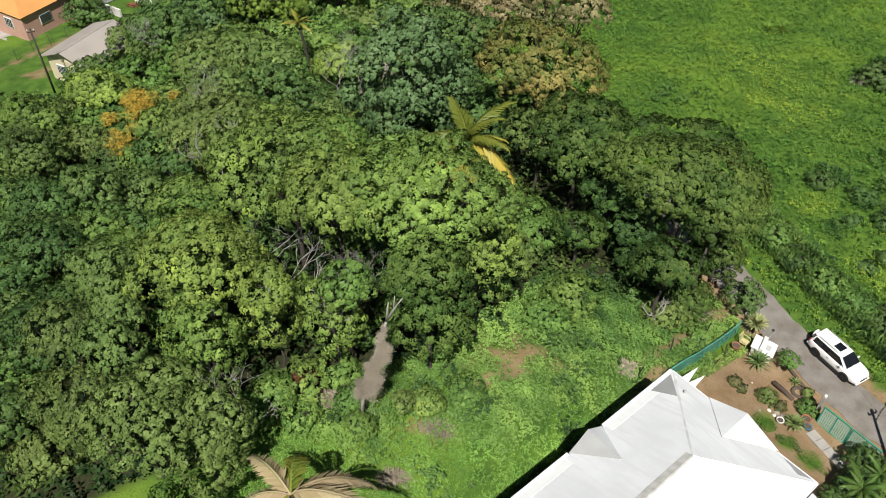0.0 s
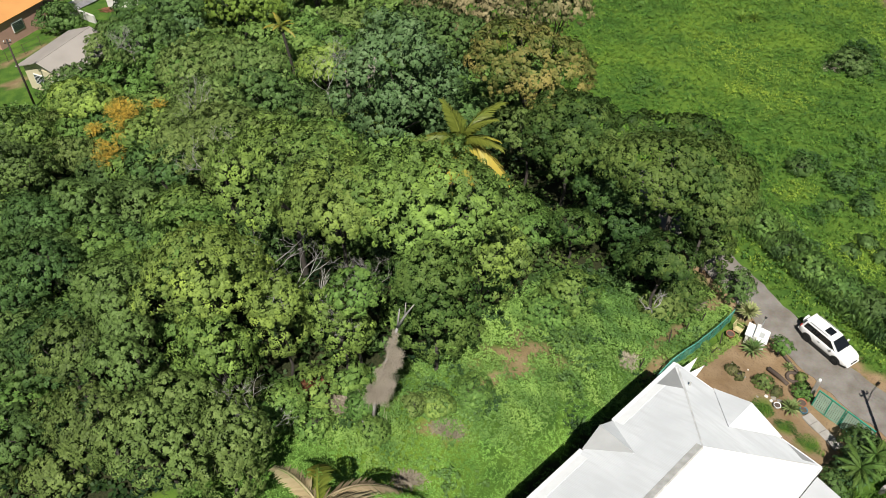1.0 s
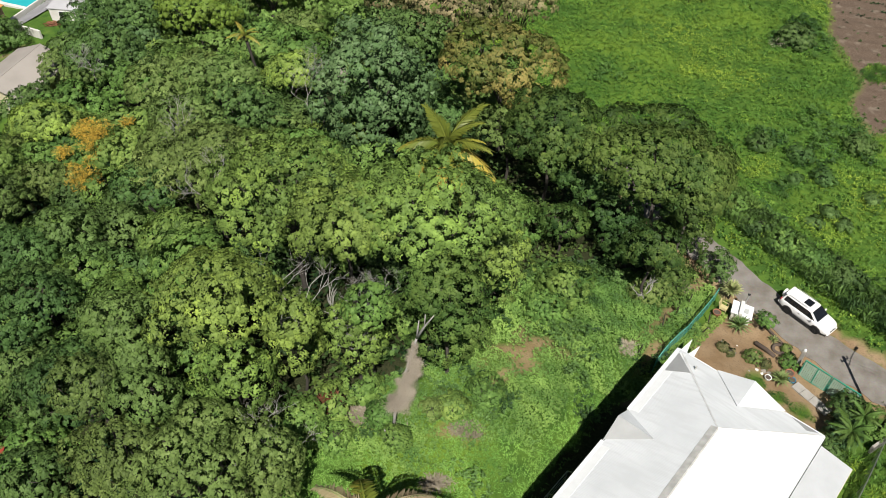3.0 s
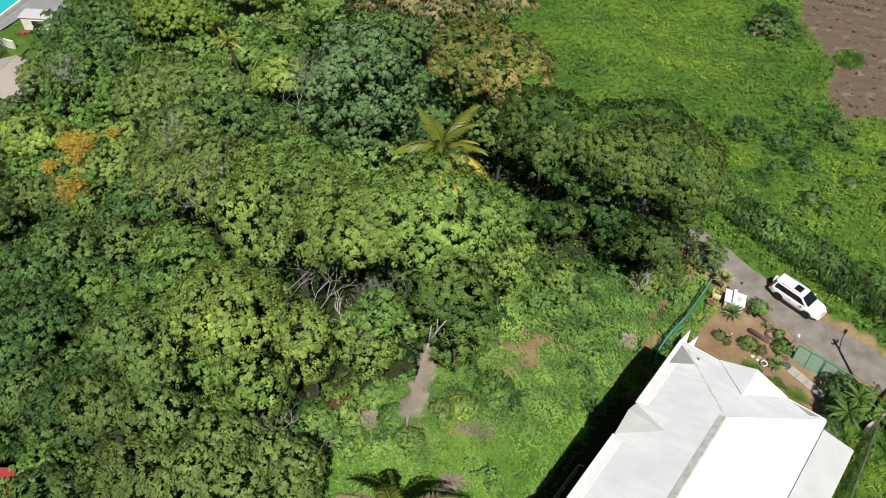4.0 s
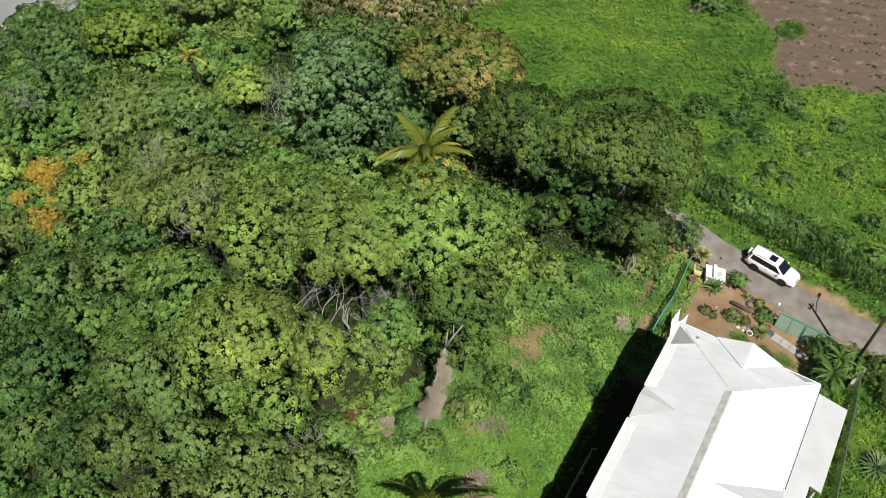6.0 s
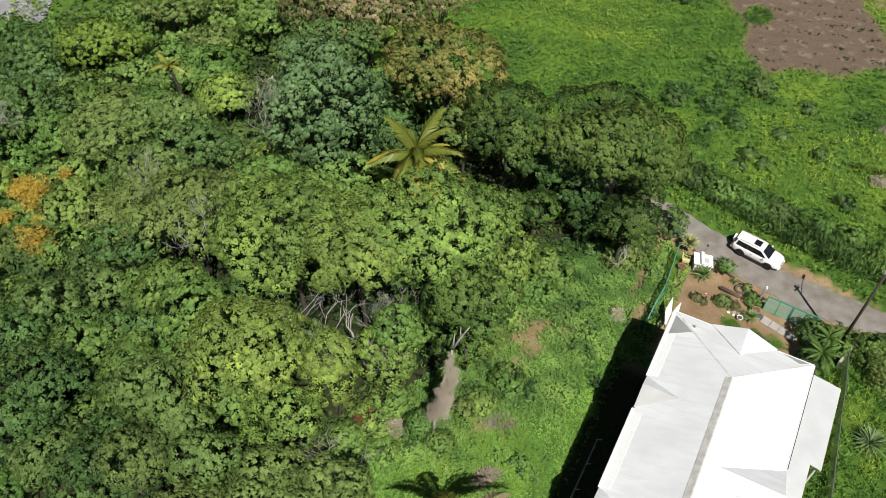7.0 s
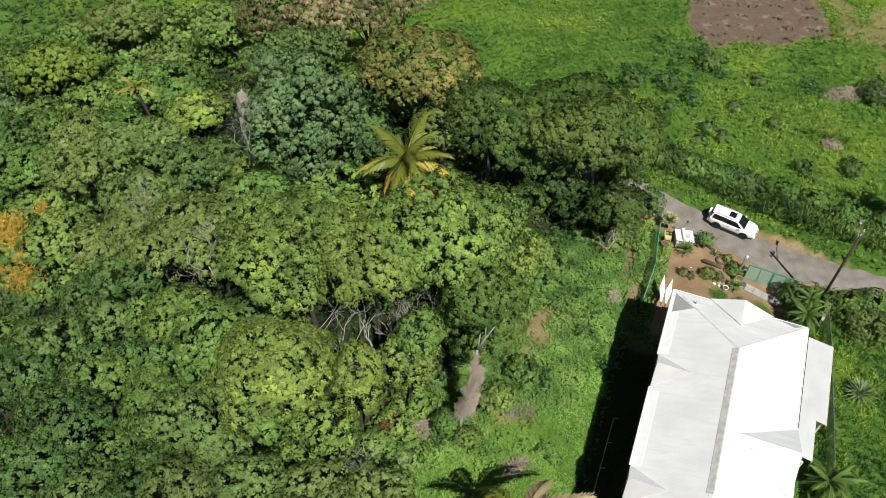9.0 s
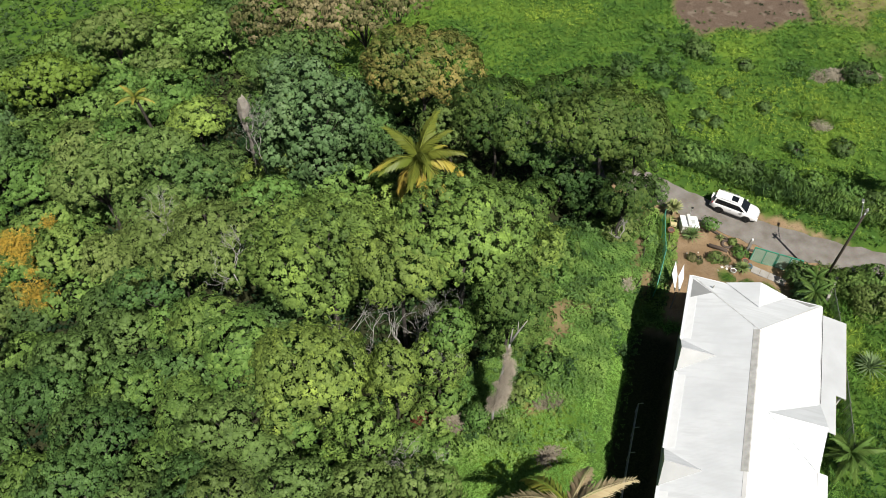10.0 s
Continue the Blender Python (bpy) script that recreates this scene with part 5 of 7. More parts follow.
# the grove: kind, middle, top, half-widths across and along, flatness, tone
GROVE = [
    ("bright", -9.3, 29.3, 14.0, 4.7, 3.6, 0.48, -0.05),
    ("bright", -13.4, 28.2, 13.5, 3.3, 2.8, 0.45, -0.06),
    ("bright", -17.2, 30.8, 13.2, 4.7, 4.0, 0.48, -0.10),
    ("olive", -23.6, 34.9, 10.7, 3.1, 3.3, 0.6, 0.0),
    ("olive", -6.6, 32.3, 10.4, 2.0, 1.2, 0.6, 0.0),
    ("bright", -5.9, 28.3, 12.4, 2.1, 2.5, 1.5, -0.03),
    ("deep", -7.7, 25.4, 12.7, 2.3, 2.2, 1.9, 0.16),
    ("vine", -11.6, 24.4, 11.3, 1.3, 1.1, 1.3, 0.0),
    ("bright", -12.4, 24.1, 10.0, 1.6, 1.3, 1.9, 0.0),
    ("bright", -15.3, 23.2, 11.0, 1.4, 1.6, 2.1, 0.02),
    ("bright", -19.6, 24.3, 11.3, 3.1, 3.1, 0.75, -0.04),
    ("bright", -17.8, 20.6, 10.4, 1.9, 1.6, 1.7, -0.04),
    ("olive", -24.2, 23.0, 9.6, 2.2, 1.9, 0.8, -0.08),
    ("olive", -23.1, 21.3, 8.5, 1.8, 1.2, 0.8, -0.08),
    ("olive", -25.2, 19.7, 8.6, 2.0, 1.7, 0.8, -0.15),
    ("olive", -21.7, 18.8, 9.3, 1.8, 1.3, 0.8, -0.05),
    ("olive", -18.5, 18.1, 8.6, 2.0, 1.4, 0.8, 0.02),
    ("olive", -15.2, 17.0, 9.0, 1.7, 1.3, 1.6, 0.0),
    ("olive", -21.8, 16.4, 8.4, 2.6, 2.0, 0.8, -0.15),
    ("olive", -18.5, 15.9, 9.0, 2.7, 2.3, 0.75, -0.02),
    ("olive", -15.0, 15.6, 9.0, 1.5, 1.5, 1.6, -0.04),
    ("dark", -26.5, 20.4, 7.7, 2.5, 2.4, 0.8, -0.08),
    ("dark", -29.1, 20.5, 5.8, 1.8, 1.9, 0.8, -0.05),
    ("dark", -27.7, 16.2, 4.9, 2.0, 1.7, 0.8, -0.05),
    ("dark", -31.3, 35.0, 3.7, 3.0, 1.8, 0.7, 0.0),
    ("dark", -34.1, 33.2, 5.1, 2.6, 1.7, 0.7, 0.0),
    ("dark", -35.4, 30.9, 5.2, 2.4, 1.7, 0.7, 0.0),
    ("dark", -27.5, 30.4, 4.8, 2.6, 1.6, 0.8, 0.0),
    ("vine", -30.7, 29.4, 5.3, 2.4, 1.5, 0.7, 0.0),
    ("vine", -26.9, 26.1, 6.8, 1.8, 2.4, 0.8, 0.0),
    ("dark", -31.9, 26.1, 6.6, 2.6, 1.8, 0.7, -0.05),
    ("dark", -33.5, 24.0, 6.6, 2.5, 1.8, 0.7, -0.05),
    ("dark", -30.7, 22.1, 5.3, 2.8, 1.8, 0.7, -0.05),
    ("dark", -30.9, 30.8, 4.7, 2.5, 1.5, 0.8, 0.0),
    ("dark", -32.6, 27.5, 5.9, 2.3, 1.9, 0.8, -0.05),
    ("dark", -32.2, 24.1, 5.1, 2.0, 1.9, 0.8, -0.05),
    ("dark", -38.8, 32.2, 3.7, 2.6, 1.6, 0.8, 0.0),
    ("olive", -41.4, 36.7, 4.4, 3.1, 2.0, 0.8, -0.14),
    ("mid", -45.4, 42.0, 2.6, 3.0, 2.0, 0.8, -0.05),
    ("olive", -40.3, 41.4, 1.5, 2.5, 1.5, 0.8, -0.16),
    ("vine", -35.3, 45.3, 1.9, 2.9, 2.7, 0.6, 0.0),
    ("vine", -34.6, 41.3, 1.4, 2.9, 1.9, 0.6, 0.0),
    ("mid", -37.6, 52.4, 3.2, 3.0, 1.8, 0.8, 0.0),
    ("olive", -31.5, 47.1, 7.3, 3.4, 2.6, 0.7, 0.0),
    ("olive", -27.4, 47.3, 7.9, 3.3, 2.0, 0.6, 0.0),
    ("dark", -25.0, 44.9, 7.3, 2.9, 1.7, 0.9, 0.0),
    ("olive", -27.0, 40.1, 9.6, 2.6, 1.8, 0.7, 0.0),
    ("olive", -26.8, 38.1, 9.4, 2.3, 2.7, 0.8, 0.0),
    ("blue", -15.6, 46.9, 11.1, 4.2, 4.5, 1.25, 0.0),
    ("mid", -14.6, 42.6, 5.4, 2.7, 1.6, 0.7, 0.0),
    ("mid", -20.1, 42.6, 5.8, 2.5, 1.5, 0.8, 0.0),
    ("dark", -15.2, 57.2, 7.1, 4.2, 2.5, 0.7, 0.0),
    ("brown", -15.9, 64.6, 6.5, 3.7, 2.5, 0.9, 0.0),
    ("brown", -11.9, 61.9, 7.1, 3.8, 2.5, 0.9, 0.0),
    ("brown", -8.5, 60.6, 8.6, 3.8, 2.8, 0.9, 0.0),
    ("brown", -5.6, 60.2, 9.5, 2.7, 3.1, 0.9, 0.0),
    ("rust", -6.3, 48.6, 11.2, 4.6, 3.7, 0.7, 0.0),
    ("olive", -5.5, 44.3, 7.5, 2.5, 1.5, 0.8, 0.0),
    ("deep", 4.2, 38.3, 10.9, 4.7, 3.3, 0.5, 0.16),
    ("deep", -2.7, 42.2, 10.1, 2.9, 4.0, 0.7, 0.0),
    ("deep", 3.4, 42.2, 10.0, 4.2, 2.3, 0.4, -0.06),
    ("deep", 3.8, 33.3, 8.3, 2.0, 1.5, 0.9, 0.0),
    ("deep", 6.0, 36.4, 9.6, 1.9, 2.2, 0.7, 0.0),
    ("deep", -1.6, 36.6, 6.3, 1.7, 1.2, 0.9, 0.0),
    ("yellow", -37.1, 66.5, 2.5, 4.1, 2.5, 0.7, -0.18),
    ("dark", -43.4, 65.6, 2.4, 3.9, 2.3, 0.8, 0.0),
    ("blue", -43.1, 63.7, 0.4, 3.1, 1.8, 0.8, -0.06),
    ("olive", -41.8, 56.3, 2.8, 3.3, 2.9, 0.8, -0.16),
    ("mid", -31.5, 71.5, -0.1, 4.0, 2.7, 0.6, 0.0),
    ("mid", -25.7, 73.0, -0.5, 4.1, 2.7, 0.6, 0.0),
    ("vine", -25.9, 65.9, -1.4, 2.4, 1.4, 0.7, 0.0),
    ("bright", -24.3, 55.3, 3.6, 2.8, 1.8, 0.7, 0.0),
    ("mid", -21.5, 68.4, -0.2, 3.4, 2.0, 0.6, 0.0),
    ("mid", -20.7, 66.8, 4.1, 3.4, 2.0, 0.8, 0.0),
    ("olive", -30.8, 70.8, 3.4, 3.2, 1.9, 0.9, 0.0),
    ("mid", -33.7, 63.0, 0.3, 3.1, 1.9, 0.7, 0.0),
    ("vine", -29.6, 61.5, 1.0, 3.0, 1.8, 0.7, 0.0),
    ("vine", -36.8, 49.3, 1.4, 2.7, 1.6, 0.7, 0.0),
    ("bright", -43.8, 48.0, 1.9, 3.3, 2.0, 0.6, 0.05),
    ("olive", -46.4, 57.6, 0.8, 2.6, 1.9, 0.8, -0.10),
    ("dark", -41.0, 55.7, 4.3, 4.0, 2.4, 0.9, 0.0),
    ("dark", -48.8, 61.4, -0.4, 1.8, 1.6, 0.8, 0.0),
    ("dark", -28.2, 35.4, 7.6, 2.5, 1.5, 0.8, 0.0),
]
# low bushes that close the gaps below the taller crowns; low tones imitate shade
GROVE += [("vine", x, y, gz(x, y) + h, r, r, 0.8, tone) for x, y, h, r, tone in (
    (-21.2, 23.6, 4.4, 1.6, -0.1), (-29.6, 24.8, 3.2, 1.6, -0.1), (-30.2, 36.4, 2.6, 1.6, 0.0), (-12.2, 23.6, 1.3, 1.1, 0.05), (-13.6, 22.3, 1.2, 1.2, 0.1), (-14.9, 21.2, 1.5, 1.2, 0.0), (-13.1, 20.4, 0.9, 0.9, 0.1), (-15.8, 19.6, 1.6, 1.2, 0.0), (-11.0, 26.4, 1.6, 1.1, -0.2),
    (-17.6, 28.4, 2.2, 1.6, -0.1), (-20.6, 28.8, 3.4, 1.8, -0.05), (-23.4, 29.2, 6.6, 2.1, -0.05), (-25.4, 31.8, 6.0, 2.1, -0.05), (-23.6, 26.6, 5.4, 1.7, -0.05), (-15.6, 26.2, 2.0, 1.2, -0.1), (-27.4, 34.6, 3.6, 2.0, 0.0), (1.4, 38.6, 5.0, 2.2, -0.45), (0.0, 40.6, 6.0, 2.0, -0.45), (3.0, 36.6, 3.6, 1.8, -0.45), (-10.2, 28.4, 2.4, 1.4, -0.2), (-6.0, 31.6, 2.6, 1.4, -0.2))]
CROWNS.extend(crown_of(x, y, top, r, ry, depth) for _, x, y, top, r, ry, depth, _ in GROVE)
shade = random.Random(4)
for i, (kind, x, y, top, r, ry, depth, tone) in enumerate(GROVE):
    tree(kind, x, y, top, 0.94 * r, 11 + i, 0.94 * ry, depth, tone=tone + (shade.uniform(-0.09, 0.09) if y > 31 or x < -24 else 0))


# ---- houses beyond the grove ----
def far_house(label, corner, turn, wide, deep, base, eave, ridge, roof_mat, wall_mat, hip=0.0, over=0.5, shutters=()):
    """A small house: its near right corner, the way its front runs, and its heights over the datum."""
    h = thing("house", label, "house", pose(corner[0], corner[1], base, 0, 0, turn))
    e, r = eave - base, ridge - base
    for lo, hi in (((0, 0), (wide, 0.15)), ((0, deep - 0.15), (wide, deep)), ((0, 0.15), (0.15, deep - 0.15)), ((wide - 0.15, 0.15), (wide, deep - 0.15))):
        bm = bmesh.new()
        box(bm, (lo[0], lo[1], -0.5), (hi[0], hi[1], e - 0.03))
        part("wall", bm, wall_mat, h)
    m = wide / 2
    for s in (0, 1):
        bm = bmesh.new()
        x = -over if s == 0 else wide + over
        plate(bm, [(x, -over, e), (m, hip - (over if hip == 0 else 0), r), (m, deep - hip + (over if hip == 0 else 0), r), (x, deep + over, e)], 0.08)
        part("roof_slope", bm, roof_mat, h)
        bm = bmesh.new()
        y = -over if s == 0 else deep + over
        if hip:
            plate(bm, [(-over, y, e), (wide + over, y, e), (m, hip if s == 0 else deep - hip, r)], 0.08)
            part("roof_slope", bm, roof_mat, h)
        else:
            y = 0.05 if s == 0 else deep - 0.05
            plate(bm, [(0, y, e - 0.03), (wide, y, e - 0.03), (m, y, r - 0.12)], 0.12)
            part("gable_wall", bm, wall_mat, h)
    bm = bmesh.new()
    box(bm, (m - 0.07, hip - (over if hip == 0 else 0), r - 0.02), (m + 0.07, deep - hip + (over if hip == 0 else 0), r + 0.02))
    part("ridge_cap", bm, roof_mat, h)
    for side, a, w in shutters:
        win = bmesh.new()
        z0, z1 = e - 1.75, e - 0.65
        if side == "front":
            box(win, (a, -0.06, z0), (a + w, 0.04, z1))
        else:
            box(win, (wide - 0.04, a, z0), (wide + 0.06, a + w, z1))
        wo = part("window", win, WHITE_PLASTIC, h, "white louvred window")
        for k in range(6):
            zz = z0 + 0.1 + k * (z1 - z0 - 0.15) / 6
            bm = bmesh.new()
            if side == "front":
                box(bm, (a + 0.06, -0.085, zz), (a + w - 0.06, -0.062, zz + 0.09))
            else:
                box(bm, (wide + 0.062, a + 0.06, zz), (wide + 0.085, a + w - 0.06, zz + 0.09))
            part("pane", bm, GLASS, wo)
    return h


far_house("cream bungalow with a grey-brown gabled sheet roof beyond the trees", (-54.6, 54.9), -11, 5.2, 6.2, -5.0, -1.9, -0.75, GREY_ROOF, CREAM_WALL, shutters=(("front", 1.0, 1.2), ("front", 3.2, 1.2), ("right", 1.5, 1.4)))
far_house("pink house with an orange sheet roof and lawn", (-71.5, 64.0), -15, 9.0, 9.0, -6.6, -2.7, -0.8, ORANGE_ROOF, PINK_WALL, hip=3.0, over=0.25, shutters=(("front", 1.5, 1.2), ("front", 6.0, 1.2), ("right", 2.0, 1.4)))
far_house("small house with a red corrugated roof under the trees", (-36.2, 12.9), 12, 6.0, 3.6, 0.0, 2.7, 3.8, RED_ROOF, CREAM_WALL)
build_low_wall((-60.6, 70.5), (-55.9, 68.6), 0.9, WHITE_WALL, "low white boundary wall round a lawn", w=0.2)
build_low_wall((-61.1, 71.2), (-58.7, 81.2), 0.6, WHITE_WALL, "low white wall between a pool and a paved court", w=0.2)


def build_court():
    """Pale paved court behind the lawn."""
    bm = bmesh.new()
    rows = []
    for y in np.linspace(71.2, 86.0, 16):
        a = float(np.interp(y, [71.2, 86.0], [-60.8, -57.3]))
        b = float(np.interp(y, [71.2, 75.2, 75.6], [-59.6, -58.1, -47.0]))
        rows.append([bm.verts.new((x, y, gz(x, y) + 0.16)) for x in np.linspace(a, b, 8)])
    for p, q in zip(rows, rows[1:]):
        for k in range(7):
            bm.faces.new((p[k], p[k + 1], q[k + 1], q[k]))
    bmesh.ops.solidify(bm, geom=bm.faces[:], thickness=0.12)
    tagged(new("pavement", finish(bm, "pavement", PALE_ROOF)), "pale grey paved court behind a lawn", "paving", kind="structure")


def build_pool():
    """Swimming pool with a white coping, sunk beside the court wall."""
    turn = -math.degrees(math.atan2(2.4, 10.0))
    p = thing("swimming_pool", "turquoise swimming pool with a white coping", "pool", pose(-60.7, 74.6, gz(-61.5, 77.0) + 0.12, 0, 0, turn))
    for lo, hi in (((-4.6, 0, -0.2), (0, 0.4, 0.14)), ((-4.6, 7.6, -0.2), (0, 8.0, 0.14)), ((-0.4, 0.4, -0.2), (0, 7.6, 0.14)), ((-4.6, 0.4, -0.2), (-4.2, 7.6, 0.14))):
        bm = bmesh.new()
        box(bm, lo, hi, bevel=0.03)
        part("coping", bm, WHITE_WALL, p)
    bm = bmesh.new()
    box(bm, (-4.2, 0.4, -0.2), (-0.4, 7.6, 0.04))
    part("water", bm, POOL_WATER, p, "clear turquoise pool water")


def build_shed():
    """Low white shed with a louvred window and a flat grey roof."""
    x, y = -56.7, 72.5
    g = gz(x, y)
    t = thing("shed", "low white shed with a louvred window and flat grey roof", "shed", pose(x, y, g, 0, 0, -2))
    for lo, hi in (((0, 0), (5.4, 0.15)), ((0, 1.35), (5.4, 1.5)), ((0, 0.15), (0.15, 1.35)), ((5.25, 0.15), (5.4, 1.35))):
        bm = bmesh.new()
        box(bm, (*lo, -0.4), (*hi, 1.45))
        part("wall", bm, WHITE_WALL, t)
    bm = bmesh.new()
    box(bm, (-0.2, -0.1, 1.45), (5.6, 1.7, 1.57), bevel=0.02)
    part("roof", bm, PALE_ROOF, t, "flat grey slab roof")
    bm = bmesh.new()
    box(bm, (1.1, -0.05, 0.45), (2.2, 0.02, 1.25))
    w = part("window", bm, WHITE_PLASTIC, t, "white louvred window")
    for k in range(5):
        bm = bmesh.new()
        box(bm, (1.16, -0.08, 0.52 + k * 0.14), (2.14, -0.052, 0.61 + k * 0.14))
        part("pane", bm, GLASS, w)


POOL_WATER = material("pool_water", (0.03, 0.42, 0.46), rough=0.08, spec=0.5, vary=0.08, scale=1.5, fine=6, bump=0.05)
build_court()
build_pool()
build_shed()


def build_far_fence(a, b, n):
    f = thing("fence", "thin grey wire fence between the lawns", "fence", pose(a[0], a[1], gz(*a)))
    o = Vector((a[0], a[1], gz(*a)))
    for k in range(n):
        t = k / (n - 1)
        x, y = a[0] + (b[0] - a[0]) * t, a[1] + (b[1] - a[1]) * t
        bm = bmesh.new()
        p = Vector((x, y, gz(x, y))) - o
        tube(bm, [p, p + Vector((0, 0, 1.2))], [0.03, 0.03], 5)
        part("post", bm, KERB_BROWN, f)
    for h in (0.5, 1.1):
        bm = bmesh.new()
        tube(bm, [Vector((a[0] + (b[0] - a[0]) * t, a[1] + (b[1] - a[1]) * t, gz(a[0] + (b[0] - a[0]) * t, a[1] + (b[1] - a[1]) * t) + h)) - o for t in np.linspace(0, 1, 8)], [0.012] * 8, 4)
        part("rail", bm, KERB_BROWN, f)


def build_plinth(x, y, wide, deep, turn, z):
    """Pale concrete apron round the foot of a house."""
    s = thing("house_apron", "pale concrete apron round the foot of the pink house", "paving", pose(x, y, z, 0, 0, turn), kind="structure")
    for lo, hi in (((-0.7, -1.1), (wide + 1.1, -0.02)), ((wide + 0.02, -0.02), (wide + 1.1, deep))):
        bm = bmesh.new()
        box(bm, (lo[0], lo[1], -0.4), (hi[0], hi[1], 0.12), bevel=0.02)
        part("slab", bm, CONCRETE, s)


build_plinth(-71.5, 64.0, 9.0, 9.0, -15, gz(-67.0, 63.0))
build_far_fence((-62.6, 54.0), (-57.5, 66.5), 8)
tree("dark", -58.8, 66.8, -2.6, 2.2, 150)
tree("mid", -60.8, 69.0, -3.4, 1.6, 151)


# ---- filling out the grove ----
def canopy(x, y):
    """Height of the treetops near a spot, from the crowns that stand about it."""
    w = np.array([1 / (0.5 + math.hypot(x - m[0], y - m[1])) ** 3 for m, _ in CROWNS])
    return float((w * np.array([m[2] + 0.5 * a[2] for m, a in CROWNS])).sum() / w.sum())


def in_grove(x, y):
    """Whether a spot lies under the trees, clear of the open slope, the lane and the houses."""
    if -54 < x < -48 and 52.5 < y < 64 or x < -50 and y > 40:
        return False
    if x > -15 and y < float(np.interp(x, [-15, -10, -5, 0, 6], [22, 25.5, 28, 33, 37])):
        return False
    right = 6 if y < 40 else 6 - (y - 40) * 0.75
    return x < right and 12 < y < 76


def fill_grove():
    rnd = random.Random(21)
    n = 0
    for k in range(1400):
        x, y = rnd.uniform(-50, 4), rnd.uniform(13, 76)
        if not in_grove(x, y) or x > -5 and 30 < y < 41 or -22 < x < -6 and 24.5 < y < 30.5 or abs(x + 20.8) < 2.0 and 48 < y < 64 or math.hypot(x + 23.0, y - 43.2) < 3.4 or math.hypot(x + 27.7, y - 54.8) < 2.8:
            continue
        r = rnd.uniform(1.3, 2.3) + 0.014 * y
        if any(math.hypot(x - a, y - b) < 0.66 * q + 0.45 * r for a, b, q in FOREST):
            continue
        top = canopy(x, y) - rnd.uniform(2.8, 4.8)
        far = y > 48 or x < -32
        if far:
            kind = rnd.choice(["mid", "vine", "mid", "dark", "olive"])
        elif x < -22:
            kind = rnd.choice(["dark", "mid", "vine", "olive"])
        else:
            kind = rnd.choice(["mid", "olive", "dark", "bright"])
        # tone leans dark, so that gaps between the crowns look shaded
        tree(kind, x, y, max(top, gz(x, y) + 1.8), r, 200 + n, depth=0.7, tone=rnd.uniform(-0.18, 0.0))
        n += 1
        if n > 110:
            break


fill_grove()

# shrubs: edges of the clearing, the bank above the field, the garden
for i, (kind, x, y, h, r) in enumerate([
        ("vine", -1.0, 32.8, 2.0, 1.5), ("vine", -5.4, 23.9, 0.55, 1.1), ("vine", -7.2, 22.9, 0.6, 0.9), ("olive", -8.3, 22.2, 1.4, 0.6), ("olive", -7.7, 22.8, 0.8, 0.5),
        ("vine", -2.4, 31.0, 1.2, 1.2), ("dark", 9.3, 37.9, 1.7, 1.2), ("deep", 7.3, 39.6, 3.6, 1.6), ("mid", 6.2, 33.9, 0.9, 0.6), ("olive", 4.4, 34.2, 1.5, 1.3), ("deep", 5.6, 35.4, 2.6, 1.4), ("mid", 7.4, 41.2, 3.0, 1.6), ("dark", 6.2, 43.0, 3.6, 1.8)]):
    tree(kind, x, y, gz(x, y) + h, r, 400 + i, depth=0.8, name="shrub", leaf_scale=0.8, label="low leafy shrub at the clearing edge")
for i, (kind, x, y, h, r) in enumerate([
        ("dark", 12.9, 42.9, 1.2, 1.3), ("vine", 14.6, 41.2, 1.0, 1.3), ("vine", 16.2, 39.8, 0.9, 1.3), ("dark", 18.2, 38.9, 1.0, 1.3), ("vine", 20.8, 37.4, 1.0, 1.4), ("vine", 22.8, 35.7, 0.9, 1.3),
        ("vine", 25.0, 34.1, 1.0, 1.3), ("vine", 11.2, 44.8, 1.1, 1.3), ("vine", 9.6, 47.4, 1.1, 1.4), ("dark", 27.0, 32.6, 0.9, 1.2)]):
    tree(kind, x, y, gz(x, y) + h, r, 430 + i, depth=0.7, name="shrub", leaf_scale=0.8, tone=-0.12, label="dense green shrub on the bank above the field")
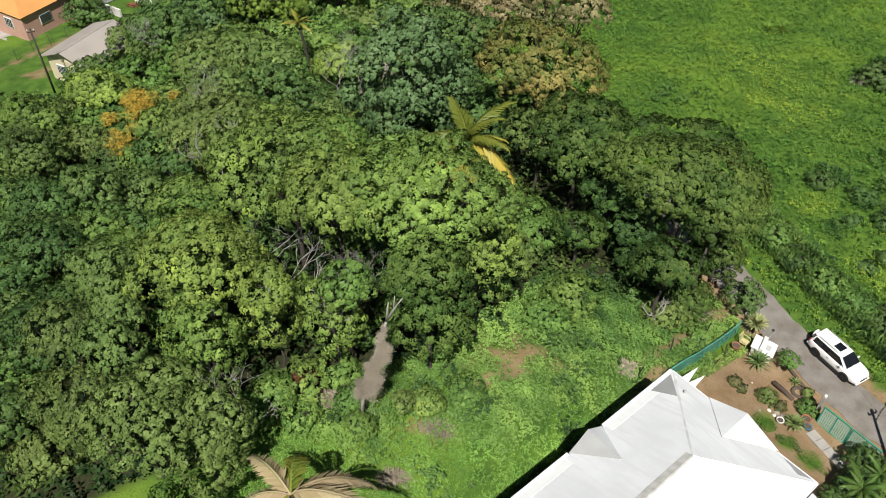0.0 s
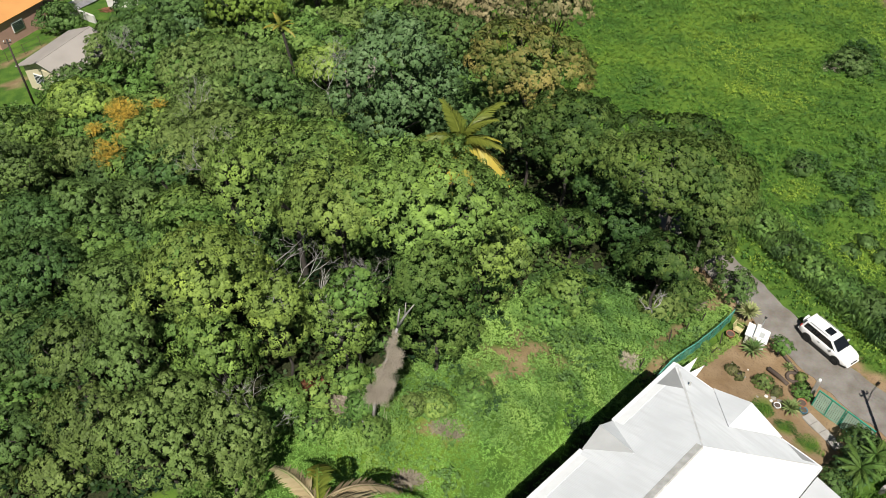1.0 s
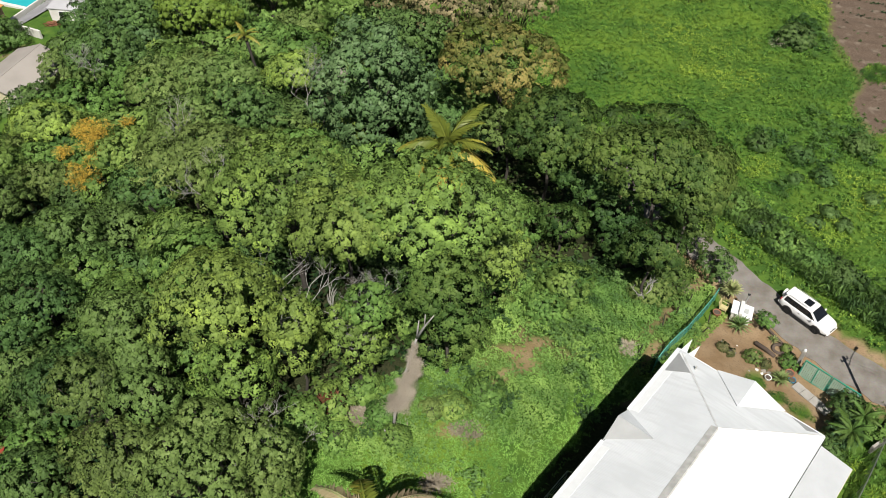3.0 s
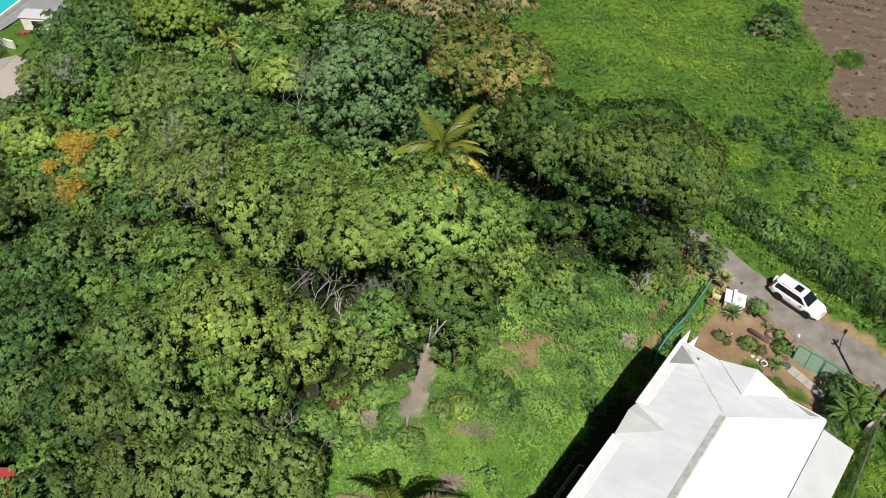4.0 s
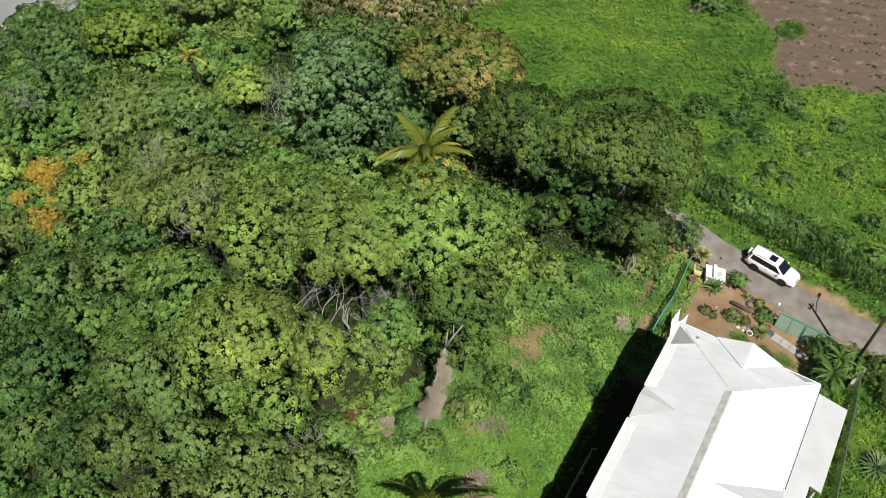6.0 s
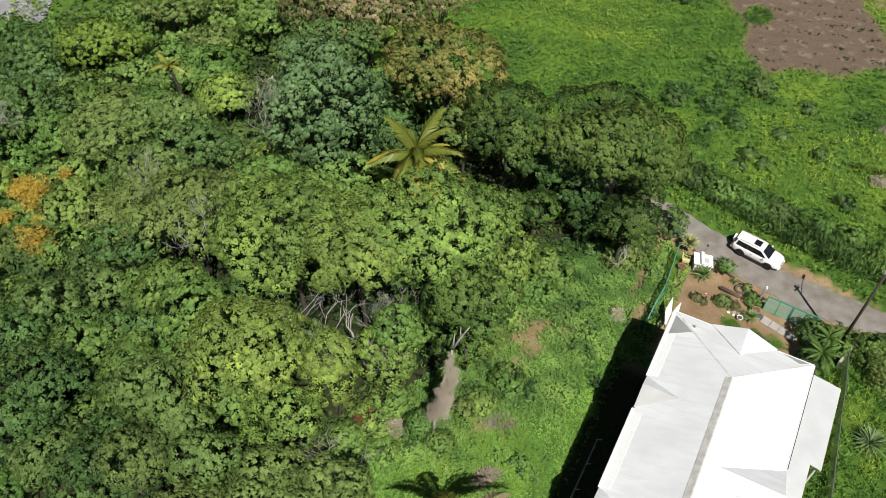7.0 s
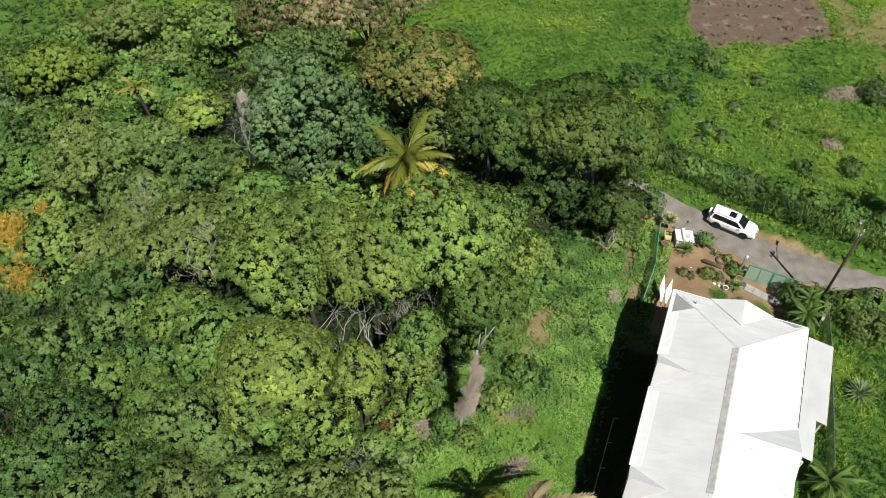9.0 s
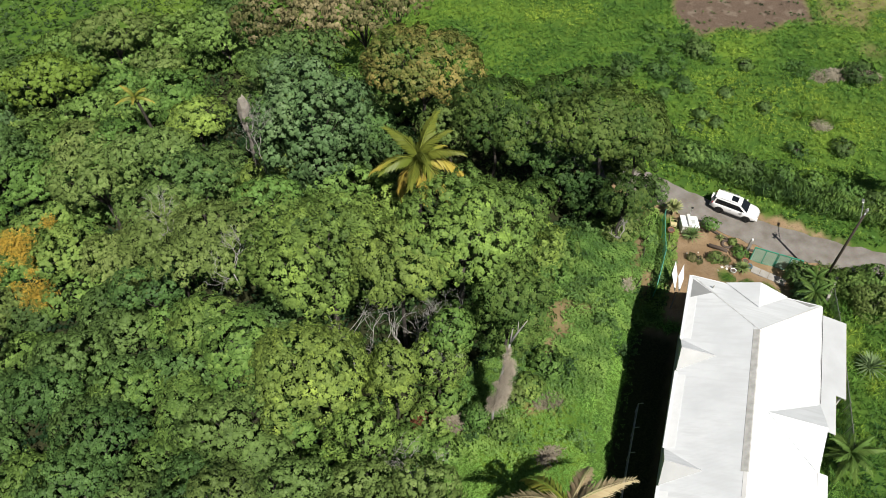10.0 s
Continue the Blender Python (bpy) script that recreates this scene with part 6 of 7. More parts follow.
for i, (kind, x, y, h, r, text) in enumerate([
        ("mid", 11.85, 33.4, 1.3, 0.55, "leafy green shrub beside the cubicle"), ("olive", 10.65, 30.35, 0.75, 0.50, "dry olive bush on the bare yard"), ("brown", 11.35, 30.05, 0.4, 0.34, "dry olive bush on the bare yard"),
        ("brown", 8.75, 30.65, 0.22, 0.3, "low dry weed clump on bare earth"), ("brown", 9.15, 30.35, 0.2, 0.26, "low dry weed clump on bare earth"),
        ("mid", 12.95, 30.55, 0.40, 0.58, "bushy green shrub by the gate post"), ("olive", 13.05, 31.75, 0.4, 0.26, "small shrub beside the kerb"),
        ("vine", -9.9, 20.3, 1.5, 0.8, "low green bush at the foot of a dead trunk"), ("vine", -10.8, 21.6, 1.7, 0.7, "low green bush at the foot of a dead trunk"),
        ("dark", 15.4, 26.9, 1.9, 1.1, "dense dark garden shrub beside the gate"), ("mid", 16.3, 26.1, 2.0, 1.1, "dense garden shrub beside the gate"), ("blue", 14.6, 25.0, 1.5, 0.9, "dense garden shrub beside the house"),
        ("vine", 18.9, 25.0, 1.7, 1.4, "tangled green shrub beside the lane"), ("vine", 20.6, 25.0, 1.4, 1.4, "tangled green shrub beside the lane"), ("olive", 19.0, 23.4, 1.3, 1.4, "tangled green shrub beside the lane"),
        ("vine", 21.6, 23.6, 1.2, 1.4, "tangled green shrub beside the lane"), ("dark", 13.4, 23.6, 1.2, 0.8, "dense garden shrub beside the house")]):
    tree(kind, x, y, gz(x, y) + h, r, 460 + i, depth=0.85, name="shrub", leaf_scale=0.55, label=text, tone=-0.10)
for i, (x, y, h, r) in enumerate([(19.2, 55.1, 1.1, 1.0), (18.2, 51.9, 0.8, 0.6), (20.6, 52.5, 0.9, 0.9), (20.2, 48.4, 0.7, 0.6), (21.0, 47.1, 0.6, 0.5), (18.6, 46.9, 0.6, 0.6), (24.6, 57.2, 1.2, 1.2), (16.0, 56.5, 0.9, 0.9), (24.0, 50.5, 0.6, 0.6),
                                  (26.4, 47.6, 0.6, 0.5), (28.0, 54.0, 0.7, 0.7), (22.4, 74.6, 1.6, 1.8), (30.0, 40.5, 0.9, 0.9), (26.0, 41.6, 0.8, 0.8), (37.8, 49.0, 1.2, 1.5)]):
    tree("dark", x, y, gz(x, y) + h, r, 500 + i, depth=0.6, name="shrub", label="small dark green bush in the grassy field", tone=-0.14)


# ---- low growth over the ground ----
def cover(name, pts, seed, mat, per, size, width, lift, bumps, label, category, tone=0.5, patch=0.12, up=1.0, spread=0.75, drift=0.38, fleck=0.22):
    """Loose leaves over the ground, gathered into humps; many small pieces in one object."""
    rng = np.random.default_rng(seed)
    x, y = pts[:, 0], pts[:, 1]
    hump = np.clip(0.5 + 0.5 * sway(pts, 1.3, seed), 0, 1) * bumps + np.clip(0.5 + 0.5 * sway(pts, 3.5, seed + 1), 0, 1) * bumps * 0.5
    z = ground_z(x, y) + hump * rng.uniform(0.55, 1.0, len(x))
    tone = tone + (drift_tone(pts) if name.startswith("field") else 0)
    # tone drifts in patches, and runs darker in the hollows, lighter on the humps
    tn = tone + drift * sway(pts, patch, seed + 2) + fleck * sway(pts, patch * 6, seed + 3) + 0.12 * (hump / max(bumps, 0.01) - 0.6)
    p = np.column_stack([x, y, z])
    ups = np.tile(np.array([0.0, 0, up]), (len(p), 1)) + rng.normal(0, 0.25, (len(p), 3))
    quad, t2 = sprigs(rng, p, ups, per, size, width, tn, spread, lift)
    ob = tagged(new(name, quads_mesh(name, quad, t2, mat)), label, category, kind="stuff")
    return ob


def spots(seed, n, x0, x1, y0, y1, keep):
    rng = np.random.default_rng(seed)
    p = np.column_stack([rng.uniform(x0, x1, n), rng.uniform(y0, y1, n)])
    return p[keep(p[:, 0], p[:, 1])]


def clear_of_house(x, y, pad=0.15):
    du, dv = (x - 4.47) * 0.8245 - (y - 25.5) * 0.5659, -(x - 4.47) * 0.5659 - (y - 25.5) * 0.8245
    return ~((du > 0.35 - pad) & (du < 7.4 + pad) & (dv > 0.4 - pad) & (dv < 22))


# drifts in the field: middle, half-width, how much lighter or darker the growth is
DRIFTS = [(14.8, 66.5, 3.4, 0.28), (11.3, 73.4, 3.6, 0.22), (15.4, 53.4, 2.3, 0.30), (28.2, 57.0, 2.4, 0.24), (24.2, 51.9, 2.6, 0.25), (19.5, 46.5, 2.6, 0.15), (8.0, 58.0, 2.4, 0.10),
          (23.2, 75.5, 3.4, -0.30), (23.9, 57.8, 4.6, -0.24), (16.8, 57.8, 1.6, -0.30), (19.3, 54.8, 1.6, -0.32), (16.9, 51.2, 1.7, -0.30), (4.2, 66.1, 3.0, -0.14), (33.0, 52.0, 2.5, -0.2), (14.0, 45.6, 2.0, -0.2)]


def drift_tone(p):
    """Lighter and darker drifts of growth across the field."""
    wob = 0.30 * sway(p, 1.1, 31) + 0.15 * sway(p, 3.1, 32)
    v = np.zeros(len(p))
    for cx, cy, r, k in DRIFTS:
        v += k * (1 - smooth(0.35, 1.25, np.hypot(p[:, 0] - cx, p[:, 1] - cy) / r + wob))
    return v


def keep_clearing(x, y):
    b, _ = bareness(x, y)
    rng = np.random.default_rng(3)
    front = np.interp(x, [-30, -16, -12.5, -9, -6, -3.2, 0.3, 2.5, 6], [8, 18, 23.2, 25.8, 29.8, 34.6, 35.8, 35.4, 37.8])
    du = (x - 4.47) * 0.8245 - (y - 25.5) * 0.5659
    dv = -(x - 4.47) * 0.5659 - (y - 25.5) * 0.8245
    beside = (du > -2.4) & (du < 1) & (dv > 0.5) & (rng.uniform(0, 1, len(x)) > 0.12)
    return (b < rng.uniform(0.1, 0.9, len(x))) & (road_side(x, y) < -1.35) & clear_of_house(x, y) & (y < front + 0.4) & ~beside & ~((x > 7.4) & (y > 25.5) & (x > 6.9 + 0.63 * (y - 32.5)))


def keep_field(x, y):
    b, _ = bareness(x, y)
    rng = np.random.default_rng(4)
    worn = smooth(1.2, 1.7, road_side(x, y)) * np.where(x < 3, (x > 6 - (y - 40) * 0.75 - 3) * 1.0, 1.0)
    return (b < rng.uniform(0.1, 0.9, len(x))) & (worn > rng.uniform(0, 1, len(x)))


def grassy(x, y):
    """1 on the short grass at the front of the clearing and beside the house, 0 among the vines."""
    p = np.stack([x, y], -1)
    du = (x - 4.47) * 0.8245 - (y - 25.5) * 0.5659
    front = smooth(1.2, -1.2, y - 20.6 - 0.10 * (x + 6) + 1.3 * sway(p, 0.8, 51))
    edge = smooth(-3.9, -3.3, du + 0.3 * sway(p, 1.5, 52)) * (y < 26)
    return np.maximum(front, edge)


def keep_grass(x, y):
    return keep_clearing(x, y) & (grassy(x, y) > np.random.default_rng(7).uniform(0.1, 0.9, len(x)))


def keep_vines(x, y):
    return keep_clearing(x, y) & (grassy(x, y) < np.random.default_rng(8).uniform(0.2, 1.0, len(x)))


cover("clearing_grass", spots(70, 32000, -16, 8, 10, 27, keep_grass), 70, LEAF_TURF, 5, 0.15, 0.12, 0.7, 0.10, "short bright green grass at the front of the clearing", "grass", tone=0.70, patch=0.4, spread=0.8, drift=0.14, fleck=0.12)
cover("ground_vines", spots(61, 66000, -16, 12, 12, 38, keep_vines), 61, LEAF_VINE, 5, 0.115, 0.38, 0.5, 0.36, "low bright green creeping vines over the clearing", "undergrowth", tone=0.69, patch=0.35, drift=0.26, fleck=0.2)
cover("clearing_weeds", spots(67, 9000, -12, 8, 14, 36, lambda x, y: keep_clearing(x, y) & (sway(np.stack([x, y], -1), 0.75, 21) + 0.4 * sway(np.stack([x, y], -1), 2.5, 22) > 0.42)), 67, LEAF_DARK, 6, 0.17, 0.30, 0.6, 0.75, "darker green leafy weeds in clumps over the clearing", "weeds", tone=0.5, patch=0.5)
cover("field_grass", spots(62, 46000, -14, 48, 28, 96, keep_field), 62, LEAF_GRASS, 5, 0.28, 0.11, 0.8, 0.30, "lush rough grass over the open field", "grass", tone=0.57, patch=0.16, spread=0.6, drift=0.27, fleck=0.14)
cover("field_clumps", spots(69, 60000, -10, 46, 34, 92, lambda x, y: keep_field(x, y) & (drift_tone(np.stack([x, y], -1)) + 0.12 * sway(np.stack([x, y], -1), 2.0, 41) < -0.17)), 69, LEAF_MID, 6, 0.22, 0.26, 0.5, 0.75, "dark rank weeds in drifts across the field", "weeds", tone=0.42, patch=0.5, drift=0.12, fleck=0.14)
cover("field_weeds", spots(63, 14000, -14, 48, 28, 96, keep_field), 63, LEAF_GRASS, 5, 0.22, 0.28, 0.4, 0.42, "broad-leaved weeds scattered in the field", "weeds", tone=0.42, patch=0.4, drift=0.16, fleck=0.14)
cover("side_grass", spots(64, 9500, 6, 34, 1, 27, lambda x, y: keep_clearing(x, y) & (x > 12.5 - 0.68 * (20 - y) * (y < 20) - 0.3 * (y - 20) * (y > 20))), 64, LEAF_GRASS, 6, 0.40, 0.085, 1.0, 0.2, "long green grass beside the house", "grass", tone=0.26, patch=0.3, spread=0.6)


def keep_fence_strip(x, y):
    off = -0.833 * (x - 6.3) + 0.553 * (y - 30.7)
    return (off < -0.35) & (off > -1.0) & (y > 28.6) & (y < 35.4)


def keep_lawn(x, y):
    p = np.stack([x, y], -1)
    v = np.zeros(len(x), bool)
    for cx, cy, a in ((10.4, 28.3, 0.75), (11.7, 27.4, 0.6), (12.8, 26.7, 0.7)):
        v |= np.hypot(x - cx, y - cy) + 0.25 * sway(p, 4, 2) < a
    return v & clear_of_house(x, y)


def keep_verge(x, y):
    d = road_side(x, y)
    return (d < -1.3) & (d > -2.1) & (x > 18.0) & (x < 34)


cover("fence_vines", spots(71, 3200, 4, 10, 28, 36, keep_fence_strip), 71, LEAF_VINE, 5, 0.14, 0.34, 0.5, 0.20, "strip of leafy green vines along the mesh fence", "undergrowth", tone=0.55, patch=0.6)
cover("lawn_patch", spots(72, 12000, 7, 14, 25, 32, keep_lawn), 72, LEAF_GRASS, 5, 0.09, 0.09, 0.9, 0.03, "short patchy lawn at the front of the house", "grass", tone=0.5, patch=0.6, spread=0.6)
cover("verge_weeds", spots(73, 9000, 13, 34, 17, 31, keep_verge), 73, LEAF_OLIVE, 5, 0.16, 0.2, 0.6, 0.2, "dry weeds and grass on the roadside verge", "weeds", tone=0.4, patch=0.6)


def keep_bank(x, y):
    d = road_side(x, y)
    return (d > 3.2) & (d < 7.5)


cover("tall_bank_grass", spots(66, 20000, 5, 36, 26, 52, keep_bank), 66, LEAF_VINE, 6, 0.55, 0.085, 1.3, 0.7, "tall rank grass on the bank below the lane", "grass", tone=0.16, patch=0.4, spread=0.55)
GROVE_PTS = spots(65, 60000, -52, 6, 12, 78, lambda x, y: (y > np.interp(x, [-30, -16, -12.5, -9, -6, -3.2, 0.3, 2.5, 6], [8, 18, 23.2, 25.8, 29.8, 34.6, 35.8, 35.4, 37.8]) - 0.3) & (x < np.where(y < 40, 6, 6 - (y - 40) * 0.75)) & (y < 76) & ~((x < -48) & (y > 40)))
# leaf tone set low to put the shade below the crowns into the colour
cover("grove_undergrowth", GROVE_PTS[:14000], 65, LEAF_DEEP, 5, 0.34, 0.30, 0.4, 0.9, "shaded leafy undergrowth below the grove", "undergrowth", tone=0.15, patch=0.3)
cover("far_slope_growth", spots(67, 9000, -70, -20, 40, 110, lambda x, y: ((y > 66 + 0.15 * (x + 30)) | ((x < -47) & (y > 44) & (y < 51))) & ~((x < -51.5) & (y > 51) & (y < 88))), 67, LEAF_VINE, 5, 0.36, 0.3, 0.4, 0.9, "overgrown green slope beyond the grove", "undergrowth", tone=0.4, patch=0.2)


def keep_plot(x, y):
    _, plot = bareness(x, y)
    rows_ = np.abs(np.sin((x * 0.35 + y) * 1.6)) > 0.9
    return (plot > 0.8) & rows_


cover("plot_seedlings", spots(68, 2600, 26, 46, 57, 96, keep_plot), 68, LEAF_DEEP, 6, 0.20, 0.25, 0.6, 0.1, "small dark seedlings and weeds across the tilled plot", "seedlings", tone=0.3, patch=0.4)

# ---- palms ----
cover("plot_weeds", spots(74, 9000, 27, 33, 66, 74, lambda x, y: np.hypot((x - 29.6) * 1.2, y - 69.8) + 0.9 * sway(np.stack([x, y], -1), 0.9, 61) < np.random.default_rng(9).uniform(0.6, 2.1, len(x))), 74, LEAF_GRASS, 5, 0.24, 0.14, 0.6, 0.15, "patch of green weeds on the tilled plot", "weeds", tone=0.5, patch=0.5)


def frond_mesh(seed, length, droop, mat, half=0.55, n=34, tone=0.45, tip=0.35):
    rng = np.random.default_rng(seed)
    t = np.linspace(0.0, 1.0, n)
    cx = length * (t - 0.12 * droop * t ** 2)
    cz = length * (0.30 * t - (0.30 + 0.45 * droop) * t ** 2)
    c = np.column_stack([cx, np.zeros(n), cz])
    tan = unit(np.gradient(c, axis=0))
    quads, tones = [], []
    for i in range(n - 1):
        w = 0.013 * (1 - 0.7 * t[i])
        quads.append([c[i] + (0, w, 0), c[i + 1] + (0, w * 0.9, 0), c[i + 1] - (0, w * 0.9, 0), c[i] - (0, w, 0)])
        tones.append(tone + 0.25)
    for s in (1, -1):
        for i in range(3, n):
            l = half * math.sin(min(1.0, (t[i] + 0.12)) * math.pi * 0.92) ** 0.6 * rng.uniform(0.85, 1.15)
            d = unit(tan[i] * 0.7 + np.array([0, s * 0.8, 0.05 - 0.95 * rng.uniform(0.3, 1.2)]))
            e = c[i] + d * l + np.array([0, 0, -0.18 * l])
            w = tan[i] * 0.024
            quads.append([c[i] - w * 0.4, c[i] + d * l * 0.5 - w, e, c[i] + d * l * 0.5 + w])
            tones.append(tone + tip * t[i] + rng.normal(0, 0.08))
    return quads_mesh("frond", np.array(quads), np.array(tones), mat)


def palm(x, y, crown, count, length, seed, meshes, label, lean=(0, 0), r=0.14, group="palms", low=12, high=-68):
    g = gz(x, y)
    p = thing("palm", label, "palm tree", pose(x, y, g), group)
    rnd = random.Random(seed)
    top = Vector((lean[0], lean[1], crown - g))
    bm = bmesh.new()
    pts = [Vector((lean[0] * q ** 1.6, lean[1] * q ** 1.6, -0.3 + (top.z + 0.3) * q)) for q in np.linspace(0, 1, 8)]
    tube(bm, pts, [r * 1.6, r * 1.15, r, r * 0.95, r * 0.9, r * 0.9, r * 0.9, r * 1.1], 9)
    part("trunk", bm, BARK, p, smooth=True)
    for k in range(count):
        q = k / count
        pitch = high + (low - high) * q ** 0.8 + rnd.uniform(-14, 14)
        f = part("frond", meshes[min(int(q * len(meshes)), len(meshes) - 1)], None, p)
        s = rnd.uniform(0.72, 1.12) * length
        f.matrix_basis = Matrix.Translation(top) @ Matrix.Rotation(k * 2.39996 + rnd.uniform(-0.2, 0.2), 4, "Z") @ Matrix.Rotation(radians(pitch), 4, "Y") @ Matrix.Diagonal((s, s, s, 1))
    bm = bmesh.new()
    for k in range(6):
        a = k * math.pi / 3
        bmesh.ops.create_icosphere(bm, subdivisions=1, radius=0.13, matrix=Matrix.Translation(top + Vector((0.2 * math.cos(a), 0.2 * math.sin(a), -0.22))))
    part("coconuts", bm, LEAF_PALM_NUT, p, "cluster of green coconuts", smooth=True)
    return p


LEAF_PALM_NUT = material("green_husk", (0.12, 0.15, 0.03), rough=0.5, vary=0.3, bump=0.1)
F_UP = frond_mesh(1, 1.0, 1.2, LEAF_PALM, 0.26, 56, 0.2, 0.2)
F_GREEN = frond_mesh(6, 1.0, 0.9, LEAF_MID, 0.24, 40, 0.3, 0.2)
F_MID = frond_mesh(2, 1.0, 1.45, LEAF_PALM, 0.27, 56, 0.3, 0.55)
F_LOW = frond_mesh(3, 1.0, 1.6, LEAF_PALM, 0.28, 56, 0.7, 0.45)
F_DRY = frond_mesh(4, 1.0, 1.7, LEAF_DRYPALM, 0.24, 56, 0.4, 0.3)
palm(-9.3, 39.4, 8.2, 18, 3.3, 3, [F_UP, F_UP, F_MID, F_LOW, F_LOW], "coconut palm with yellowing lower fronds among dark trees", low=16, high=-72)
palm(-9.4, 12.9, 10.8, 12, 3.2, 5, [F_DRY, F_DRY, F_MID, F_DRY, F_DRY], "tall coconut palm with dry drooping fronds", r=0.17, low=40, high=-45)
palm(-28.0, 56.9, 4.4, 6, 1.5, 7, [F_MID], "small leaning palm with few yellow fronds", lean=(-0.5, -0.3), r=0.14, low=-10, high=-72)
palm(14.6, 24.6, 2.7, 16, 1.35, 9, [F_GREEN], "short green garden palm beside the house", r=0.1, group="garden palms")
palm(15.7, 25.9, 2.3, 14, 1.15, 10, [F_GREEN], "short green garden palm beside the house", r=0.1, group="garden palms")
palm(8.7, 13.2, 4.6, 16, 1.7, 11, [F_GREEN], "dark green palm close to the house wall", r=0.1, group="garden palms")
palm(29.7, 29.6, 7.5, 18, 2.6, 13, [F_UP, F_MID, F_MID], "tall palm beyond the utility pole", r=0.17)


def sword_plant(x, y, n, length, width, mat, label, tone=0.5, stem=0.25, seed=1):
    rng = np.random.default_rng(seed)
    p = thing("sword_plant", label, "plant", pose(x, y, gz(x, y)), "sword-leaved plants")
    bm = bmesh.new()
    tube(bm, [(0, 0, -0.1), (0, 0, stem)], [0.09, 0.07], 7)
    part("stem", bm, BARK, p)
    q, tn = [], []
    for k in range(n):
        a, e = k * 2.39996, 0.15 + 1.15 * (k / n) + rng.normal(0, 0.08)
        d = np.array([math.cos(a) * math.cos(e), math.sin(a) * math.cos(e), math.sin(e)])
        s = unit(np.cross(d, [0, 0, 1.0]))
        l = length * rng.uniform(0.8, 1.1)
        b0 = np.array([0, 0, stem])
        m1 = b0 + d * l * 0.5 + np.array([0, 0, 0.05 * l])
        e1 = b0 + d * l - np.array([0, 0, 0.12 * l])
        q.append([b0, m1 + s * width, e1, m1 - s * width])
        tn.append(tone + rng.normal(0, 0.18))
    part("leaf_rosette", quads_mesh("leaf_rosette", np.array(q), np.array(tn), mat), None, p)
    return p


sword_plant(10.05, 35.8, 110, 0.82, 0.075, LEAF_AGAVE, "striped yellow-green sword-leaved plant by the lane", 0.7, 0.8, 1)
sword_plant(10.25, 33.05, 60, 0.95, 0.05, LEAF_AGAVE, "green sword-leaved plant on the bare yard", 0.25, 0.3, 2)
sword_plant(15.1, 18.7, 70, 1.35, 0.05, LEAF_BLUE, "large grey-green sword-leaved clump in the grass", 0.9, 0.3, 3)
sword_plant(12.05, 28.9, 60, 0.75, 0.05, LEAF_AGAVE, "rusty green sword-leaved clump by the gate", 0.35, 0.3, 6)
sword_plant(12.4, 32.4, 24, 0.5, 0.035, LEAF_AGAVE, "small sword-leaved plant by the kerb", 0.35, 0.1, 4)
sword_plant(13.0, 31.0, 24, 0.5, 0.035, LEAF_AGAVE, "small sword-leaved plant by the kerb", 0.45, 0.1, 5)
for i, (x, y) in enumerate([(30.4, 44.6), (29.2, 45.6), (31.4, 43.8), (12.4, 81.7), (13.8, 82.2)]):
    sword_plant(x, y, 60, 1.3, 0.035, LEAF_GRASS, "tall arching grass clump in the field", 0.55, 0.2, 20 + i)


# ---- dead wood ----
def dead_tree(x, y, z0, height, spread, seed, depth, r, label, lean=(0, 0), thin=0.62, mat=None):
    rnd = random.Random(seed)
    t = thing("dead_tree", label, "dead tree", pose(x, y, z0), "dead trees")
    bm = bmesh.new()
    twigs = bmesh.new()

    def grow(p, d, l, rad, k):
        q = p + d * l * 0.5 + Vector((rnd.uniform(-1, 1), rnd.uniform(-1, 1), rnd.uniform(-0.3, 0.6))) * l * 0.09
        e = p + d * l + Vector((rnd.uniform(-1, 1), rnd.uniform(-1, 1), rnd.uniform(-0.3, 0.6))) * l * 0.1
        tube(bm if k < 2 else twigs, [p, q, e], [rad, rad * 0.85, rad * 0.7], 7 if k < 2 else 4)
        if k >= depth:
            return
        for j in range(rnd.choice([2, 3, 3]) if k else 3):
            a = rnd.uniform(0, 6.28)
            o = Vector((math.cos(a), math.sin(a), rnd.uniform(0.0, 0.7)))
            grow(e if j else q.lerp(e, 0.6), (d * 0.9 + o * spread).normalized(), l * rnd.uniform(0.55, 0.8), rad * thin, k + 1)

    grow(Vector((0, 0, -0.2)), Vector((lean[0], lean[1], 1)).normalized(), height * 0.42, r, 0)
    part("trunk", bm, mat or DEADWOOD, t, smooth=True)
    part("twig_tangle", twigs, mat or DEADWOOD, t, "bare brittle twigs")["kind"] = "stuff"
    return t


dead_tree(-13.6, 26.4, gz(-13.6, 26.4), 4.8, 0.4, 5, 4, 0.22, "pale bare-limbed tree standing at the grove edge", (-0.05, -0.05), thin=0.52)
dead_tree(-13.0, 26.9, gz(-13.0, 26.9), 5.2, 0.5, 6, 4, 0.16, "pale forked trunk at the grove edge", (0.22, 0.1), thin=0.5)
dead_tree(-16.8, 26.2, gz(-16.8, 26.2), 8.2, 0.95, 7, 5, 0.07, "grey leafless tree tangled in the grove", (0, -0.1))
dead_tree(-12.3, 25.6, gz(-12.3, 25.6) + 1.2, 5.6, 1.0, 14, 6, 0.05, "grey dry twigs tangled over low leaves", (0.1, -0.1))
dead_tree(-16.2, 19.9, gz(-16.2, 19.9), 5.0, 0.95, 9, 5, 0.06, "tangle of grey fallen branches by the grove", (0.3, -0.3))
dead_tree(-22.6, 32.4, 7.2, 4.6, 0.8, 10, 5, 0.05, "grey twiggy treetop rising through foliage", (0, 0))
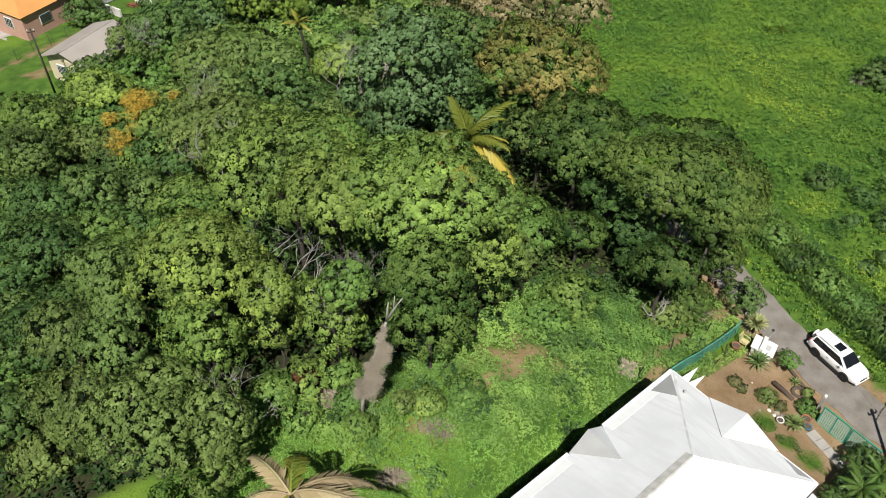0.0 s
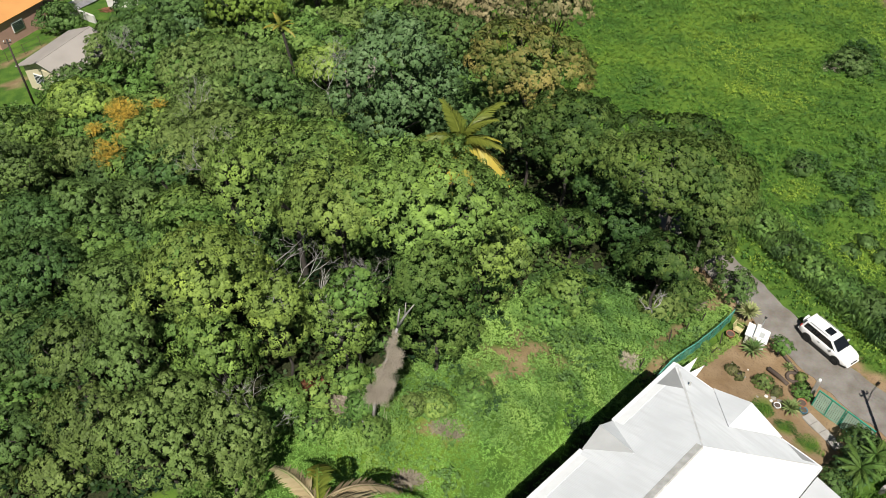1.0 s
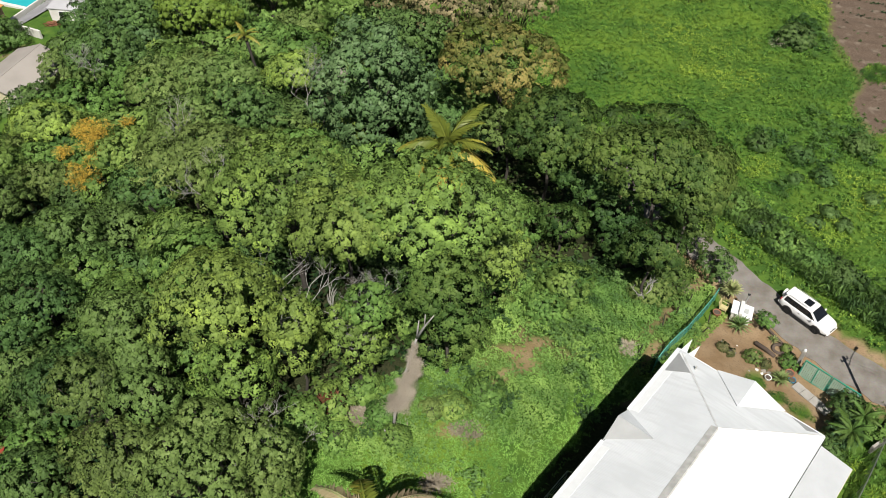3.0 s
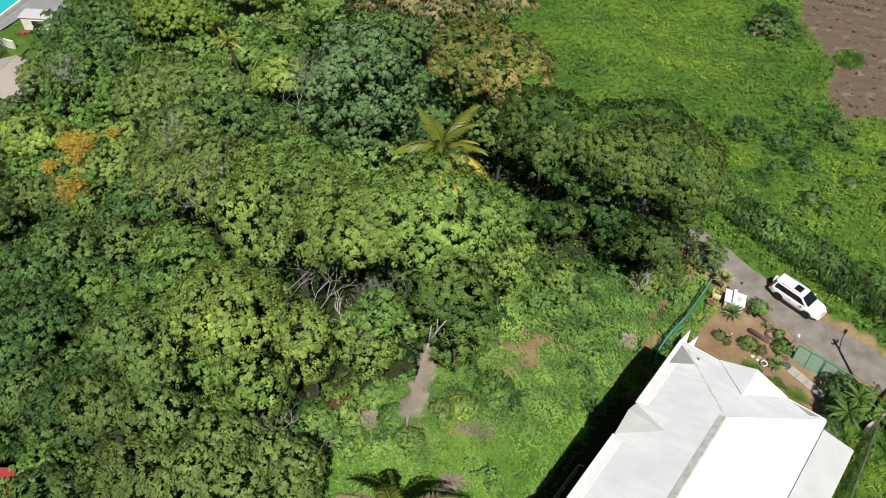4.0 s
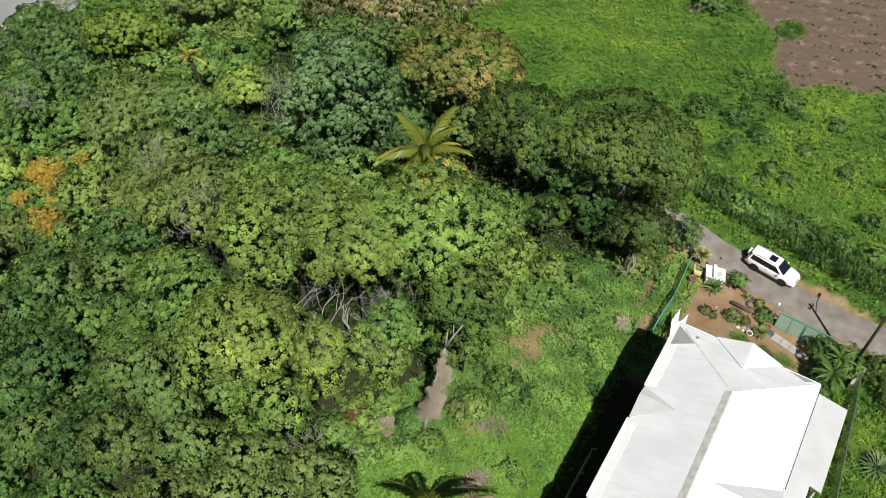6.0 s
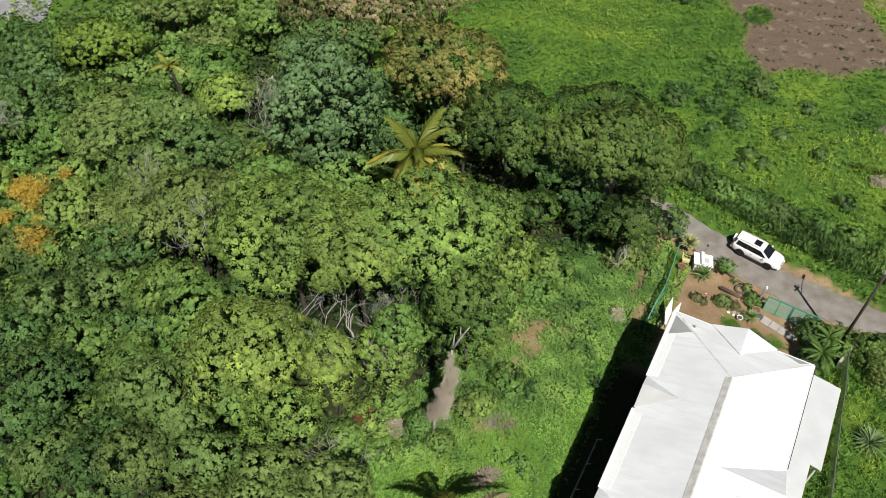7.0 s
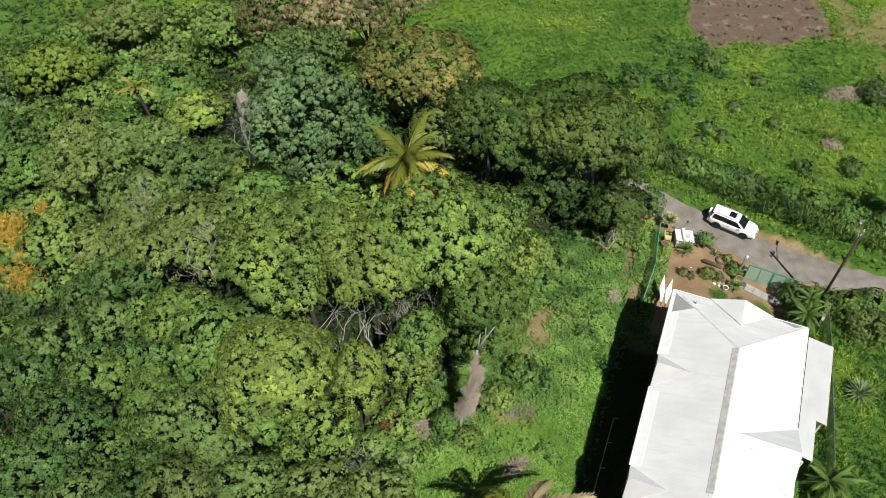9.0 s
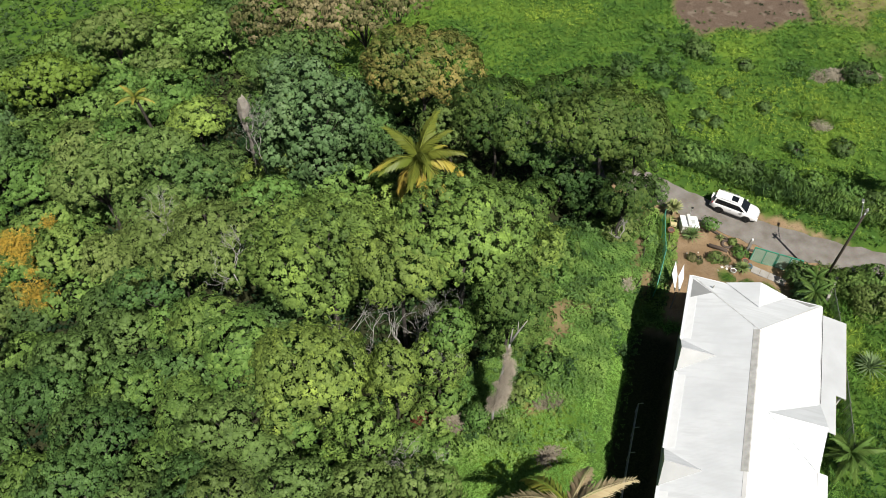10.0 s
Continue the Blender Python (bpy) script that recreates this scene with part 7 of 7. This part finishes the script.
dead_tree(-26.6, 37.4, 6.4, 4.4, 0.8, 11, 5, 0.05, "bare grey branches among olive foliage", (0, 0))
dead_tree(-19.6, 44.0, 5.6, 5.4, 1.2, 12, 6, 0.035, "dry pale branches beside a glossy tree", (0, 0))
dead_tree(-41.4, 53.6, 0.2, 4.6, 1.1, 15, 6, 0.05, "white bare limbs in a half-leafless treetop", (0, -0.1))
dead_tree(4.1, 33.4, gz(4.1, 33.4), 2.6, 0.9, 13, 3, 0.07, "dry grey branches lying by the shade tree", (-0.3, -0.2))


def build_snag():
    """The leaning dead trunk hung with dry creeper in the clearing."""
    x, y = -10.1, 21.1
    g = gz(x, y)
    t = thing("snag", "leaning dead trunk draped in dry brown creeper", "dead tree", pose(x, y, g))
    bm = bmesh.new()
    fork = Vector((1.25, 1.35, 10.2 - g))
    pts = [Vector((0, 0, -0.2)), Vector((0.15, 0.2, 1.6)), Vector((0.6, 0.7, (10.2 - g) * 0.6)), fork]
    tube(bm, pts, [0.10, 0.085, 0.07, 0.06], 8)
    tube(bm, [fork, fork + Vector((0.05, 0.05, 0.6)), fork + Vector((0.12, 0.1, 1.25))], [0.06, 0.05, 0.025], 6)
    tube(bm, [fork, fork + Vector((0.38, 0.02, 0.9)), fork + Vector((0.62, 0.0, 1.4)), fork + Vector((0.85, 0.0, 1.85))], [0.075, 0.06, 0.04, 0.02], 6)
    tube(bm, [fork + Vector((0.38, 0.02, 0.9)), fork + Vector((0.42, 0.15, 1.7))], [0.045, 0.02], 5)
    tube(bm, [Vector((-0.35, -0.5, -0.2)), Vector((-0.3, -0.45, 1.1))], [0.09, 0.07], 6)
    part("trunk", bm, DEADWOOD, t, smooth=True)
    rng = np.random.default_rng(8)
    # lumps of dead creeper hung along the upper side of the trunk: way along it, offset, radius
    lumps = [(0.36, (-0.26, -0.20, 0.0), 0.26), (0.38, (0.26, -0.15, 0.0), 0.34), (0.43, (-0.42, -0.1, 0.0), 0.14), (0.50, (0.56, -0.1, 0.0), 0.16), (0.60, (-0.2, -0.1, 0.0), 0.13), (0.40, (-0.08, -0.25, 0.0), 0.38), (0.44, (0.36, -0.10, 0.0), 0.34), (0.47, (0.02, -0.22, 0.0), 0.36), (0.52, (0.24, -0.18, 0.0), 0.38),
             (0.57, (0.06, -0.20, 0.0), 0.32), (0.62, (0.26, -0.15, 0.0), 0.32), (0.67, (0.10, -0.16, 0.0), 0.26), (0.71, (0.48, -0.10, -0.1), 0.30), (0.75, (0.20, -0.12, 0.0), 0.24), (0.78, (0.42, -0.05, 0.0), 0.22), (0.82, (0.06, -0.10, 0.0), 0.20), (0.88, (0.0, -0.06, 0.0), 0.16), (0.94, (0.0, -0.04, 0.0), 0.12)]
    cs, ds = [], []
    for q, off, r in lumps:
        n = int(2300 * r)
        d = unit(rng.normal(0, 1, (n, 3)))
        mid = np.array([np.interp(q, [0, 0.25, 0.6, 1], [p[k] for p in pts]) for k in range(3)]) + np.array(off)
        w = r * (rng.uniform(0.2, 1.0, (n, 1)) ** 0.5) * (1 + 0.55 * sway(d * 2, 1.9, int(q * 100)))[:, None]
        cs.append(mid + d * w)
        ds.append(d + rng.normal(0, 0.8, (n, 3)))
    c, d = np.concatenate(cs), np.concatenate(ds)
    quad, tn = sprigs(rng, c, d, 3, 0.15, 0.028, 0.48 + 0.25 * sway(c, 2.5, 4), 1.0, 0.5)
    # loose strands trailing to the ground
    n = 30
    foot = np.column_stack([rng.normal(0.35, 0.4, n), rng.normal(0.1, 0.25, n), rng.uniform(1.7, 2.8, n)])
    q2, t2 = sprigs(rng, foot, np.tile([0.1, -0.1, -1.0], (n, 1)), 2, 0.6, 0.012, np.full(n, 0.35), 0.25, 1.0)
    part("dry_creeper", quads_mesh("dry_creeper", np.concatenate([quad, q2]), np.concatenate([tn, t2]), CREEPER_DRY), None, t, "hanging dry beige creeper")


build_snag()


# orange creeper over the far bushes
ORANGE = [(-39.6, 46.9, 1.2, 0.55), (-38.6, 46.5, 1.2, 0.95), (-38.1, 45.3, 0.9, 0.55), (-36.4, 48.0, 1.2, 0.42), (-40.2, 44.3, 0.8, 0.48), (-37.2, 41.3, 1.0, 0.80), (-38.7, 42.5, 0.8, 0.36), (-37.5, 43.4, 1.0, 0.32)]


def orange_creeper():
    rng = np.random.default_rng(15)
    cs = np.array(ORANGE)
    pts, tn = [], []
    for x, y, z, r in cs:
        n = int(950 * r * r)
        d = unit(rng.normal(0, 1, (n, 3)))
        d[:, 2] = np.abs(d[:, 2])
        pts.append(np.array([x, y, z - 0.6 * r]) + d * r * rng.uniform(0.3, 1.75, (n, 1)) ** 1.2 * np.array([1, 1, 0.8]))
        tn.append(0.45 + rng.normal(0, 0.26, n))
    p = np.concatenate(pts)
    quad, t2 = sprigs(rng, p, np.tile([0, 0, 1.0], (len(p), 1)), 5, 0.14, 0.14, np.concatenate(tn))
    tagged(new("orange_creeper", quads_mesh("orange_creeper", quad, t2, LEAF_ORANGE)), "bright orange creeper draped over green bushes", "creeper", kind="stuff")


orange_creeper()


# ---- rocks, debris and heaps ----
def rock(name, x, y, z, r, seed, mat, label, squash=0.6, group=""):
    bm = bmesh.new()
    bmesh.ops.create_icosphere(bm, subdivisions=2, radius=1)
    rnd = random.Random(seed)
    o = Vector((rnd.uniform(0, 50), rnd.uniform(0, 50), 0))
    for v in bm.verts:
        k = 1 + 0.35 * noise.noise(v.co * 1.5 + o) + 0.15 * noise.noise(v.co * 4 + o)
        v.co = Vector((v.co.x * r * k, v.co.y * r * k * rnd.uniform(0.97, 1.03), v.co.z * r * k * squash))
    ob = tagged(new(name, finish(bm, name, mat)), label, "rock", group)
    ob.location = (x, y, z)
    return ob


for i, (x, y, top, r) in enumerate([(-20.2, 49.2, 5.6, 0.22), (-20.3, 55.9, 3.3, 0.60)]):
    g = gz(x, y)
    rock("rock_outcrop", x, y, (g + top) / 2, r, i, ROCK, "tall pale grey rock between the trees", (top - g) / 2 / r, "gully rocks")


for i, (x, y, r) in enumerate([(10.75, 29.5, 0.13), (11.2, 29.55, 0.16), (11.4, 29.8, 0.12), (11.05, 29.3, 0.10), (11.55, 29.5, 0.14), (11.3, 30.1, 0.09), (12.25, 29.3, 0.12), (9.6, 30.6, 0.08), (8.9, 31.4, 0.07), (9.9, 31.4, 0.06), (10.2, 29.2, 0.08), (8.2, 32.3, 0.07)]):
    rock("stone", x, y, gz(x, y) + r * 0.3, r, 40 + i, ROCK if i % 3 else WHITE_WALL, "pale loose stone lying on the yard earth", 0.7, "yard stones")


def heap(x, y, rx, ry, h, turn, mat, label, seed, n=900, tone=0.5):
    """A low heap of dry straw and cuttings."""
    rng = np.random.default_rng(seed)
    a, q = rng.uniform(0, 6.28, n), np.sqrt(rng.uniform(0, 1, n)) * rng.uniform(0.6, 1.15, n)
    u, v = q * np.cos(a) * rx, q * np.sin(a) * ry
    c, s = math.cos(radians(turn)), math.sin(radians(turn))
    px, py = x + u * c - v * s, y + u * s + v * c
    pz = ground_z(px, py) + h * np.clip(1 - q ** 2, 0, 1) * (0.75 + 0.35 * sway(np.column_stack([px, py]), 3.0, seed)) + 0.05
    p = np.column_stack([px, py, pz])
    quad, tn = sprigs(rng, p, np.tile([0, 0, 1.0], (n, 1)), 4, 0.34, 0.12, tone + 0.2 * sway(p, 2.0, seed + 1), 0.9, 0.1)
    tagged(new("straw_heap", quads_mesh("straw_heap", quad, tn, mat)), label, "straw heap", kind="stuff")


heap(35.6, 50.2, 2.3, 0.9, 0.4, -10, DRY_LEAF, "heap of dry brown cuttings in the field", 31, 1300, 0.45)
heap(38.3, 49.4, 2.0, 0.8, 0.35, -35, DRY_LEAF, "heap of dry brown cuttings in the field", 32, 1000, 0.4)
heap(30.3, 44.0, 1.0, 0.7, 0.3, 0, DRY_LEAF, "pale dry stalks below arching grass", 33, 420, 0.5)
heap(21.4, 74.4, 1.5, 0.6, 0.3, 0, DRY_LEAF, "pale heap of rubble and stalks in the field", 34, 600, 1.0)
heap(-12.1, 22.0, 1.0, 0.6, 0.18, 10, DRY_LEAF, "heap of cut dry branches in the clearing", 35, 225, 0.2)
heap(-6.2, 21.7, 0.9, 0.45, 0.15, 0, DRY_LEAF, "heap of dry cuttings on bare earth", 36, 180, 0.2)
heap(-14.0, 22.7, 0.8, 0.4, 0.6, 30, LEAF_ORANGE_BROWN, "rust-red dry palm debris under a tree", 37, 200, 0.15)
heap(-7.4, 18.4, 0.8, 0.4, 0.09, 0, DRY_LEAF, "scatter of dry stalks on bare earth", 38, 72, 0.2)
heap(-56.2, 71.6, 0.8, 0.5, 0.06, 0, LEAF_ORANGE_BROWN, "bare red earth and litter on the lawn", 41, 160, 0.6)
heap(2.75, 29.2, 0.55, 0.32, 0.08, 20, DRY_LEAF, "pale dry debris on a worn patch of the clearing", 40, 90, 0.5)
heap(6.8, 36.0, 0.9, 0.5, 0.24, 40, DRY_LEAF, "dry brown cuttings by the lane", 39, 135, 0.2)


# the plan above is drawn in units of UNIT metres: bring every standing thing to full size
for ob in list(scene.objects):
    if ob.parent is None and ob.type in ("MESH", "EMPTY"):
        ob.matrix_basis = Matrix.Scale(UNIT, 4) @ ob.matrix_basis
